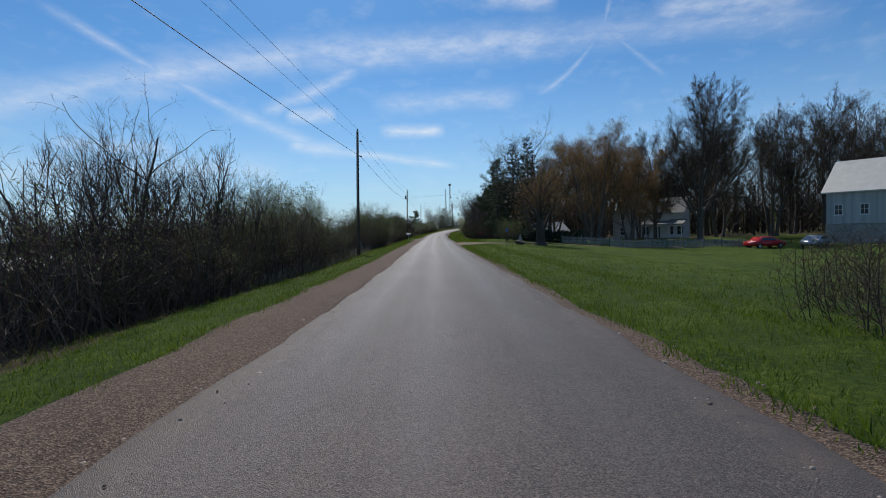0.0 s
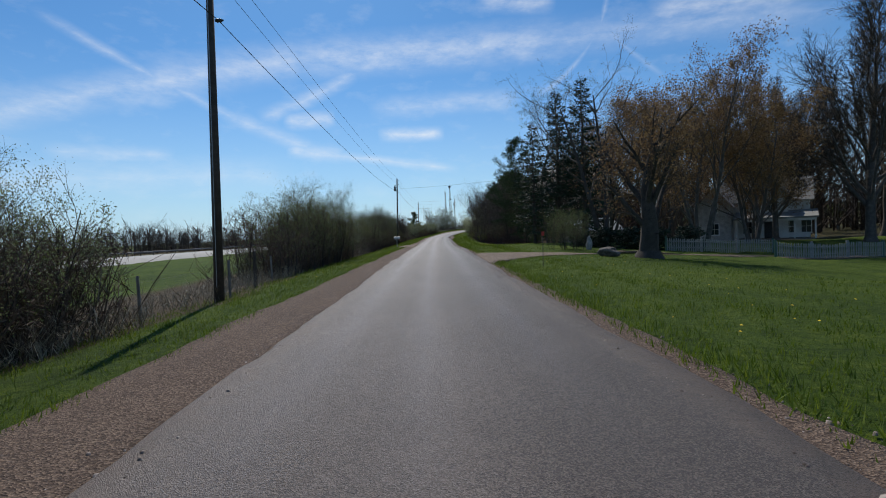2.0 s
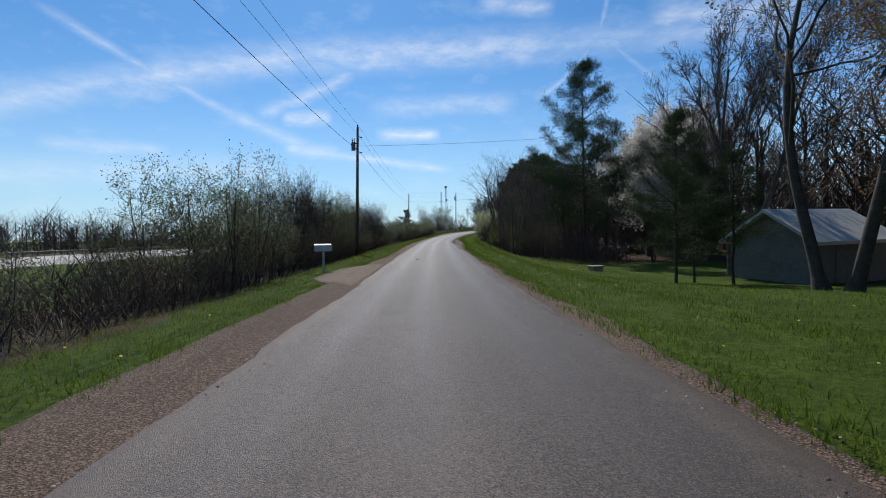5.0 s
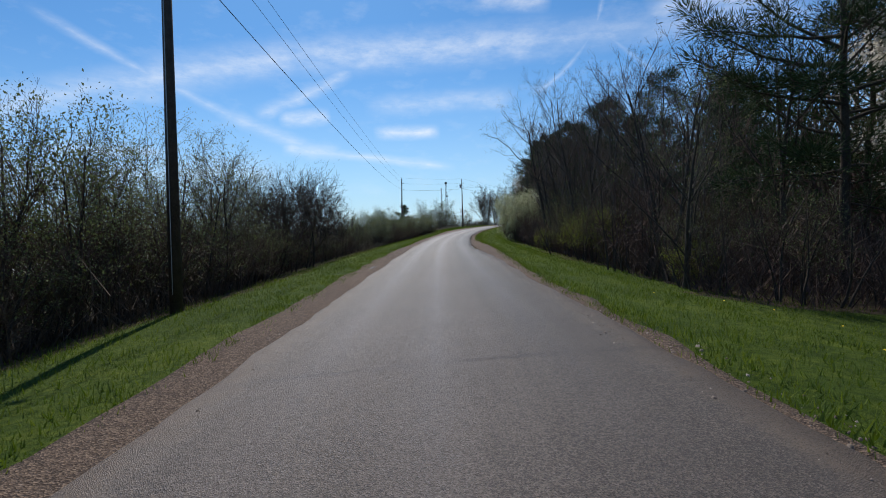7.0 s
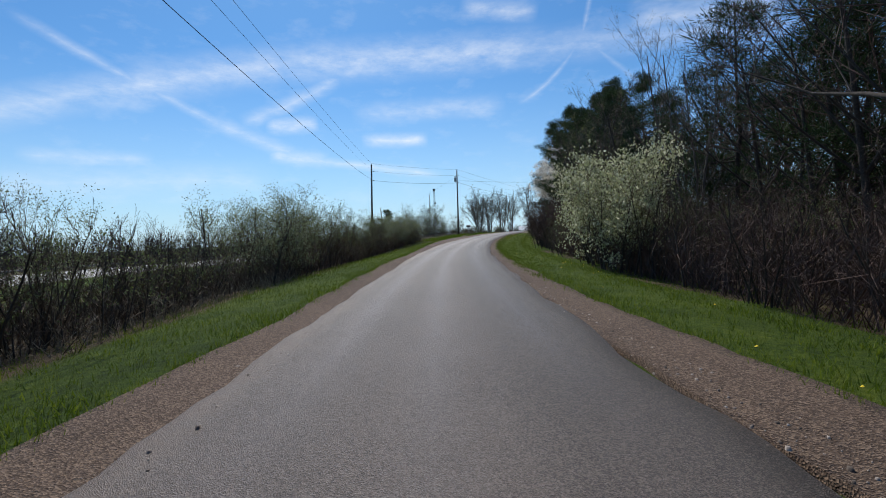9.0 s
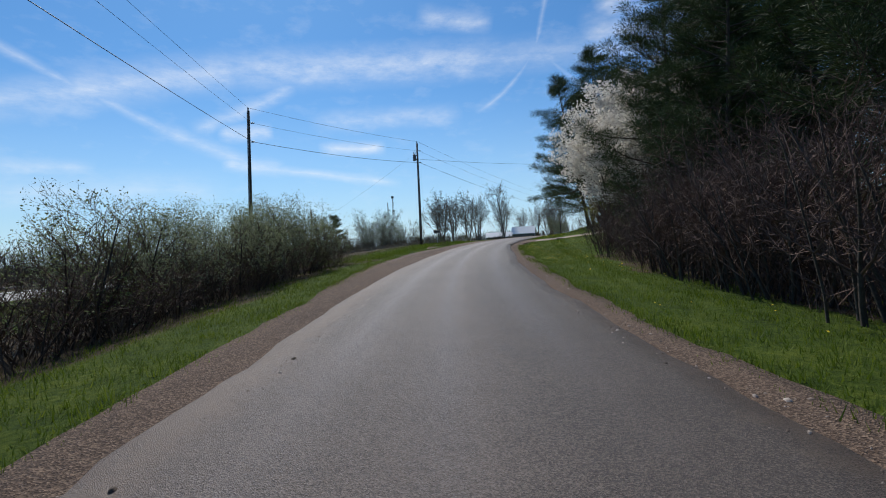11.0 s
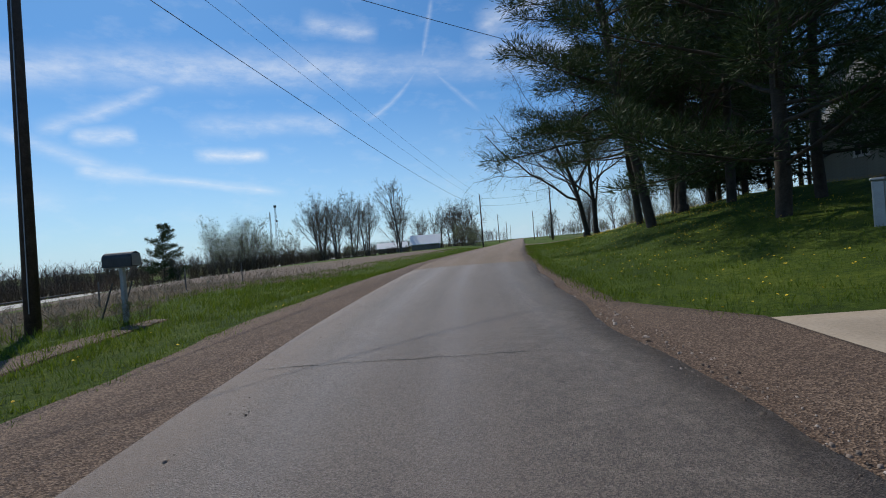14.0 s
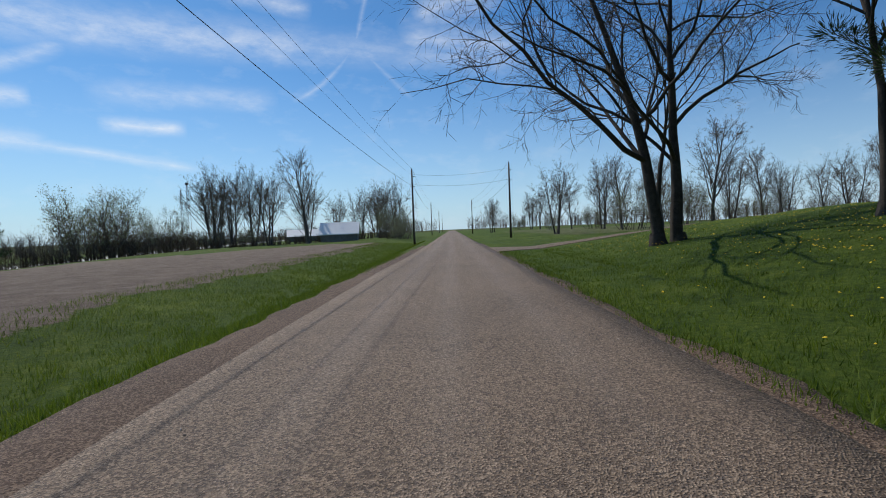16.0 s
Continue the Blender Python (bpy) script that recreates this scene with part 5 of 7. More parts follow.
for k, x, y, size in ((0, 23, 74, 0.95), (1, 29, 76, 1.05), (0, 27, 90, 1.1), (0, 21.5, 94, 1.0), (1, 34, 84, 0.9)):
    plant("budding_tree", T_BROWN[k], x, y, "large tree hazy with brown spring buds", "tree", "budding trees by the farmhouse", y, size)
old = bare_tree(53, 9.5, 1, dict(SMALLER, kids=[13, 9, 7, 4], start=[0.2, 0.15, 0.15, 0.1], ratio=[0.8, 0.45, 0.4, 0.5], rise=[0.03, 0.02, -0.03, -0.05, -0.05]), BARK_DARK, TWIG_BROWN, buds=BUD_BROWN, bud_size=0.08, bud_share=0.7, radius=0.62, bud_spread=0.3)
plant("old_tree", old, 11.6, 58.4, "old tree with a thick flared dark trunk", "tree")
for k, x, y, size in ((1, 9.4, 81.4, 0.98), (0, 11.9, 81.0, 1.06), (0, 13.9, 78.7, 1.1), (1, 17.0, 88.5, 0.8)):
    plant("spruce_tree", T_SPRUCE[k], x, y, "dark green spruce standing on the lawn", "tree", "spruces beside the lawn", y, size, names=CONE)
for x, y, size in ((12.6, 70.2, 0.9), (14.6, 69.4, 1.0), (16.6, 68.8, 0.95), (18.8, 68.2, 1.0), (11.4, 71.5, 0.8)):
    plant("yew_bush", T_YEW, x, y, "dark low evergreen bush beside the driveway", "shrub", "evergreen bushes", x, size, 1.0, CONE)
for s, u, size in ((66.5, 9.6, 1.5), (68.2, 10.8, 1.6)):
    x, y, z = spot(s, u)
    plant("garden_bush", T_HEDGE[4], x, y, "rounded garden bush with fresh green leaves", "shrub", "garden bushes", s, 0.62 * size / 1.5, 0.9, ("stem_stool", "twig_crown", "foliage"))

# ---- the wood on the right
for k, x, y, size in ((0, 14.2, 124.6, 1.12), (2, 17.5, 127.5, 1.0), (2, 15, 133, 0.72), (2, 17.5, 138, 0.75), (2, 20, 142, 0.8), (2, 14.5, 145, 0.75), (2, 17, 150, 0.8), (2, 21, 154, 0.85), (2, 14.5, 156, 0.8), (2, 19, 162, 0.85), (2, 24, 146, 0.85), (2, 16, 168, 0.8), (2, 21, 170, 0.85), (2, 18, 178, 0.85), (2, 18.5, 148.5, 1.05), (2, 14.5, 154.5, 0.95), (2, 17.5, 159.5, 1.05), (2, 15.5, 165.0, 0.95), (0, 11.5, 99.5, 0.5), (0, 13.8, 102, 0.42), (2, 15.5, 101, 0.5)):
    plant("pine_tree", T_PINE[k], x, y, "dark green pine with a bare lower trunk", "tree", "pines in the wood", y, size, 0.8 if k == 0 else 1.0, CONE)
T_WOOD = [bare_tree(91, 12, 2, dict(SMALLER, kids=[9, 7, 5, 3]), BARK_DARK, TWIG_RED, 0.2), bare_tree(92, 13.5, 4, dict(SMALLER, kids=[9, 7, 5, 3], angle=[30, 34, 38, 40], ratio=[0.5, 0.42, 0.42, 0.5], girth=[0.4, 0.42, 0.45, 0.6]), BARK_GREY, TWIG_GREY, 0.16, radius=0.12), bare_tree(93, 11, 2, dict(SMALLER, kids=[9, 7, 5, 3]), BARK_DARK, TWIG_GREY, 0.25, BUD_GREEN, 0.06, 0.4)]
T_THICK = [shrub(94, 5.5, 4.5, 13, dict(THICKET, kids=[7, 5, 4]), twig=TWIG_RED), shrub(95, 5.0, 4.0, 12, dict(THICKET, kids=[7, 5, 4]), twig=TWIG_BROWN, buds=BUD_GREEN, bud_share=0.5, per_tip=2, bud_size=0.03, bud_spread=0.1)]
for k, s, u, size in ((2, 121.5, 7.8, 0.6), (0, 125, 9, 0.8), (1, 127, 11.5, 0.7), (0, 130, 11, 1.0), (1, 134, 10, 0.95), (0, 137, 9, 0.95), (1, 141, 9.6, 1.05), (0, 144.5, 8.6, 1.0), (1, 148, 13.5, 1.1), (0, 151, 12.5, 1.05), (0, 154, 13.5, 1.1), (0, 157, 14, 1.0), (0, 160, 14, 1.05), (1, 165, 12.5, 1.05), (0, 169, 11, 1.0), (2, 174, 10, 1.0), (0, 179, 11, 1.0), (1, 184, 12.5, 1.0), (0, 126, 14, 1.05), (1, 139, 14, 1.1), (0, 157, 15, 1.1), (2, 114, 30, 1.1), (0, 122, 24, 1.2), (1, 106, 36, 1.2), (0, 97, 30, 1.1), (1, 191, 15, 0.9), (0, 196, 14, 0.8)):
    x, y, z = spot(s, u)
    plant("woodland_tree", T_WOOD[k], x, y, ("slender bare tree with reddish twigs", "bare grey tree with open crooked limbs", "small tree with a few new leaves")[k] + " at the wood's edge", "tree", "trees at the wood's edge", s * 2.1, size)
s = 122.0
while s < 204:
    for u in (8.6, 11.4, 15.0):
        k = random.choice((0, 1, 0) if s > 135 else (0, 1))
        if s > 186:
            u -= 0.7
        x, y, z = spot(s + random.uniform(-0.8, 0.8), u + random.uniform(-0.7, 0.7))
        plant("thicket_shrub", T_THICK[k], x, y, ("dense reddish-brown thicket shrub", "dense brown thicket shrub with a few leaves")[k], "shrub", "thicket under the trees", random.uniform(0, 6.28), random.uniform(0.55, 0.95) * (0.75 if s > 184 else 1), 1.1, ("stem_stool", "twig_crown", "foliage"))
    s += 3.7 * random.uniform(0.85, 1.2)
x, y, z = spot(146.0, 8.8)
plant("old_tree", T_LOOSE[0], x, y, "old tree with crooked grey limbs above the thicket", "tree", size=0.72, turn=2.2)
lime = shrub(96, 2.9, 3.2, 13, THICK2, twig=TWIG_BROWN, buds=LIME_LEAF, per_tip=4, bud_size=0.032, bud_spread=0.12, low=0.65)
for s, u, size in ((133.4, 8.4, 1.0), (145.0, 8.2, 0.6), (122.5, 8.4, 0.55)):
    x, y, z = spot(s, u)
    plant("lime_bush", lime, x, y, "spreading bush with bright yellow-green leaves", "shrub", "yellow-green bushes", s, size, 1.0, ("stem_stool", "twig_crown", "foliage"))
CREAM = surface("cream_green_blossom", [(0.26, 0.28, 0.13), (0.42, 0.44, 0.25), (0.60, 0.60, 0.44)], 0.6, 0.8, island=0.6, translucent=0.5)
white = shrub(97, 6.0, 5.0, 14, twig=TWIG_GREY, buds=CREAM, per_tip=4, bud_size=0.07, bud_spread=0.15, low=0.6)
for s, u, size in ((161.0, 7.5, 0.92), (165, 8.2, 0.85)):
    x, y, z = spot(s, u)
    plant("blossom_bush", white, x, y, "large bush dusted with whitish-green blossom", "shrub", "blossom bushes", s, size, 1.0, ("stem_stool", "twig_crown", "foliage"))
for k, x, y, size in ((1, 20.6, 122.8, 0.95), (1, 23.8, 126.0, 1.1), (1, 27.2, 129.5, 1.1), (1, 26.0, 124.0, 1.0), (0, 19.8, 212.6, 0.95), (0, 23.5, 210.0, 1.05), (0, 20.5, 206.0, 0.85), (0, 25.0, 217.0, 0.75), (0, 22.6, 214.6, 0.62), (0, 21.2, 211.4, 0.5), (0, 24.6, 213.6, 0.52), (0, 27.5, 213.0, 0.8)):
    plant("blossom_tree", T_BLOSSOM[k], x, y, "flowering tree covered in pale blossom", "tree", "blossom trees beside the road", y, size)
for s, u, size in ((189, 7.8, 0.75), (191.5, 8.0, 0.8), (194.5, 8.2, 0.75), (198, 8.8, 0.7), (202, 9.8, 0.6), (206, 11.5, 0.5), (188, 9.4, 1.05), (191, 9.8, 1.1), (194.5, 9.8, 1.0), (197, 10.6, 0.95), (186.5, 8.4, 0.9), (209, 12.5, 0.5)):
    x, y, z = spot(s, u)
    plant("thicket_shrub", T_THICK[0], x, y, "dense reddish-brown thicket shrub", "shrub", "thicket under the trees", s, size, 1.2, ("stem_stool", "twig_crown", "foliage"))
for x, y, size in ((16, 207, 0.75), (18.5, 210.5, 0.7), (21, 206, 0.9), (22, 214.5, 0.8), (25, 210, 1.0), (27, 215, 0.9), (30, 211, 1.0), (31, 216.5, 0.9), (34, 213, 1.0), (20, 201, 0.9), (24, 203, 1.0), (29, 204, 1.0), (36, 218, 0.9)):
    plant("thicket_shrub", T_THICK[0], x, y, "dense reddish-brown thicket shrub", "shrub", "thicket under the trees", x, size, 1.25, ("stem_stool", "twig_crown", "foliage"))
for k, x, y, size in ((4, 19.5, 199.5, 0.72), (4, 17.2, 195.6, 0.72), (4, 19.0, 203.2, 0.8), (4, 21.8, 199.6, 0.85), (4, 25.0, 206.5, 0.95), (4, 22.5, 203.5, 0.85), (0, 20.5, 193, 0.9), (0, 17.5, 188, 0.85), (3, 26, 199, 0.9), (2, 28, 209, 0.9), (0, 33, 208, 0.75)):
    plant("pine_tree", T_PINE[k], x, y, "dark green pine behind the blossom trees", "tree", "pines in the wood", y, size, names=CONE)
plant("lime_bush", lime, 19.6, 214.6, "spreading bush with bright yellow-green leaves", "shrub", "yellow-green bushes", 1.0, 1.15, 1.0, ("stem_stool", "twig_crown", "foliage"))

# ---- pines and old trees on the rise
for k, x, y, size, lean in ((4, 27.1, 231.1, 1.0, (0, 0)), (3, 28.8, 239.2, 1.0, (-9, 4)), (4, 30.8, 232.2, 0.85, (0, 0)), (3, 30.9, 242.4, 0.85, (-5, 2)), (3, 33.0, 238.0, 0.95, (2, 0)), (4, 43, 248, 0.9, (0, 0)), (4, 38.2, 247.0, 0.9, (0, 0)), (4, 40.5, 246.0, 0.85, (0, 0))):
    plant("pine_tree", T_PINE[k], x, y, "tall dark green pine with layered boughs", "tree", "pines on the rise", y * 1.7, size, names=CONE, lean=lean)
for x, y, size in ((49.4, 251.5, 0.85), (53, 248, 0.85), (46.5, 246, 0.75), (44.5, 243, 0.8), (41.5, 244.0, 0.95), (43.8, 247.0, 1.05), (46.0, 250.0, 0.9)):
    plant("spruce_tree", T_SPRUCE[0], x, y, "dark dense spruce behind the rise", "tree", "spruces behind the rise", y, size, names=CONE)
WIDE = dict(LOOSE, kids=[10, 10, 8, 6], ratio=[0.85, 0.5, 0.42, 0.45], angle=[50, 46, 46, 45], start=[0.28, 0.22, 0.2, 0.1], rise=[0.02, 0.07, 0.05, 0.02, 0.0])
oak = bare_tree(46, 19, 2, WIDE, BARK_DARK, TWIG_DARK, 0.09, lean=(-0.13, 0.0), radius=0.40)
oak2 = bare_tree(45, 16, 1, dict(WIDE, kids=[9, 8, 7, 5]), BARK_DARK, TWIG_DARK, buds=BUD_GREEN, bud_share=0.45, bud_size=0.06, radius=0.19, lean=(0.03, 0))
plant("bare_tree", oak, 40.6, 260.2, "dark twin-trunked tree leaning over the grass", "tree", "old trees on the mound", 0.0, 1.0)
plant("bare_tree", oak2, 43.0, 262.6, "dark tree with a few new leaves on open limbs", "tree", "old trees on the mound", 2.0, 0.85)
plant("bare_tree", oak2, 40.6, 252.6, "dark tree with long crooked side limbs", "tree", "old trees on the mound", 4.1, 0.9)
plant("bare_tree", oak, 33.0, 241.5, "dark leaning tree beside the pines", "tree", "old trees on the mound", 1.2, 0.95)
plant("bare_tree", oak2, 51.0, 246.0, "bare spreading tree behind the garage", "tree", "old trees on the mound", 0.7, 0.8)

# ---- farther trees
def far_tree(x, y, meshes, size, label, group="distant field trees", names=("stem_stool", "twig_crown", "foliage")):
    plant("field_tree", meshes, x, y, label, "tree", group, x * 0.7, size, 1.0, names)


T_FAR = [bare_tree(101, 20, 3, dict(CLUMP, kids=[13, 9, 6, 3], start=[0.12, 0.15, 0.1, 0.1], thin=0.03), BARK_GREY, TWIG_GREY, 0.2), bare_tree(102, 20, 1, dict(BIG, kids=[18, 10, 7, 3], thin=0.03), BARK_GREY, TWIG_GREY), shrub(103, 15, 14, 20, dict(THICKET, kids=[9, 6, 4], thin=0.035), BARK_GREY, TWIG_GREY, BUD_PALE, 0.16, 0.5, 1, 0.3, 0.9)]
far_tree(48.3, 366.7, T_FAR[1], 1.22, "large bare field tree with a rounded crown")
for x, y, k, size in ((32, 445, 0, 1.65), (41, 412, 0, 1.4), (44, 400, 0, 1.2), (36, 424, 0, 1.4), (30, 432, 0, 1.4), (50, 376, 0, 0.9), (62, 390, 0, 0.75), (70, 392, 0, 0.85), (73, 372, 0, 0.9), (78, 400, 0, 1.0), (84, 412, 0, 0.9)):
    far_tree(x, y, T_FAR[k], size, "slender bare field tree with pale new twigs")
for x, y, size in ((-5, 430, 1.5), (0, 436, 1.4), (14, 452, 1.1), (24, 436, 0.45), (30, 420, 0.4), (38, 400, 0.4), (66, 350, 0.4), (70, 366, 0.55), (75, 380, 0.6), (60, 338, 0.22), (64, 344, 0.3)):
    plant("field_bush", T_FAR[2], x, y, "broad bushy clump with pale young leaves", "shrub", "distant bushes", x, size, 1.0, ("stem_stool", "twig_crown", "foliage"))
plant("lone_pine", pine(76, 19, 6.4, 0.08, 62, 14, size=0.4, low=0.9, ragged=0.35), -22, 394, "dark lone pine beyond the low field", "tree", names=CONE)
plant("field_tree", T_FAR[0], -17, 388, "small bare tree beside the lone pine", "tree", "distant field trees", 1.0, 0.5)
for i in range(44):
    a = radians(33 + i * 1.45 + random.uniform(-1, 1))
    d = random.uniform(72, 125) if i > 5 else random.uniform(130, 180)
    x, y = 21.8 + math.sin(a) * d * 1.0, 245.7 + math.cos(a) * d
    far_tree(x, y, T_FAR[i % 3], random.uniform(0.5, 0.85) * (0.62 if i % 3 == 2 else 1), "bare field tree beyond the rise", "trees beyond the rise")


def far_woods(name, spots, tall, label, twig, seed):
    """A distant wood: every tree a thin trunk with a fan of fine limbs, too many to tell apart."""
    rng = np.random.default_rng(seed)
    segs = []
    for x, y, z in spots:
        h = tall * rng.uniform(0.3, 1.25)
        r = 0.006 * h + 0.05
        base = np.array([x, y, z - 0.3])
        segs.append((*base, x, y, z + h * 0.8, r * 1.6, r * 0.5))
        for _ in range(18):
            b = base + np.array([0, 0, h * rng.uniform(0.01, 0.75)])
            a = rng.uniform(0, 6.28)
            o = np.array([math.cos(a), math.sin(a), rng.uniform(0.6, 2.0)])
            e = b + unit(o) * h * rng.uniform(0.18, 0.4)
            segs.append((*b, *e, r * 0.55, r * 0.2))
            e2 = e + unit(o + rng.normal(0, 0.6, 3)) * h * 0.16
            segs.append((*e, *e2, r * 0.3, r * 0.12))
            e3 = (b + e) / 2 + unit(o + rng.normal(0, 0.9, 3)) * h * 0.2
            segs.append((*((b + e) / 2), *e3, r * 0.3, r * 0.12))
    return tagged(new(name, mesh_from(name, *slivers(segs, seed), twig)), label, "woods", kind="stuff")


def scatter_line(rng, pts, n, deep):
    """n places along a polyline in plan, scattered across it."""
    pts = np.array(pts, float)
    l = np.r_[0, np.cumsum(np.linalg.norm(np.diff(pts, axis=0), axis=1))]
    t = rng.uniform(0, l[-1], n)
    x, y = np.interp(t, l, pts[:, 0]) + rng.normal(0, deep, n), np.interp(t, l, pts[:, 1]) + rng.normal(0, deep, n)
    clear = np.abs(along(x, y)[1]) > 15
    return np.stack([x, y, land(x, y)], 1)[clear]


rng_w = np.random.default_rng(5)
far_woods("distant_woods", scatter_line(rng_w, [(-110, -40), (-120, 120), (-110, 260), (-95, 420), (-70, 560)], 1500, 14), 10, "band of bare grey woods beyond the highway", TWIG_DARK, 1)
far_woods("distant_woods", scatter_line(rng_w, [(-70, 560), (-20, 640), (60, 720), (200, 800)], 1000, 18), 12, "band of bare grey woods on the horizon", TWIG_GREY, 2)
far_woods("distant_woods", scatter_line(rng_w, [(200, 700), (330, 560), (330, 380), (260, 240)], 600, 16), 12, "band of bare brown woods beyond the fields", TWIG_BROWN, 3)
far_woods("farm_woods", scatter_line(rng_w, [(110, 40), (105, 110), (60, 130), (28, 130)], 900, 11), 14, "bare woods behind the farmhouse", TWIG_DARK, 4)
far_woods("inner_woods", scatter_line(rng_w, [(30, 125), (32, 160), (34, 195)], 200, 6), 13, "deep bare wood behind the pines", TWIG_RED, 6)
far_woods("field_hedge", scatter_line(rng_w, [(-60, 380), (-30, 410), (0, 430), (30, 420)], 650, 5), 5.0, "bare hedge below the field trees", TWIG_BROWN, 7)
far_woods("field_hedge", scatter_line(rng_w, [(30, 420), (55, 392), (74, 372)], 250, 4), 2.4, "low bare hedge before the far sheds", TWIG_BROWN, 9)
far_woods("verge_thicket", scatter_line(rng_w, [(52, 318), (60, 334), (72, 356), (84, 378)], 260, 3), 5, "brown thicket along the far road verge", TWIG_BROWN, 8)


def undergrowth(name, spans, per_m, tall, material, label, seed):
    """Thin bent stalks with side shoots crowding the ground, too many to count."""
    rng = np.random.default_rng(seed)
    s = np.concatenate([rng.uniform(s0, s1, int((s1 - s0) * per_m)) for s0, s1, _, _ in spans])
    u = np.concatenate([rng.uniform(u0, u1, int((s1 - s0) * per_m)) for s0, s1, u0, u1 in spans])
    x, y = np.interp(s, S, LINE[:, 0]), np.interp(s, S, LINE[:, 1])
    tx, ty = np.interp(s, S, TAN[:, 0]), np.interp(s, S, TAN[:, 1])
    x, y = x + u * ty, y - u * tx
    z, n = land(x, y), len(s)
    h = rng.uniform(0.3, 1.0, n) * tall
    r = 0.0055 + 0.0035 * h
    b = rng.normal(0, 0.24, (n, 4)) * h[:, None]
    p0 = np.stack([x, y, z - 0.05], 1)
    p1 = p0 + np.stack([b[:, 0], b[:, 1], h * 0.55], 1)
    p2 = p1 + np.stack([b[:, 2], b[:, 3], h * 0.45], 1)
    rows_ = [np.c_[p0, p1, r, r * 0.8], np.c_[p1, p2, r * 0.8, r * 0.35]]
    for _ in range(3):
        k = rng.uniform(0.2, 0.9, (n, 1))
        q = p0 + (p2 - p0) * k
        e = q + rng.normal(0, 0.2, (n, 3)) * h[:, None] + np.stack([0 * h, 0 * h, h * 0.16], 1)
        rows_.append(np.c_[q, e, r * 0.6, r * 0.3])
    return tagged(new(name, mesh_from(name, *slivers(np.concatenate(rows_), seed), material)), label, "undergrowth", kind="stuff")


undergrowth("undergrowth", [(-4, 41.5, -13, -7.0), (57, 75, -13, -7.6), (84, 97, -13, -7.8), (105, 126, -13, -7.4), (161, 204, -12, -7.8), (11, 26, -12.5, -7.4), (26, 42, -12, -7.2)], 75, 2.1, TWIG_BROWN, "tangle of brown stems under the hedge", 1)
undergrowth("undergrowth", [(126, 162, -13, -8.6)], 110, 1.8, TWIG_BROWN, "thin brown stems under the bare shrubs", 5)
undergrowth("undergrowth", [(120, 184, 7.8, 19), (184, 206, 7.4, 21), (206, 214, 10, 21)], 150, 2.4, TWIG_RED, "tangle of reddish stems under the trees", 2)
undergrowth("dry_stalks", [(44, 58, -10.5, -7.2), (74, 84, -11, -7.2), (148, 162, -12, -7.0), (203, 258, -26, -9.5), (20, 42, -8, -6.8)], 40, 0.8, DRY, "pale dry weed stalks", 3)

# ---------------------------------------------------------------- grass, flowers, loose stones
def on_road(s, u):
    x, y = np.interp(s, S, LINE[:, 0]), np.interp(s, S, LINE[:, 1])
    tx, ty = np.interp(s, S, TAN[:, 0]), np.interp(s, S, TAN[:, 1])
    x, y = x + u * ty, y - u * tx
    return x, y, land(x, y)


def grass(name, s0, s1, edge, u_far, n, tall, label, seed, gaps=(), width=0.008):
    """Blades standing on the verge, thickest near the shoulder; edge is a table of (s, u)."""
    rng = np.random.default_rng(seed)
    s = rng.uniform(s0, s1, n)
    e = np.interp(s, *zip(*edge))
    k = rng.uniform(0, 1, n) ** 1.5
    u = e + (u_far - e) * k + rng.normal(0, 0.10, n)
    clump = np.sin(s * 2.3 + 3 * np.sin(u * 1.9)) * np.sin(u * 3.1 + 2 * np.sin(s * 1.1))
    keep = rng.uniform(-1.4, 1, n) < clump + 0.9
    for a, b, c, d in gaps:
        keep &= ~((s > a) & (s < b) & (u > c) & (u < d))
    keep &= ~((s > np.interp(u, [v for _, v in DRIVE_NEAR], [v for v, _ in DRIVE_NEAR])) & (s < 62.6) & (u > 2))
    s, u, clump = s[keep], u[keep], clump[keep]
    x, y, z = on_road(s, u)
    m = len(s)
    h = tall * rng.uniform(0.45, 1.3, m) * (1 + 0.55 * clump)
    a = rng.uniform(0, 6.283, m)
    w = width * rng.uniform(0.7, 1.5, m)
    lean = rng.normal(0, 0.35, (m, 2)) * h[:, None]
    base = np.stack([x, y, z - 0.02], 1)
    side = np.stack([np.cos(a) * w, np.sin(a) * w, 0 * w], 1)
    top = base + np.stack([lean[:, 0], lean[:, 1], h], 1)
    v = np.stack([base - side, base + side, top], 1).reshape(-1, 3)
    return tagged(new(name, mesh_from(name, v, np.arange(m * 3).reshape(m, 3), GRASS)), label, "grass", kind="stuff")


DRIVE_NEAR = [(52.8, 2.2), (54.4, 3.4), (58.0, 6.2), (61.3, 10.3), (63.2, 12.8), (60.8, 20), (60.3, 34)]
DRIVES = ((219, 231, -7.4, -6.6), (216, 230, 2, 3.6), (221.6, 227.3, 3.5, 12), (281, 289, 2, 14), (91, 100.5, -4.7, -2))
grass("verge_grass", -3, 285, [(-60, 2.9), (55, 2.9), (120, 2.85), (136, 3.35), (143, 3.55), (149, 3.25), (156, 3.0), (200, 3.05), (212, 2.85), (219, 2.85), (245, 2.9), (300, 2.9)], 6.6, 170000, 0.10, "bright spring grass on the verge", 11, DRIVES)
grass("lawn_grass", -3, 285, [(-60, 5.5), (300, 5.5)], 14, 120000, 0.09, "mown spring lawn beside the road", 12, DRIVES, 0.012)
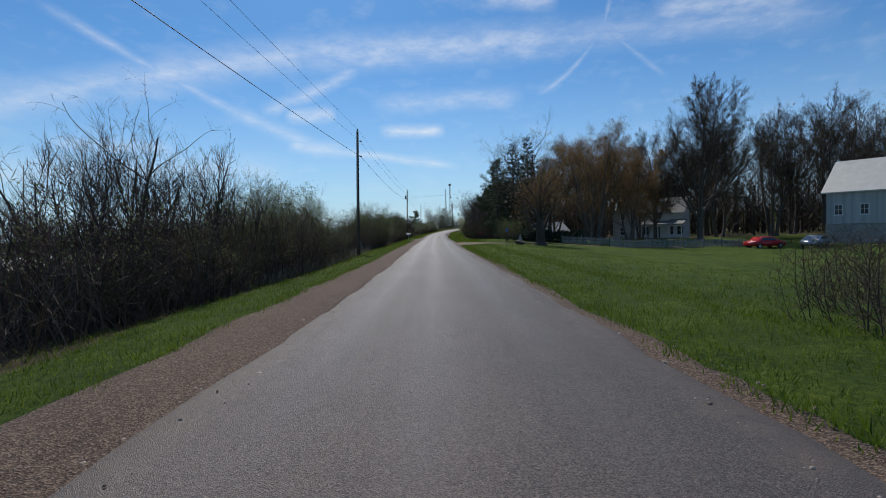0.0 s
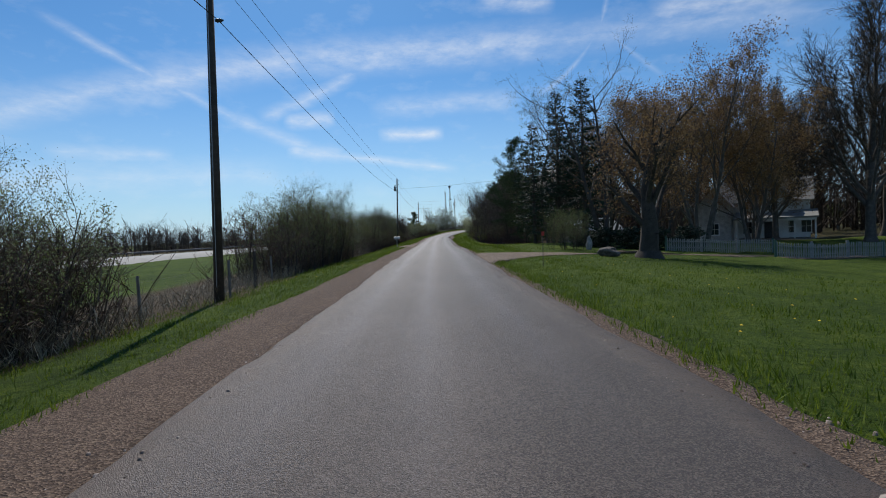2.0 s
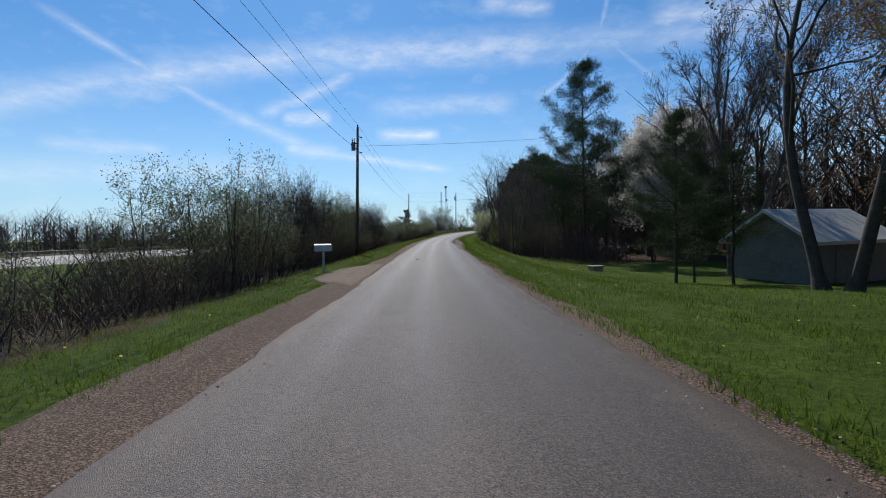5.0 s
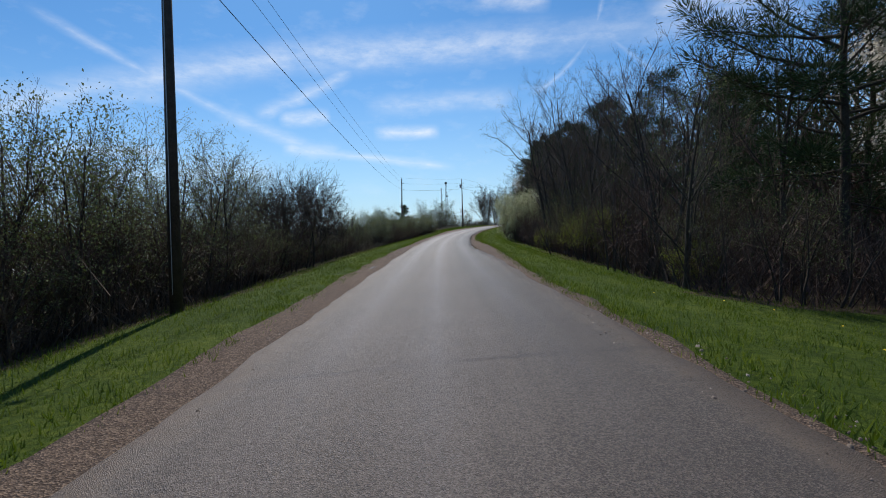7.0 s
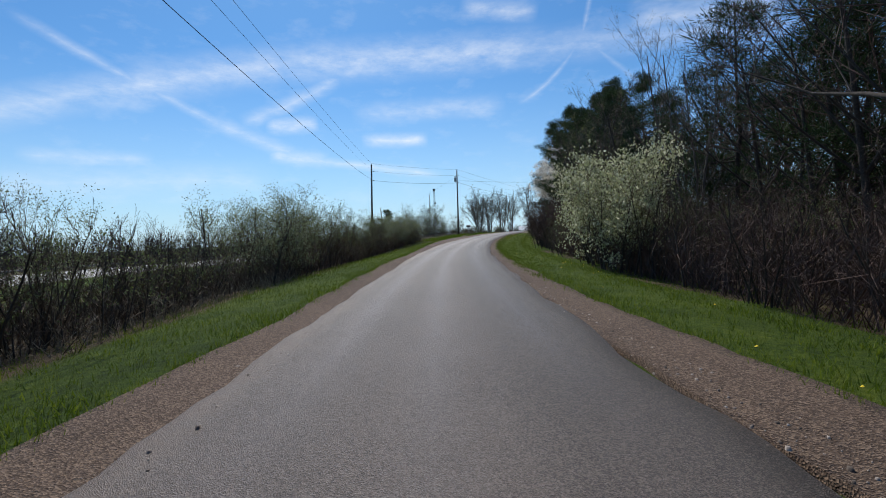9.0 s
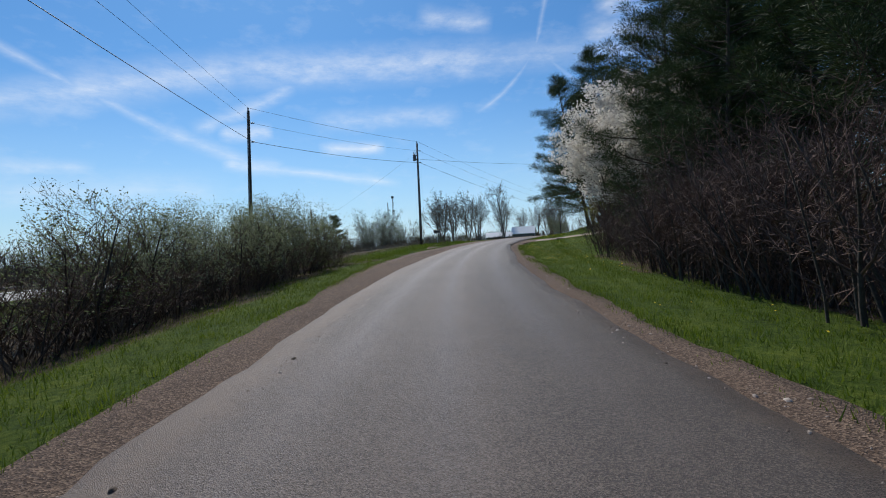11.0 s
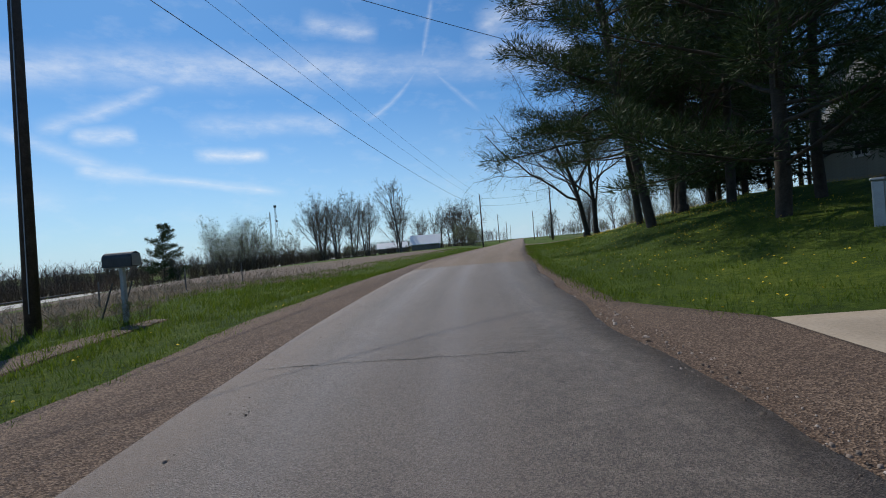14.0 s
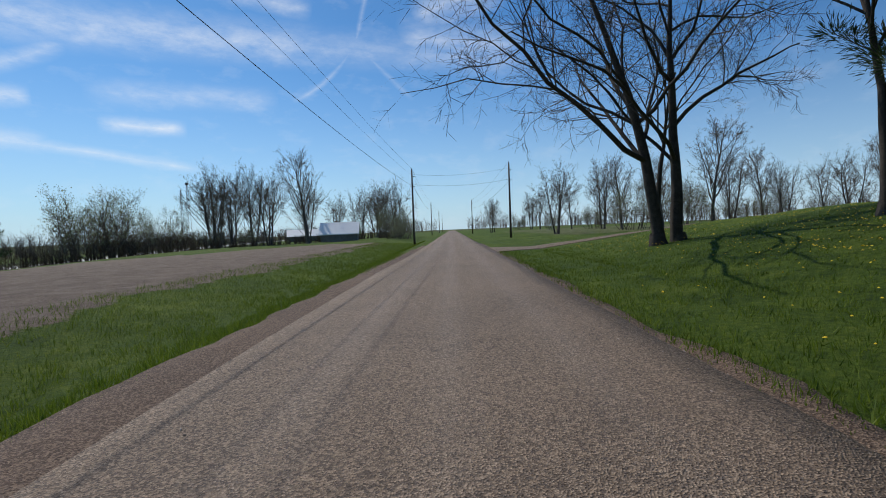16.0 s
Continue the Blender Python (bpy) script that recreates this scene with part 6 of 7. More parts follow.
grass("verge_grass", -3, 285, [(-60, -3.85), (50, -4.0), (60, -3.65), (100, -3.85), (105, -3.45), (112, -3.25), (143, -3.6), (150, -3.25), (180, -3.55), (190, -4.15), (200, -4.95), (212, -5.35), (216, -5.15), (220, -4.45), (226, -4.55), (244, -4.35), (256, -4.05), (275, -3.55), (300, -3.0)], -8.6, 190000, 0.10, "bright spring grass on the verge", 13, DRIVES)
grass("ditch_grass", 205, 330, [(205, -6.8), (226, -6.4), (245, -4.6), (400, -4.5)], -12.5, 110000, 0.15, "long grass in the roadside ditch", 14, (), 0.008)


def dandelions(name, spans, label, seed):
    """Open flower heads on short stalks: a rosette of narrow petals round a domed middle."""
    rng = np.random.default_rng(seed)
    vs, fs, k = [], [], 0
    for s0, s1, u0, u1, n in spans:
        for s, u in zip(rng.uniform(s0, s1, n), u0 + (u1 - u0) * rng.uniform(0, 1, n)):
            if any(a < s < b and c < u < d for a, b, c, d in DRIVES):
                continue
            x, y, z = (float(v[0]) for v in on_road(np.array([s]), np.array([u])))
            h, r = rng.uniform(0.05, 0.16), rng.uniform(0.017, 0.029)
            c = np.array([x, y, z + h])
            tilt = rng.normal(0, 0.25, 2)
            vs.append(c + [0, 0, 0.014])
            for j in range(7):
                a = j * 0.8976
                rr = r * (1.1 if j % 2 else 0.9)
                vs.append(c + [math.cos(a) * rr, math.sin(a) * rr, math.cos(a) * rr * tilt[0] + math.sin(a) * rr * tilt[1]])
            fs += [(k, k + 1 + j, k + 1 + (j + 1) % 7) for j in range(7)]
            k += 8
    return tagged(new(name, mesh_from(name, np.array(vs), np.array(fs), DANDELION)), label, "flowers", kind="stuff")


dandelions("dandelions", ((190, 214, 3.6, 7, 90), (196, 214, 3.4, 4.6, 70), (228, 262, 4, 14, 260), (250, 280, 7, 20, 900), (244, 268, 11, 24, 900), (226, 246, 3.5, 9, 120), (238, 264, 8, 14, 600), (212, 222, 5, 9, 90), (30, 56, 3.4, 9, 40), (66, 118, 3.6, 9, 60), (130, 186, 3.5, 6.5, 50), (104, 112, 8, 13, 60), (48, 100, -6.5, -4, 26), (225, 245, -7, -4.5, 30)), "scattered yellow dandelions in the grass", 4)


def stones(name, spans, label, seed, material):
    """Loose gravel: little uneven lumps."""
    rng = np.random.default_rng(seed)
    cube = np.array([[-1, -1, -1], [1, -1, -1], [1, 1, -1], [-1, 1, -1], [-0.7, -0.7, 1], [0.7, -0.7, 1], [0.7, 0.7, 1], [-0.7, 0.7, 1]], float)
    faces = np.array([[4, 5, 6, 7], [0, 1, 5, 4], [1, 2, 6, 5], [2, 3, 7, 6], [3, 0, 4, 7]])
    s = np.concatenate([rng.uniform(a, b, n) for a, b, _, _, n in spans])
    u = np.concatenate([c + (d - c) * rng.beta(1.6, 1.6, n) for _, _, c, d, n in spans])
    x, y, _ = on_road(s, u)
    z = np.interp(s, S, LINE[:, 2]) + np.where(np.abs(u) < 2.45, 0.04 * (1 - (u / 2.6) ** 2) + 0.004, -0.04) + np.minimum(0, 2.6 - np.abs(u)) * 0.03
    m = len(s)
    size = rng.gamma(2.4, 0.0030, m)[:, None, None] * rng.uniform(0.6, 1.4, (m, 1, 3)) * np.array([1, 1, 0.65])
    a = rng.uniform(0, 6.283, m)
    rot = np.stack([np.stack([np.cos(a), -np.sin(a)], 1), np.stack([np.sin(a), np.cos(a)], 1)], 1)
    v = cube[None] * size * rng.uniform(0.75, 1.2, (m, 8, 3))
    v[:, :, :2] = np.einsum("nij,nkj->nki", rot, v[:, :, :2])
    v += np.stack([x, y, z], 1)[:, None]
    f = faces[None] + (np.arange(m) * 8)[:, None, None]
    return tagged(new(name, mesh_from(name, v.reshape(-1, 3), f.reshape(-1, 4), material)), label, "gravel", kind="stuff")


STONE = surface("loose_stone", [(0.10, 0.078, 0.062), (0.21, 0.165, 0.135), (0.40, 0.34, 0.29)], 4.0, 0.95, island=0.7)
stones("loose_gravel", ((-2, 256, 2.1, 3.3, 12000), (-2, 256, -4.2, -2.1, 14000), (206, 232, -6, -3, 800), (54, 64, 2.5, 6, 600), (214, 229, 2, 4, 900), (126.2, 129.2, -3.9, -2.9, 500)), "loose brown and grey gravel on the shoulders", 9, STONE)


# ---------------------------------------------------------------- small things by the road
WHITE_PAINT = surface("white_paint", [(0.50, 0.50, 0.49), (0.70, 0.70, 0.69), (0.78, 0.78, 0.77)], 1.2, 0.7, 0.25, 25, fine=14)
WEATHERED_PAINT = surface("weathered_paint", [(0.22, 0.21, 0.195), (0.42, 0.41, 0.39), (0.62, 0.61, 0.59)], 2.2, 0.8, 0.4, 20, fine=9)
GREY_WOOD = surface("grey_wood", [(0.12, 0.10, 0.085), (0.20, 0.175, 0.15), (0.28, 0.25, 0.22)], 3.0, 0.9, 0.5, 25, fine=9)
ROCK = surface("field_stone", [(0.16, 0.15, 0.135), (0.30, 0.285, 0.26), (0.46, 0.44, 0.41)], 2.0, 0.9, 0.9, 9, fine=7)
SHINGLE = surface("roof_shingle", [(0.16, 0.16, 0.155), (0.24, 0.24, 0.23), (0.32, 0.315, 0.30)], 2.0, 0.9, 0.5, 12, fine=10)
PALE_ROOF = surface("pale_metal_roof", [(0.42, 0.41, 0.37), (0.56, 0.55, 0.50)], 1.2, 0.5, 0.1, metal=0.1)
GREEN_ROOF = surface("green_metal_roof", [(0.16, 0.25, 0.22), (0.26, 0.36, 0.33)], 1.2, 0.35, 0.05, metal=0.4)
WINDOW = surface("window_glass", [(0.02, 0.025, 0.03), (0.05, 0.06, 0.07)], 1.0, 0.08, spec=0.6)
RED_PAINT = surface("red_car_paint", [(0.42, 0.012, 0.018), (0.50, 0.02, 0.028)], 2.0, 0.25, spec=0.6)
RUBBER = surface("tyre_rubber", [(0.015, 0.015, 0.016), (0.03, 0.03, 0.031)], 6.0, 0.85)
GREEN_PAINT = surface("green_post_paint", [(0.03, 0.07, 0.05), (0.05, 0.11, 0.08)], 4.0, 0.6)
BLUE_MARK = surface("blue_marker", [(0.02, 0.12, 0.55), (0.03, 0.18, 0.65)], 4.0, 0.5)
TAN_SIDING = surface("tan_siding", [(0.30, 0.28, 0.24), (0.42, 0.40, 0.35)], 1.6, 0.8, 0.2, 20)
BLACK_PLASTIC = surface("black_plastic", [(0.012, 0.012, 0.013), (0.03, 0.03, 0.032)], 4.0, 0.95)
RED_LIGHT = surface("red_plastic", [(0.5, 0.02, 0.015), (0.6, 0.04, 0.03)], 4.0, 0.4)


def boulder(name, x, y, size, label, material, seed, sink=0.15, pointed=0.0):
    bm = bmesh.new()
    bmesh.ops.create_icosphere(bm, subdivisions=4, radius=1.0)
    for v in bm.verts:
        n = noise.noise(v.co * 1.3 + Vector((seed, 0, 0))) * 0.35 + noise.noise(v.co * 4 + Vector((0, seed, 0))) * 0.10
        k = 1 + n
        v.co = Vector((v.co.x * k * (1 - pointed * max(0, v.co.z)), v.co.y * k * (1 - pointed * max(0, v.co.z)), v.co.z * k))
    ob = part(name, bm, material, None, smooth=True)
    ob.matrix_basis = Matrix.LocRotScale((x, y, float(land(x, y)[0]) + size[2] * (1 - sink) - 0.05), Euler((0, 0, seed)), size)
    return tagged(ob, label, "boulder")


boulder("boulder", 9.2, 58.2, (0.74, 0.46, 0.36), "low brown boulder with a sunlit top on the lawn", surface("brown_rock", [(0.05, 0.04, 0.033), (0.10, 0.082, 0.068), (0.30, 0.27, 0.24)], 2.0, 0.9, 0.9, 9, fine=7), 2.0)
boulder("standing_stone", 10.5, 66.3, (0.26, 0.2, 0.58), "upright grey stone beside the driveway", ROCK, 5.0, pointed=0.45)


def mailbox(x, y, turn, label, post_h=1.05, size=1.0, roofed=False):
    box_ = thing("mailbox", label, "mailbox", pose(x, y, float(land(x, y)[0]), 0, 0, turn))
    bm = bmesh.new()
    box(bm, -0.05, 0.05, -0.05, 0.05, -0.3, post_h, 0.008)
    part("post", bm, WEATHERED_PAINT, box_, "weathered white wooden post")
    bm = bmesh.new()
    w, l, h = 0.1 * size, 0.27 * size, 0.13 * size
    prof = [(-w, 0), (w, 0), (w, h)] + [(math.cos(a) * w, h + math.sin(a) * w) for a in np.linspace(0.3, 2.84, 8)] + [(-w, h)]
    a = [bm.verts.new((px, -l, post_h + pz)) for px, pz in prof]
    b = [bm.verts.new((px, l, post_h + pz)) for px, pz in prof]
    for i in range(len(prof)):
        j = (i + 1) % len(prof)
        bm.faces.new((a[i], a[j], b[j], b[i]))
    bm.faces.new(a[::-1])
    bm.faces.new(b)
    body = part("box", bm, METAL if not roofed else DARK_METAL, box_, "rounded metal letter box")
    bm = bmesh.new()
    box(bm, -w * 0.85, w * 0.85, -l - 0.015, -l - 0.003, post_h + 0.01, post_h + h + w * 0.7, 0.004)
    part("door", bm, METAL, body)
    bm = bmesh.new()
    box(bm, w + 0.003, w + 0.012, -0.02, 0.02, post_h + 0.06, post_h + 0.26, 0.002)
    part("flag", bm, RED_LIGHT, body)
    bm = bmesh.new()
    box(bm, -0.1, 0.1, -l * 0.9, l * 0.9, post_h - 0.03, post_h - 0.003, 0.004)
    part("bracket_board", bm, GREY_WOOD, box_)
    if roofed:
        bm = bmesh.new()
        tube(bm, (0.04, -0.02, post_h - 0.35), (0.3, -0.02, post_h - 0.02), 0.025, 0.025, 6)
        part("brace", bm, GREY_WOOD, box_)
    return box_


x, y, z = spot(97.9, -5.4)
mailbox(x, y, 95, "white-topped metal mailbox on a post by the field entrance", size=1.5)
mailbox(6.9, 232.6, 60, "grey metal mailbox on a leaning white post", 1.32, 1.5, True)


def marker(x, y, h, top, label, name="marker_post"):
    """A thin driven stake with a small flag plate."""
    m = thing(name, label, "marker post", pose(x, y, float(land(x, y)[0]), random.uniform(-2, 2), random.uniform(-2, 2), 0), "marker posts on the verge")
    bm = bmesh.new()
    tube(bm, (0, 0, -0.2), (0, 0, h), 0.018, 0.014, 6)
    part("stake", bm, DARK_METAL, m)
    if top:
        bm = bmesh.new()
        box(bm, -0.06, 0.06, -0.03, -0.015, h - 0.14, h + 0.04, 0.006)
        part("plate", bm, top, m)


marker(4.0, 30.6, 1.75, BLUE_MARK, "thin metal stake with a blue top")
marker(3.85, 50.7, 1.45, surface("red_reflector", [(0.42, 0.03, 0.025), (0.55, 0.05, 0.04)], 6.0, 0.35), "thin metal stake with a red reflector plate")
marker(4.1, 70.1, 1.3, None, "thin dark metal stake on the grass")


def fence_post(parent, x, y, h, r, material):
    bm = bmesh.new()
    zz = float(land(x, y)[0])
    tube(bm, (x, y, zz - 0.3), (x + random.uniform(-0.04, 0.04), y, zz + h), r, r * 0.9, 8)
    part("post", bm, material, parent)


def wire_fence():
    f = thing("wire_fence", "old wire fence with weathered posts beside the field", "fence")
    spots = [(43.5, -8.2, 1.3, 0.045), (47.3, -7.3, 1.35, 0.05), (51.4, -7.9, 1.6, 0.085), (54.5, -8.2, 1.3, 0.05)]
    pts = []
    for s, u, h, r in spots:
        x, y, z = spot(s, u)
        fence_post(f, x, y, h, r, GREY_WOOD if r < 0.08 else POLE_WOOD)
        pts.append((x, y, z))
    for k in (0.35, 0.6, 0.85, 1.1):
        segs = [(*(pts[i][0], pts[i][1], pts[i][2] + k), *(pts[i + 1][0], pts[i + 1][1], pts[i + 1][2] + k), 0.0025, 0.0025) for i in range(3)]
        part("wire", mesh_from("wire", *frusta(segs, 4), DARK_METAL), DARK_METAL, f)


wire_fence()


def field_fence():
    """Posts along the low field below the ploughed rise."""
    f = thing("field_fence", "row of thin old fence posts in the low field", "fence")
    for i in range(9):
        s = 205 + i * 5.6
        x, y, z = spot(s, -13.5 - 0.25 * i)
        fence_post(f, x, y, 1.1, 0.035, GREY_WOOD)


field_fence()
for s, u in ((232.5, -9.6), (233.6, -9.9)):
    x, y, z = spot(s, u)
    o = thing("leaning_stake", "thin leaning stake behind the mailbox", "stake", pose(x, y, z, 0, 18, 0), "leaning stakes")
    bm = bmesh.new()
    tube(bm, (0, 0, -0.2), (0, 0, 1.0), 0.022, 0.018, 6)
    part("stake", bm, DARK_METAL, o)


# greyed weathered paint, darkened further for the shade the fence stands in
FENCE_PAINT = surface("shaded_fence_paint", [(0.12, 0.115, 0.105), (0.24, 0.235, 0.22), (0.42, 0.41, 0.395)], 2.2, 0.85, 0.4, 20, fine=9)


def picket_fence(a, b, h, label, gap=0.16):
    """Posts, two rails and pointed pickets between two places in plan."""
    a, b = Vector(a), Vector(b)
    L = (b - a).length
    turn = math.degrees(math.atan2(b.y - a.y, b.x - a.x))
    f = thing("picket_fence", label, "fence")
    n = max(1, round(L / 2.4))
    bm = bmesh.new()
    pw = 0.045
    front = [bm.verts.new((x_, -0.009, z_)) for x_, z_ in ((-pw, 0.06), (pw, 0.06), (pw, h - 0.07), (0, h), (-pw, h - 0.07))]
    back = [bm.verts.new((v.co.x, 0.009, v.co.z)) for v in front]
    bm.faces.new(front)
    bm.faces.new(back[::-1])
    for i in range(5):
        bm.faces.new((front[i], back[i], back[(i + 1) % 5], front[(i + 1) % 5]))
    picket = bpy.data.meshes.new("picket")
    bmesh.ops.recalc_face_normals(bm, faces=bm.faces[:])
    bm.to_mesh(picket)
    bm.free()
    picket.materials.append(FENCE_PAINT)
    for i in range(n + 1):
        p = a.lerp(b, i / n)
        bm = bmesh.new()
        zz = float(land(p.x, p.y)[0])
        box(bm, -0.06, 0.06, -0.06, 0.06, -0.3, h + 0.12, 0.01)
        ob = part("post", bm, GREEN_PAINT if i % 3 == 0 else FENCE_PAINT, f)
        ob.matrix_basis = pose(p.x, p.y, zz, 0, 0, turn)
        if i < n:
            q = a.lerp(b, (i + 1) / n)
            zq = float(land(q.x, q.y)[0])
            for k in (0.3, h - 0.25):
                segs = [(p.x, p.y, zz + k, q.x, q.y, zq + k, 0.035, 0.035)]
                part("rail", mesh_from("rail", *frusta(segs, 4), FENCE_PAINT), FENCE_PAINT, f)
    m = int(L / gap)
    off = Vector((math.sin(radians(turn)), -math.cos(radians(turn)))) * 0.05
    for i in range(min(m, 290)):
        p = a.lerp(b, (i + 0.5) / m) + off
        ob = part("picket", picket, FENCE_PAINT, f)
        ob.matrix_basis = pose(p.x, p.y, float(land(p.x, p.y)[0]) + random.uniform(-0.02, 0.02), 0, random.uniform(-2, 2), turn)


picket_fence((16.1, 66.0), (24.0, 66.0), 1.0, "weathered grey-white picket fence beside the driveway")
picket_fence((20.8, 61.0), (40.0, 62.0), 1.0, "long weathered grey-white picket fence before the farmhouse")


# ---------------------------------------------------------------- buildings
def gable_roof(w, d, h, eave, over, thick, along_x=True):
    """Two sloping slabs over a box w by d whose walls end at h, rising to eave + rise."""
    bm = bmesh.new()
    rise = eave
    for sgn in (-1, 1):
        if along_x:
            p = [(-w / 2 - over, sgn * (d / 2 + over), h - rise * over / (d / 2)), (w / 2 + over, sgn * (d / 2 + over), h - rise * over / (d / 2)), (w / 2 + over, 0, h + rise), (-w / 2 - over, 0, h + rise)]
        else:
            p = [(sgn * (w / 2 + over), -d / 2 - over, h - rise * over / (w / 2)), (sgn * (w / 2 + over), d / 2 + over, h - rise * over / (w / 2)), (0, d / 2 + over, h + rise), (0, -d / 2 - over, h + rise)]
        lo = [bm.verts.new(v) for v in p]
        hi = [bm.verts.new((v[0], v[1], v[2] + thick)) for v in p]
        bm.faces.new(lo[::-1])
        bm.faces.new(hi)
        for i in range(4):
            bm.faces.new((lo[i], lo[(i + 1) % 4], hi[(i + 1) % 4], hi[i]))
    return bm


def gable_walls(w, d, h, rise, along_x=True):
    bm = bmesh.new()
    v = [bm.verts.new(p) for p in ((-w / 2, -d / 2, 0), (w / 2, -d / 2, 0), (w / 2, d / 2, 0), (-w / 2, d / 2, 0), (-w / 2, -d / 2, h), (w / 2, -d / 2, h), (w / 2, d / 2, h), (-w / 2, d / 2, h))]
    if along_x:
        r0, r1 = bm.verts.new((-w / 2, 0, h + rise)), bm.verts.new((w / 2, 0, h + rise))
        for f in ((0, 1, 5, 4), (2, 3, 7, 6), (1, 2, 6, r1, 5), (3, 0, 4, r0, 7)):
            bm.faces.new([x_ if not isinstance(x_, int) else v[x_] for x_ in f])
    else:
        r0, r1 = bm.verts.new((0, -d / 2, h + rise)), bm.verts.new((0, d / 2, h + rise))
        for f in ((1, 2, 6, 5), (3, 0, 4, 7), (0, 1, 5, r0, 4), (2, 3, 7, r1, 6)):
            bm.faces.new([x_ if not isinstance(x_, int) else v[x_] for x_ in f])
    return bm


def siding(parent, x0, x1, y, z0, z1, step, material, name="siding_board"):
    """Lapped boards on a wall that faces -y: one thin wedge each, sharing one mesh."""
    bm = bmesh.new()
    w = x1 - x0
    pts = [(-w / 2, 0.0, 0.0), (w / 2, 0.0, 0.0), (w / 2, 0.0, step), (-w / 2, 0.0, step), (-w / 2, -0.03, 0.0), (w / 2, -0.03, 0.0), (w / 2, -0.006, step), (-w / 2, -0.006, step)]
    v = [bm.verts.new(p) for p in pts]
    for f in ((4, 5, 6, 7), (0, 1, 5, 4), (2, 3, 7, 6), (1, 2, 6, 5), (3, 0, 4, 7)):
        bm.faces.new([v[i] for i in f])
    bmesh.ops.recalc_face_normals(bm, faces=bm.faces[:])
    me = bpy.data.meshes.new(name)
    bm.to_mesh(me)
    bm.free()
    me.materials.append(material)
    z = z0
    while z < z1 - step * 0.5:
        ob = part(name, me, material, parent)
        ob.location = ((x0 + x1) / 2, y - 0.002, z)
        z += step


def window(parent, x, y, z, w, h, face="-y"):
    """A sash window proud of its wall: frame, glass, bars and sill."""
    turn = {"-y": 0, "-x": -90, "+x": 90}[face]
    bm = bmesh.new()
    t = 0.09
    for a in ((-w / 2 - t, w / 2 + t, h / 2, h / 2 + t), (-w / 2 - t, w / 2 + t, -h / 2 - t, -h / 2), (-w / 2 - t, -w / 2, -h / 2, h / 2), (w / 2, w / 2 + t, -h / 2, h / 2), (-w / 2, w / 2, -0.02, 0.02), (-0.015, 0.015, -h / 2, h / 2)):
        box(bm, a[0], a[1], -0.07, 0.0, a[2], a[3])
    win = part("window", bm, WHITE_PAINT, parent)
    win.matrix_basis = pose(x, y, z, 0, 0, turn)
    bm = bmesh.new()
    box(bm, -w / 2, w / 2, -0.04, -0.02, -h / 2, h / 2)
    part("pane", bm, WINDOW, win)
    bm = bmesh.new()
    box(bm, -w / 2 - 0.14, w / 2 + 0.14, -0.13, 0.0, -h / 2 - t - 0.05, -h / 2 - t)
    part("sill", bm, WHITE_PAINT, win)


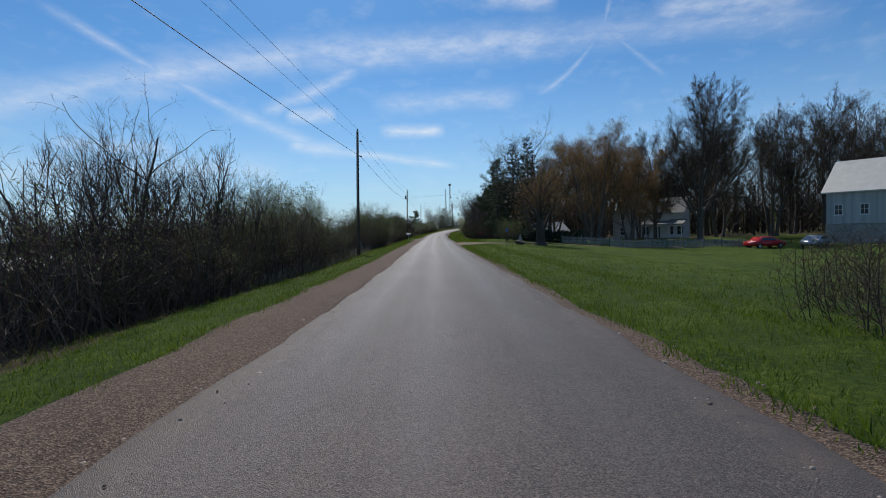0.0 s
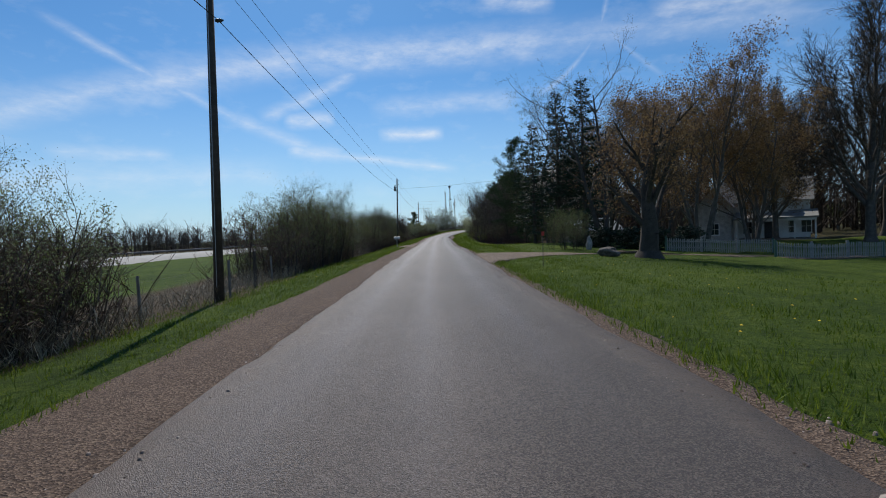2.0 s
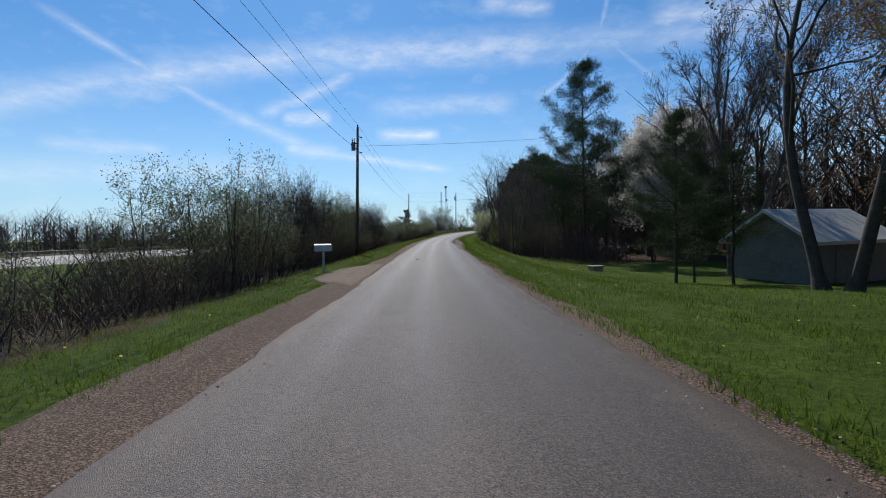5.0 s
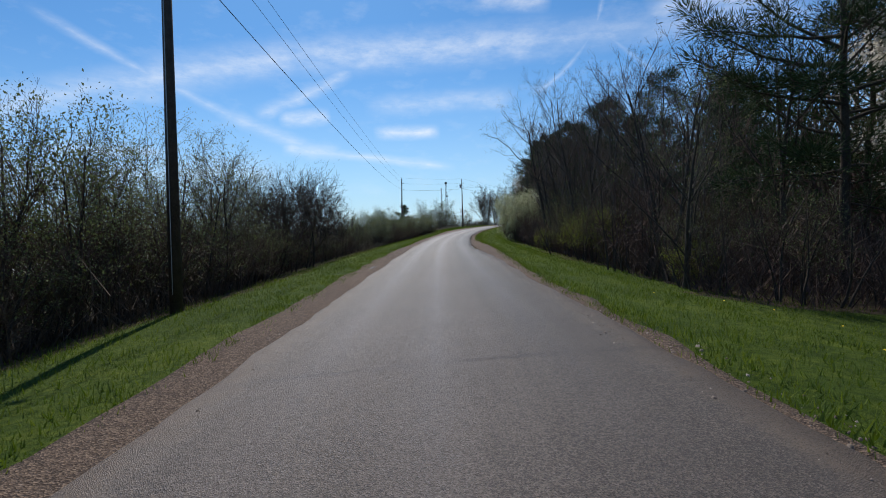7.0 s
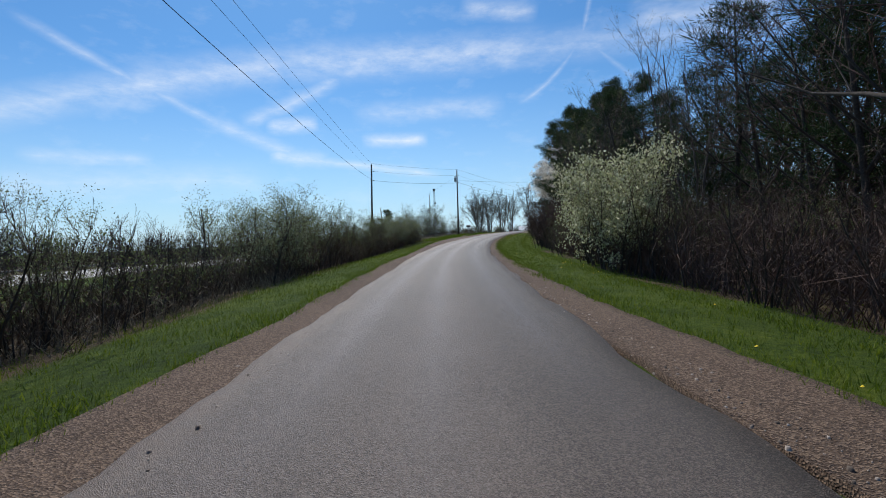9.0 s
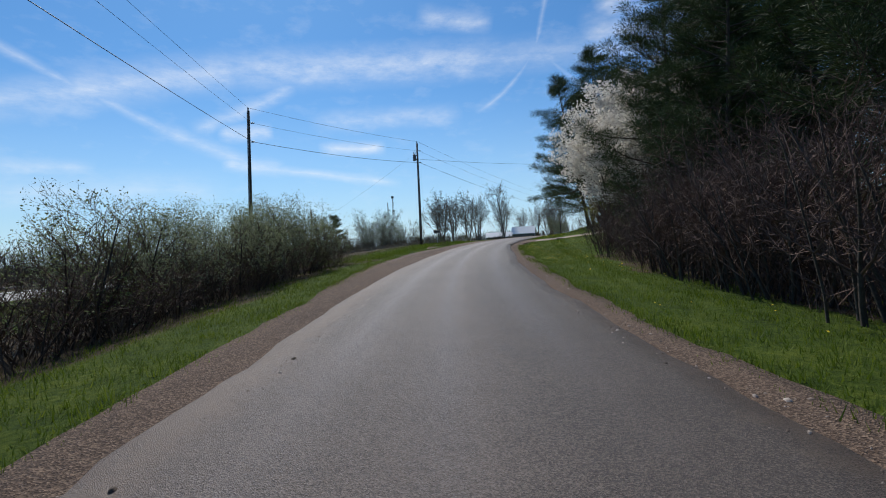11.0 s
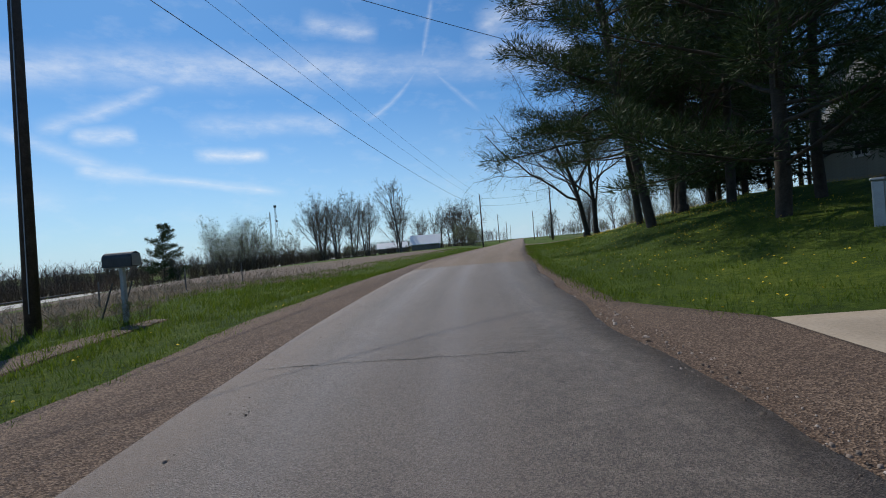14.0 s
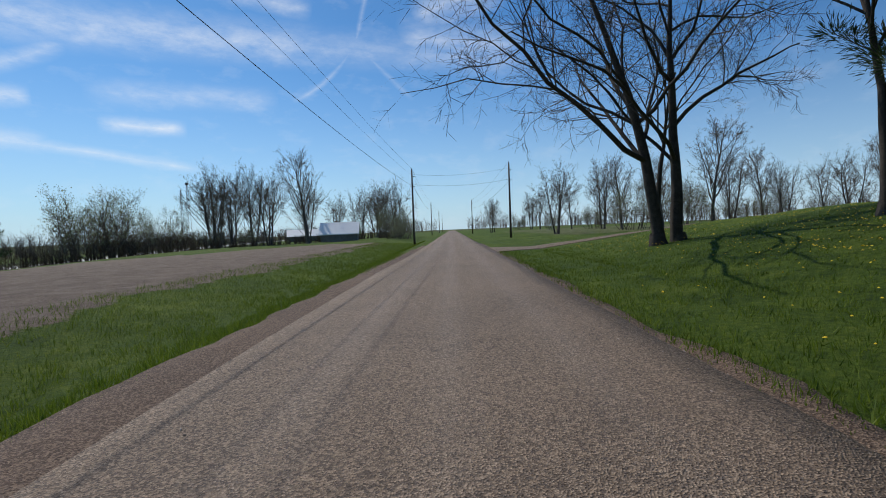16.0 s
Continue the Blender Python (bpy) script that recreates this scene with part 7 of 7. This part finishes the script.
def farmhouse():
    """A white house: a main block with its ridge across, a front gable wing and an open porch."""
    z = float(land(40, 92)[0]) - 0.1
    h = thing("farmhouse", "white wooden farmhouse with a porch and grey roof", "house", pose(40.8, 93.0, z + 0.1, 0, 0, -36))
    part("wall", gable_walls(10, 7, 5.0, 2.6), WHITE_PAINT, h)
    part("roof", gable_roof(10, 7, 5.0, 2.6, 0.4, 0.14), SHINGLE, h)
    wing = part("wing", gable_walls(3.6, 4.0, 4.6, 2.2, False), WEATHERED_PAINT, h, "weathered white gabled front wing")
    wing.location = (-4.6, -4.2, 0)
    roof = part("wing_roof", gable_roof(3.6, 4.0, 4.6, 2.2, 0.3, 0.12, False), SHINGLE, h)
    roof.location = (-4.6, -4.2, 0)
    front = part("front_gable", gable_walls(3.4, 1.6, 5.4, 2.0, False), WHITE_PAINT, h)
    front.location = (1.2, -3.6, 0)
    roof = part("front_gable_roof", gable_roof(3.4, 1.6, 5.4, 2.0, 0.3, 0.12, False), SHINGLE, h)
    roof.location = (1.2, -3.6, 0)
    bm = bmesh.new()
    box(bm, -2.2, 5.4, -6.8, -3.5, 0.0, 0.4, 0.02)
    part("porch_floor", bm, GREY_WOOD, h)
    bm = bmesh.new()
    v = [bm.verts.new(p) for p in ((-2.5, -7.1, 2.7), (5.7, -7.1, 2.7), (5.7, -3.4, 3.5), (-2.5, -3.4, 3.5), (-2.5, -7.1, 2.9), (5.7, -7.1, 2.9), (5.7, -3.4, 3.7), (-2.5, -3.4, 3.7))]
    for f in ((0, 1, 5, 4), (1, 2, 6, 5), (2, 3, 7, 6), (3, 0, 4, 7), (4, 5, 6, 7), (3, 2, 1, 0)):
        bm.faces.new([v[i] for i in f])
    part("porch_roof", bm, SHINGLE, h)
    bm = bmesh.new()
    box(bm, -2.3, 5.5, -6.95, -6.8, 2.45, 2.7)
    part("porch_beam", bm, WHITE_PAINT, h)
    for px in (-2.2, -0.4, 1.6, 3.5, 5.4):
        bm = bmesh.new()
        box(bm, px - 0.08, px + 0.08, -6.95, -6.79, 0.4, 2.45, 0.01)
        part("porch_post", bm, WHITE_PAINT, h)
    for px in (-1.3, 3.0, 4.6):
        window(h, px, -3.5, 1.7, 0.9, 1.4)
    window(h, 1.2, -4.4, 4.4, 0.8, 1.2)
    window(h, -4.6, -6.2, 1.7, 0.9, 1.3)
    window(h, -4.6, -6.2, 4.3, 0.7, 1.0)
    bm = bmesh.new()
    box(bm, 0.5, 1.4, -4.46, -4.4, 0.4, 2.4, 0.01)
    part("door", bm, DARK_METAL, h)
    bm = bmesh.new()
    box(bm, -0.35, 0.35, -0.35, 0.35, 6.6, 8.5, 0.03)
    part("chimney", bm, surface("old_brick", [(0.2, 0.08, 0.05), (0.3, 0.13, 0.09)], 6.0), h)


farmhouse()


def barn():
    """A white clapboard barn on a stone footing with a pale roof."""
    z = float(land(53, 61)[0]) - 0.2
    b = thing("barn", "white weathered barn with small windows on a stone footing", "barn", pose(58.4, 60.4, z, 0, 0, -55))
    bm = bmesh.new()
    box(bm, -7.6, 7.6, -5.1, 5.1, -1.0, 2.6, 0.05)
    part("stone_footing", bm, ROCK, b)
    wall = part("wall", gable_walls(15, 10, 6.9, 3.9), WEATHERED_PAINT, b)
    wall.location = (0, 0, 0.02)
    siding(b, -7.5, 7.5, -5.16, 2.62, 6.8, 0.24, WEATHERED_PAINT)
    part("roof", gable_roof(15, 10, 6.9, 3.9, 0.5, 0.16), PALE_ROOF, b)
    for px in (-6.2, -3.6, 3.0):
        window(b, px, -5.2, 4.4, 0.75, 1.2)


barn()


def garage():
    """A low garage with a green metal roof at the head of the concrete drive."""
    z = float(land(42, 235)[0]) + 0.1
    g = thing("garage", "low garage with tan siding and a green metal roof", "garage", pose(46.4, 235.9, z, 0, 0, -107.2))
    part("wall", gable_walls(6.0, 9.0, 2.9, 1.7, False), TAN_SIDING, g)
    part("roof", gable_roof(6.0, 9.0, 2.9, 1.7, 0.35, 0.1, False), GREEN_ROOF, g)
    siding(g, -3.0, 3.0, -4.55, 0.1, 2.8, 0.2, TAN_SIDING)
    for k in range(13):
        for sgn in (-1, 1):
            y_ = -4.7 + k * 0.78
            a, c = Vector((sgn * 3.35, y_, 2.9 - 1.7 * 0.35 / 3 + 0.13)), Vector((0, y_, 4.73))
            bm = bmesh.new()
            tube(bm, a, c, 0.025, 0.025, 4)
            part("roof_rib", bm, GREEN_ROOF, g)
    bm = bmesh.new()
    box(bm, -0.05, 0.05, -1.5, 1.5, 0.05, 2.4, 0.01)
    d = part("garage_door", bm, TAN_SIDING, g)
    d.location = (3.06, 0.9, 0)
    # flat dark panel put for the shaded inside of an open doorway
    bm = bmesh.new()
    box(bm, -0.04, 0.04, -0.55, 0.55, 0.05, 2.2, 0.01)
    d = part("side_door", bm, DARK_METAL, g, "dark panel in place of an open doorway")
    d.location = (3.05, -3.3, 0)
    window(g, 0.2, -4.62, 1.7, 0.8, 0.7)
    h = thing("house", "house with a green metal roof behind the garage", "house", pose(56.8, 241.0, float(land(56.8, 241)[0]), 0, 0, -107.2))
    part("wall", gable_walls(8.0, 12.0, 6.4, 3.8, False), WHITE_PAINT, h)
    part("roof", gable_roof(8.0, 12.0, 6.4, 3.8, 0.5, 0.14, False), GREEN_ROOF, h)
    for px in (-2.4, 2.0):
        window(h, px, -6.0, 3.8, 0.9, 1.3)
        window(h, px, -6.0, 1.4, 0.9, 1.3)


garage()


def farm_building(x, y, w, d, h, rise, turn, label, roof):
    b = thing("farm_building", label, "barn", pose(x, y, float(land(x, y)[0]), 0, 0, turn))
    part("wall", gable_walls(w, d, h, rise), surface("grey_barn_wall", [(0.14, 0.12, 0.10), (0.24, 0.21, 0.18)], 1.2, 0.9), b)
    part("roof", gable_roof(w, d, h, rise, 0.5, 0.2), roof, b)
    bm = bmesh.new()
    box(bm, -1.6, 1.6, -d / 2 - 0.08, -d / 2 - 0.01, 0, h * 0.75)
    part("door", bm, GREY_WOOD, b)


WHITE_ROOF = surface("white_metal_roof", [(0.70, 0.70, 0.68), (0.80, 0.80, 0.78)], 1.0, 0.35)
farm_building(53.5, 357, 8, 6, 1.9, 2.3, -22, "distant farm shed with a bright white roof", WHITE_ROOF)
farm_building(66, 452, 14, 9, 2.2, 2.4, -12, "long low distant shed with a white roof", WHITE_ROOF)
farm_building(22, 104, 7, 5, 2.6, 1.6, 20, "small pale shed behind the spruces", PALE_ROOF)


def car(x, y, turn, paint, label):
    c = thing("car", label, "car", pose(x, y, float(land(x, y)[0]), 0, 0, turn), "parked cars")
    bm = bmesh.new()
    prof = [(-2.15, 0.35), (-2.2, 0.62), (-2.05, 0.86), (-1.5, 0.92), (-0.85, 1.38), (0.55, 1.40), (1.15, 0.95), (2.0, 0.80), (2.2, 0.58), (2.15, 0.33)]
    a = [bm.verts.new((px, -0.86 * (0.86 if pz > 1.2 else 1.0), pz)) for px, pz in prof]
    b = [bm.verts.new((px, 0.86 * (0.86 if pz > 1.2 else 1.0), pz)) for px, pz in prof]
    n = len(prof)
    for i in range(n):
        bm.faces.new((a[i], a[(i + 1) % n], b[(i + 1) % n], b[i]))
    bm.faces.new(a[::-1])
    bm.faces.new(b)
    bmesh.ops.bevel(bm, geom=bm.edges[:], offset=0.05, segments=2, affect="EDGES")
    part("body", bm, paint, c, smooth=True)
    for sgn in (-1, 1):
        bm = bmesh.new()
        v = [bm.verts.new((px, sgn * py, pz)) for px, pz, py in ((-1.32, 0.97, 0.875), (0.95, 0.97, 0.875), (0.5, 1.33, 0.775), (-0.82, 1.33, 0.775))]
        w = [bm.verts.new((q.co.x, q.co.y - sgn * 0.02, q.co.z)) for q in v]
        bm.faces.new(v)
        bm.faces.new(w[::-1])
        for i in range(4):
            bm.faces.new((v[i], v[(i + 1) % 4], w[(i + 1) % 4], w[i]))
        part("side_window", bm, WINDOW, c)
        for px in (-1.35, 1.4):
            bm = bmesh.new()
            tube(bm, (px, sgn * 0.72, 0.32), (px, sgn * 0.9, 0.32), 0.32, 0.32, 18)
            wheel = part("wheel", bm, RUBBER, c)
            bm = bmesh.new()
            tube(bm, (px, sgn * 0.88, 0.32), (px, sgn * 0.912, 0.32), 0.2, 0.18, 14)
            part("rim", bm, METAL, wheel)
        bm = bmesh.new()
        box(bm, 2.12, 2.2, sgn * 0.62 - 0.15, sgn * 0.62 + 0.15, 0.6, 0.74, 0.01)
        part("headlight", bm, METAL, c)
        bm = bmesh.new()
        box(bm, -2.2, -2.12, sgn * 0.62 - 0.15, sgn * 0.62 + 0.15, 0.66, 0.8, 0.01)
        part("tail_light", bm, RED_LIGHT, c)


car(38.8, 59.0, 8, RED_PAINT, "red parked car beside the picket fence")
car(43.6, 57.2, 215, surface("silver_car_paint", [(0.34, 0.36, 0.39), (0.42, 0.44, 0.47)], 2.0, 0.3, metal=0.6), "silver parked car beside the white barn")


def small_things():
    x, y = 25.0, 227.1
    z = float(land(x, y)[0])
    b = thing("utility_pedestal", "slim grey utility pedestal on the lawn", "utility box", pose(x, y, z, 0, 0, 20))
    bm = bmesh.new()
    box(bm, -0.13, 0.13, -0.13, 0.13, -0.1, 1.15, 0.02)
    part("case", bm, METAL, b)
    bm = bmesh.new()
    box(bm, -0.16, 0.16, -0.16, 0.16, 1.15, 1.24, 0.03)
    part("cap", bm, METAL, b)
    x, y, z = spot(108.0, 11.4)
    b = thing("well_box", "low pale concrete well box in the hollow lawn", "well cover", pose(x, y, z, 0, 0, 10))
    bm = bmesh.new()
    box(bm, -0.38, 0.38, -0.38, 0.38, -0.2, 0.3, 0.03)
    part("box", bm, CONCRETE, b)
    bm = bmesh.new()
    box(bm, -0.45, 0.45, -0.45, 0.45, 0.3, 0.38, 0.02)
    part("lid", bm, CONCRETE, b)
    x, y, z = spot(221.0, 6.3)
    b = thing("culvert_pipe", "open end of a pale culvert pipe beside the drive", "pipe", Matrix.LocRotScale((x, y, z + 0.05), Euler((0, 0, radians(-70))), (0.75, 0.75, 0.75)))
    bm = bmesh.new()
    n = 16
    for i in range(n):
        a0, a1 = i * 6.283 / n, (i + 1) * 6.283 / n
        ring = lambda r, a, yy: bm.verts.new((math.cos(a) * r, yy, math.sin(a) * r))
        q = [ring(0.12, a0, 0.5), ring(0.12, a1, 0.5), ring(0.12, a1, -0.5), ring(0.12, a0, -0.5)]
        bm.faces.new(q)
        q = [ring(0.095, a0, 0.5), ring(0.095, a1, 0.5), ring(0.095, a1, -0.5), ring(0.095, a0, -0.5)]
        bm.faces.new(q[::-1])
        for yy in (0.5, -0.5):
            q = [ring(0.12, a0, yy), ring(0.12, a1, yy), ring(0.095, a1, yy), ring(0.095, a0, yy)]
            bm.faces.new(q)
    bmesh.ops.remove_doubles(bm, verts=bm.verts[:], dist=1e-4)
    part("pipe", bm, CONCRETE, b)
    # weeds and clumps
    for s, u, size, turn in ((222.6, -4.9, 0.35, 0.2), (231.0, -7.6, 0.3, 1.0), (230.2, -8.4, 0.25, 2.0), (221.2, 5.6, 0.2, 3.0)):
        x, y, z = spot(s, u)
        plant("weed_clump", T_LOW[1], x, y, "dark clump of weeds on the verge", "weeds", "weed clumps", turn, size, 1.2, ("stem_stool", "twig_crown", "foliage"))
    x, y, z = spot(222.5, 17.0)
    plant("young_tree", T_WOOD[2], x, y, "small young tree on the lawn before the garage", "tree", size=0.3)


small_things()


def lattice_tower(x, y, z, h, w, label, head):
    """Three legs with cross braces, narrowing upwards."""
    t = thing("radio_tower", label, "radio tower", pose(x, y, z))
    n = 14
    corners = [Vector((math.cos(a), math.sin(a), 0)) for a in (0.4, 2.494, 4.589)]
    at = lambda i, k: corners[i] * w * (1 - 0.8 * k) + Vector((0, 0, h * k))
    for i in range(3):
        segs = [(*at(i, k / n), *at(i, (k + 1) / n), 0.45, 0.45) for k in range(n)]
        part("leg", mesh_from("leg", *frusta(segs, 4), METAL), METAL, t)
        segs = [(*at(i, k / n), *at((i + 1) % 3, (k + 1) / n), 0.28, 0.28) for k in range(n)]
        part("brace", mesh_from("brace", *frusta(segs, 3), METAL), METAL, t)
    if head:
        bm = bmesh.new()
        tube(bm, (0, 0, h), (0, 0, h + 7), 4.2, 4.2, 12)
        part("antenna_head", bm, DARK_METAL, t)
        bm = bmesh.new()
        tube(bm, (2, 0, h * 0.72), (2, 0, h * 0.75), 3.2, 3.2, 10)
        part("antenna_ring", bm, DARK_METAL, t)


lattice_tower(33, 1860, -2.5, 163, 9, "tall steel lattice radio tower with a round head", True)
lattice_tower(16, 1890, -2.5, 152, 6, "thin steel lattice mast", False)


def road_marks():
    """Cracks, a puddle rim and a scrap lying on the road."""
    rng = np.random.default_rng(3)
    tar = surface("crack_filler", [(0.02, 0.02, 0.02), (0.04, 0.039, 0.038)], 8.0, 0.8)

    def crack(s, u0, u1, name="road_crack"):
        n = 26
        us = np.linspace(u0, u1, n)
        ss = s + np.cumsum(rng.normal(0, 0.03, n))
        w = 0.010 * rng.uniform(0.3, 1.3, n)
        x, y, _ = on_road(ss - w, us)
        x2, y2, _ = on_road(ss + w, us)
        z = np.interp(ss, S, LINE[:, 2]) + 0.04 * (1 - (us / 2.6) ** 2) + 0.005
        v = np.concatenate([np.stack([x, y, z], 1), np.stack([x2, y2, z], 1)])
        i = np.arange(n - 1)
        tagged(new(name, mesh_from(name, v, np.stack([i, i + 1, i + n + 1, i + n], 1), tar)), "thin dark crack across the asphalt", "crack", "cracks in the road", kind="structure")

    crack(105.3, -2.1, -0.2)
    crack(226.5, -2.8, 1.0)
    crack(12.0, -0.4, 0.6)
    x, y, _ = on_road(np.array([103.8]), np.array([-1.0]))
    z = float(np.interp(103.8, S, LINE[:, 2]))
    bm = bmesh.new()
    bmesh.ops.create_icosphere(bm, subdivisions=2, radius=1.0)
    for v in bm.verts:
        v.co *= 1 + 0.3 * noise.noise(v.co * 2)
        v.co = Vector((v.co.x * 0.10, v.co.y * 0.07, v.co.z * 0.02))
    ob = part("road_scrap", bm, BLACK_PLASTIC, None)
    ob.location = (float(x[0]), float(y[0]), z + 0.05)
    tagged(ob, "flat dark scrap lying on the asphalt", "debris")
    # broken wet patch on the shoulder
    wet = surface("wet_stone", [(0.018, 0.014, 0.012), (0.045, 0.035, 0.028), (0.12, 0.095, 0.078)], 5.0, 0.45, 0.8, 25, blotch=0.7)
    rng = np.random.default_rng(77)
    for s, u, r in ((127.3, -3.3, 0.42), (127.9, -3.35, 0.26), (126.8, -3.2, 0.25), (128.6, -3.45, 0.2)):
        bm = bmesh.new()
        ring = [bm.verts.new((math.cos(q) * r * 0.85 * k, math.sin(q) * r * 1.3 * k, 0)) for q, k in zip(np.arange(22) * 0.2856, rng.uniform(0.65, 1.25, 22))]
        low = bm.faces.new(ring)
        got = bmesh.ops.extrude_face_region(bm, geom=[low])
        for v in got["geom"]:
            if isinstance(v, bmesh.types.BMVert):
                v.co.z += 0.012
        x, y, _ = on_road(np.array([s]), np.array([u]))
        ob = part("wet_patch", bm, wet, None)
        ob.location = (float(x[0]), float(y[0]), float(np.interp(s, S, LINE[:, 2])) - 0.025)
        tagged(ob, "wet dark patch of washed stone at the road's edge", "puddle", "wet patches", "structure")


road_marks()
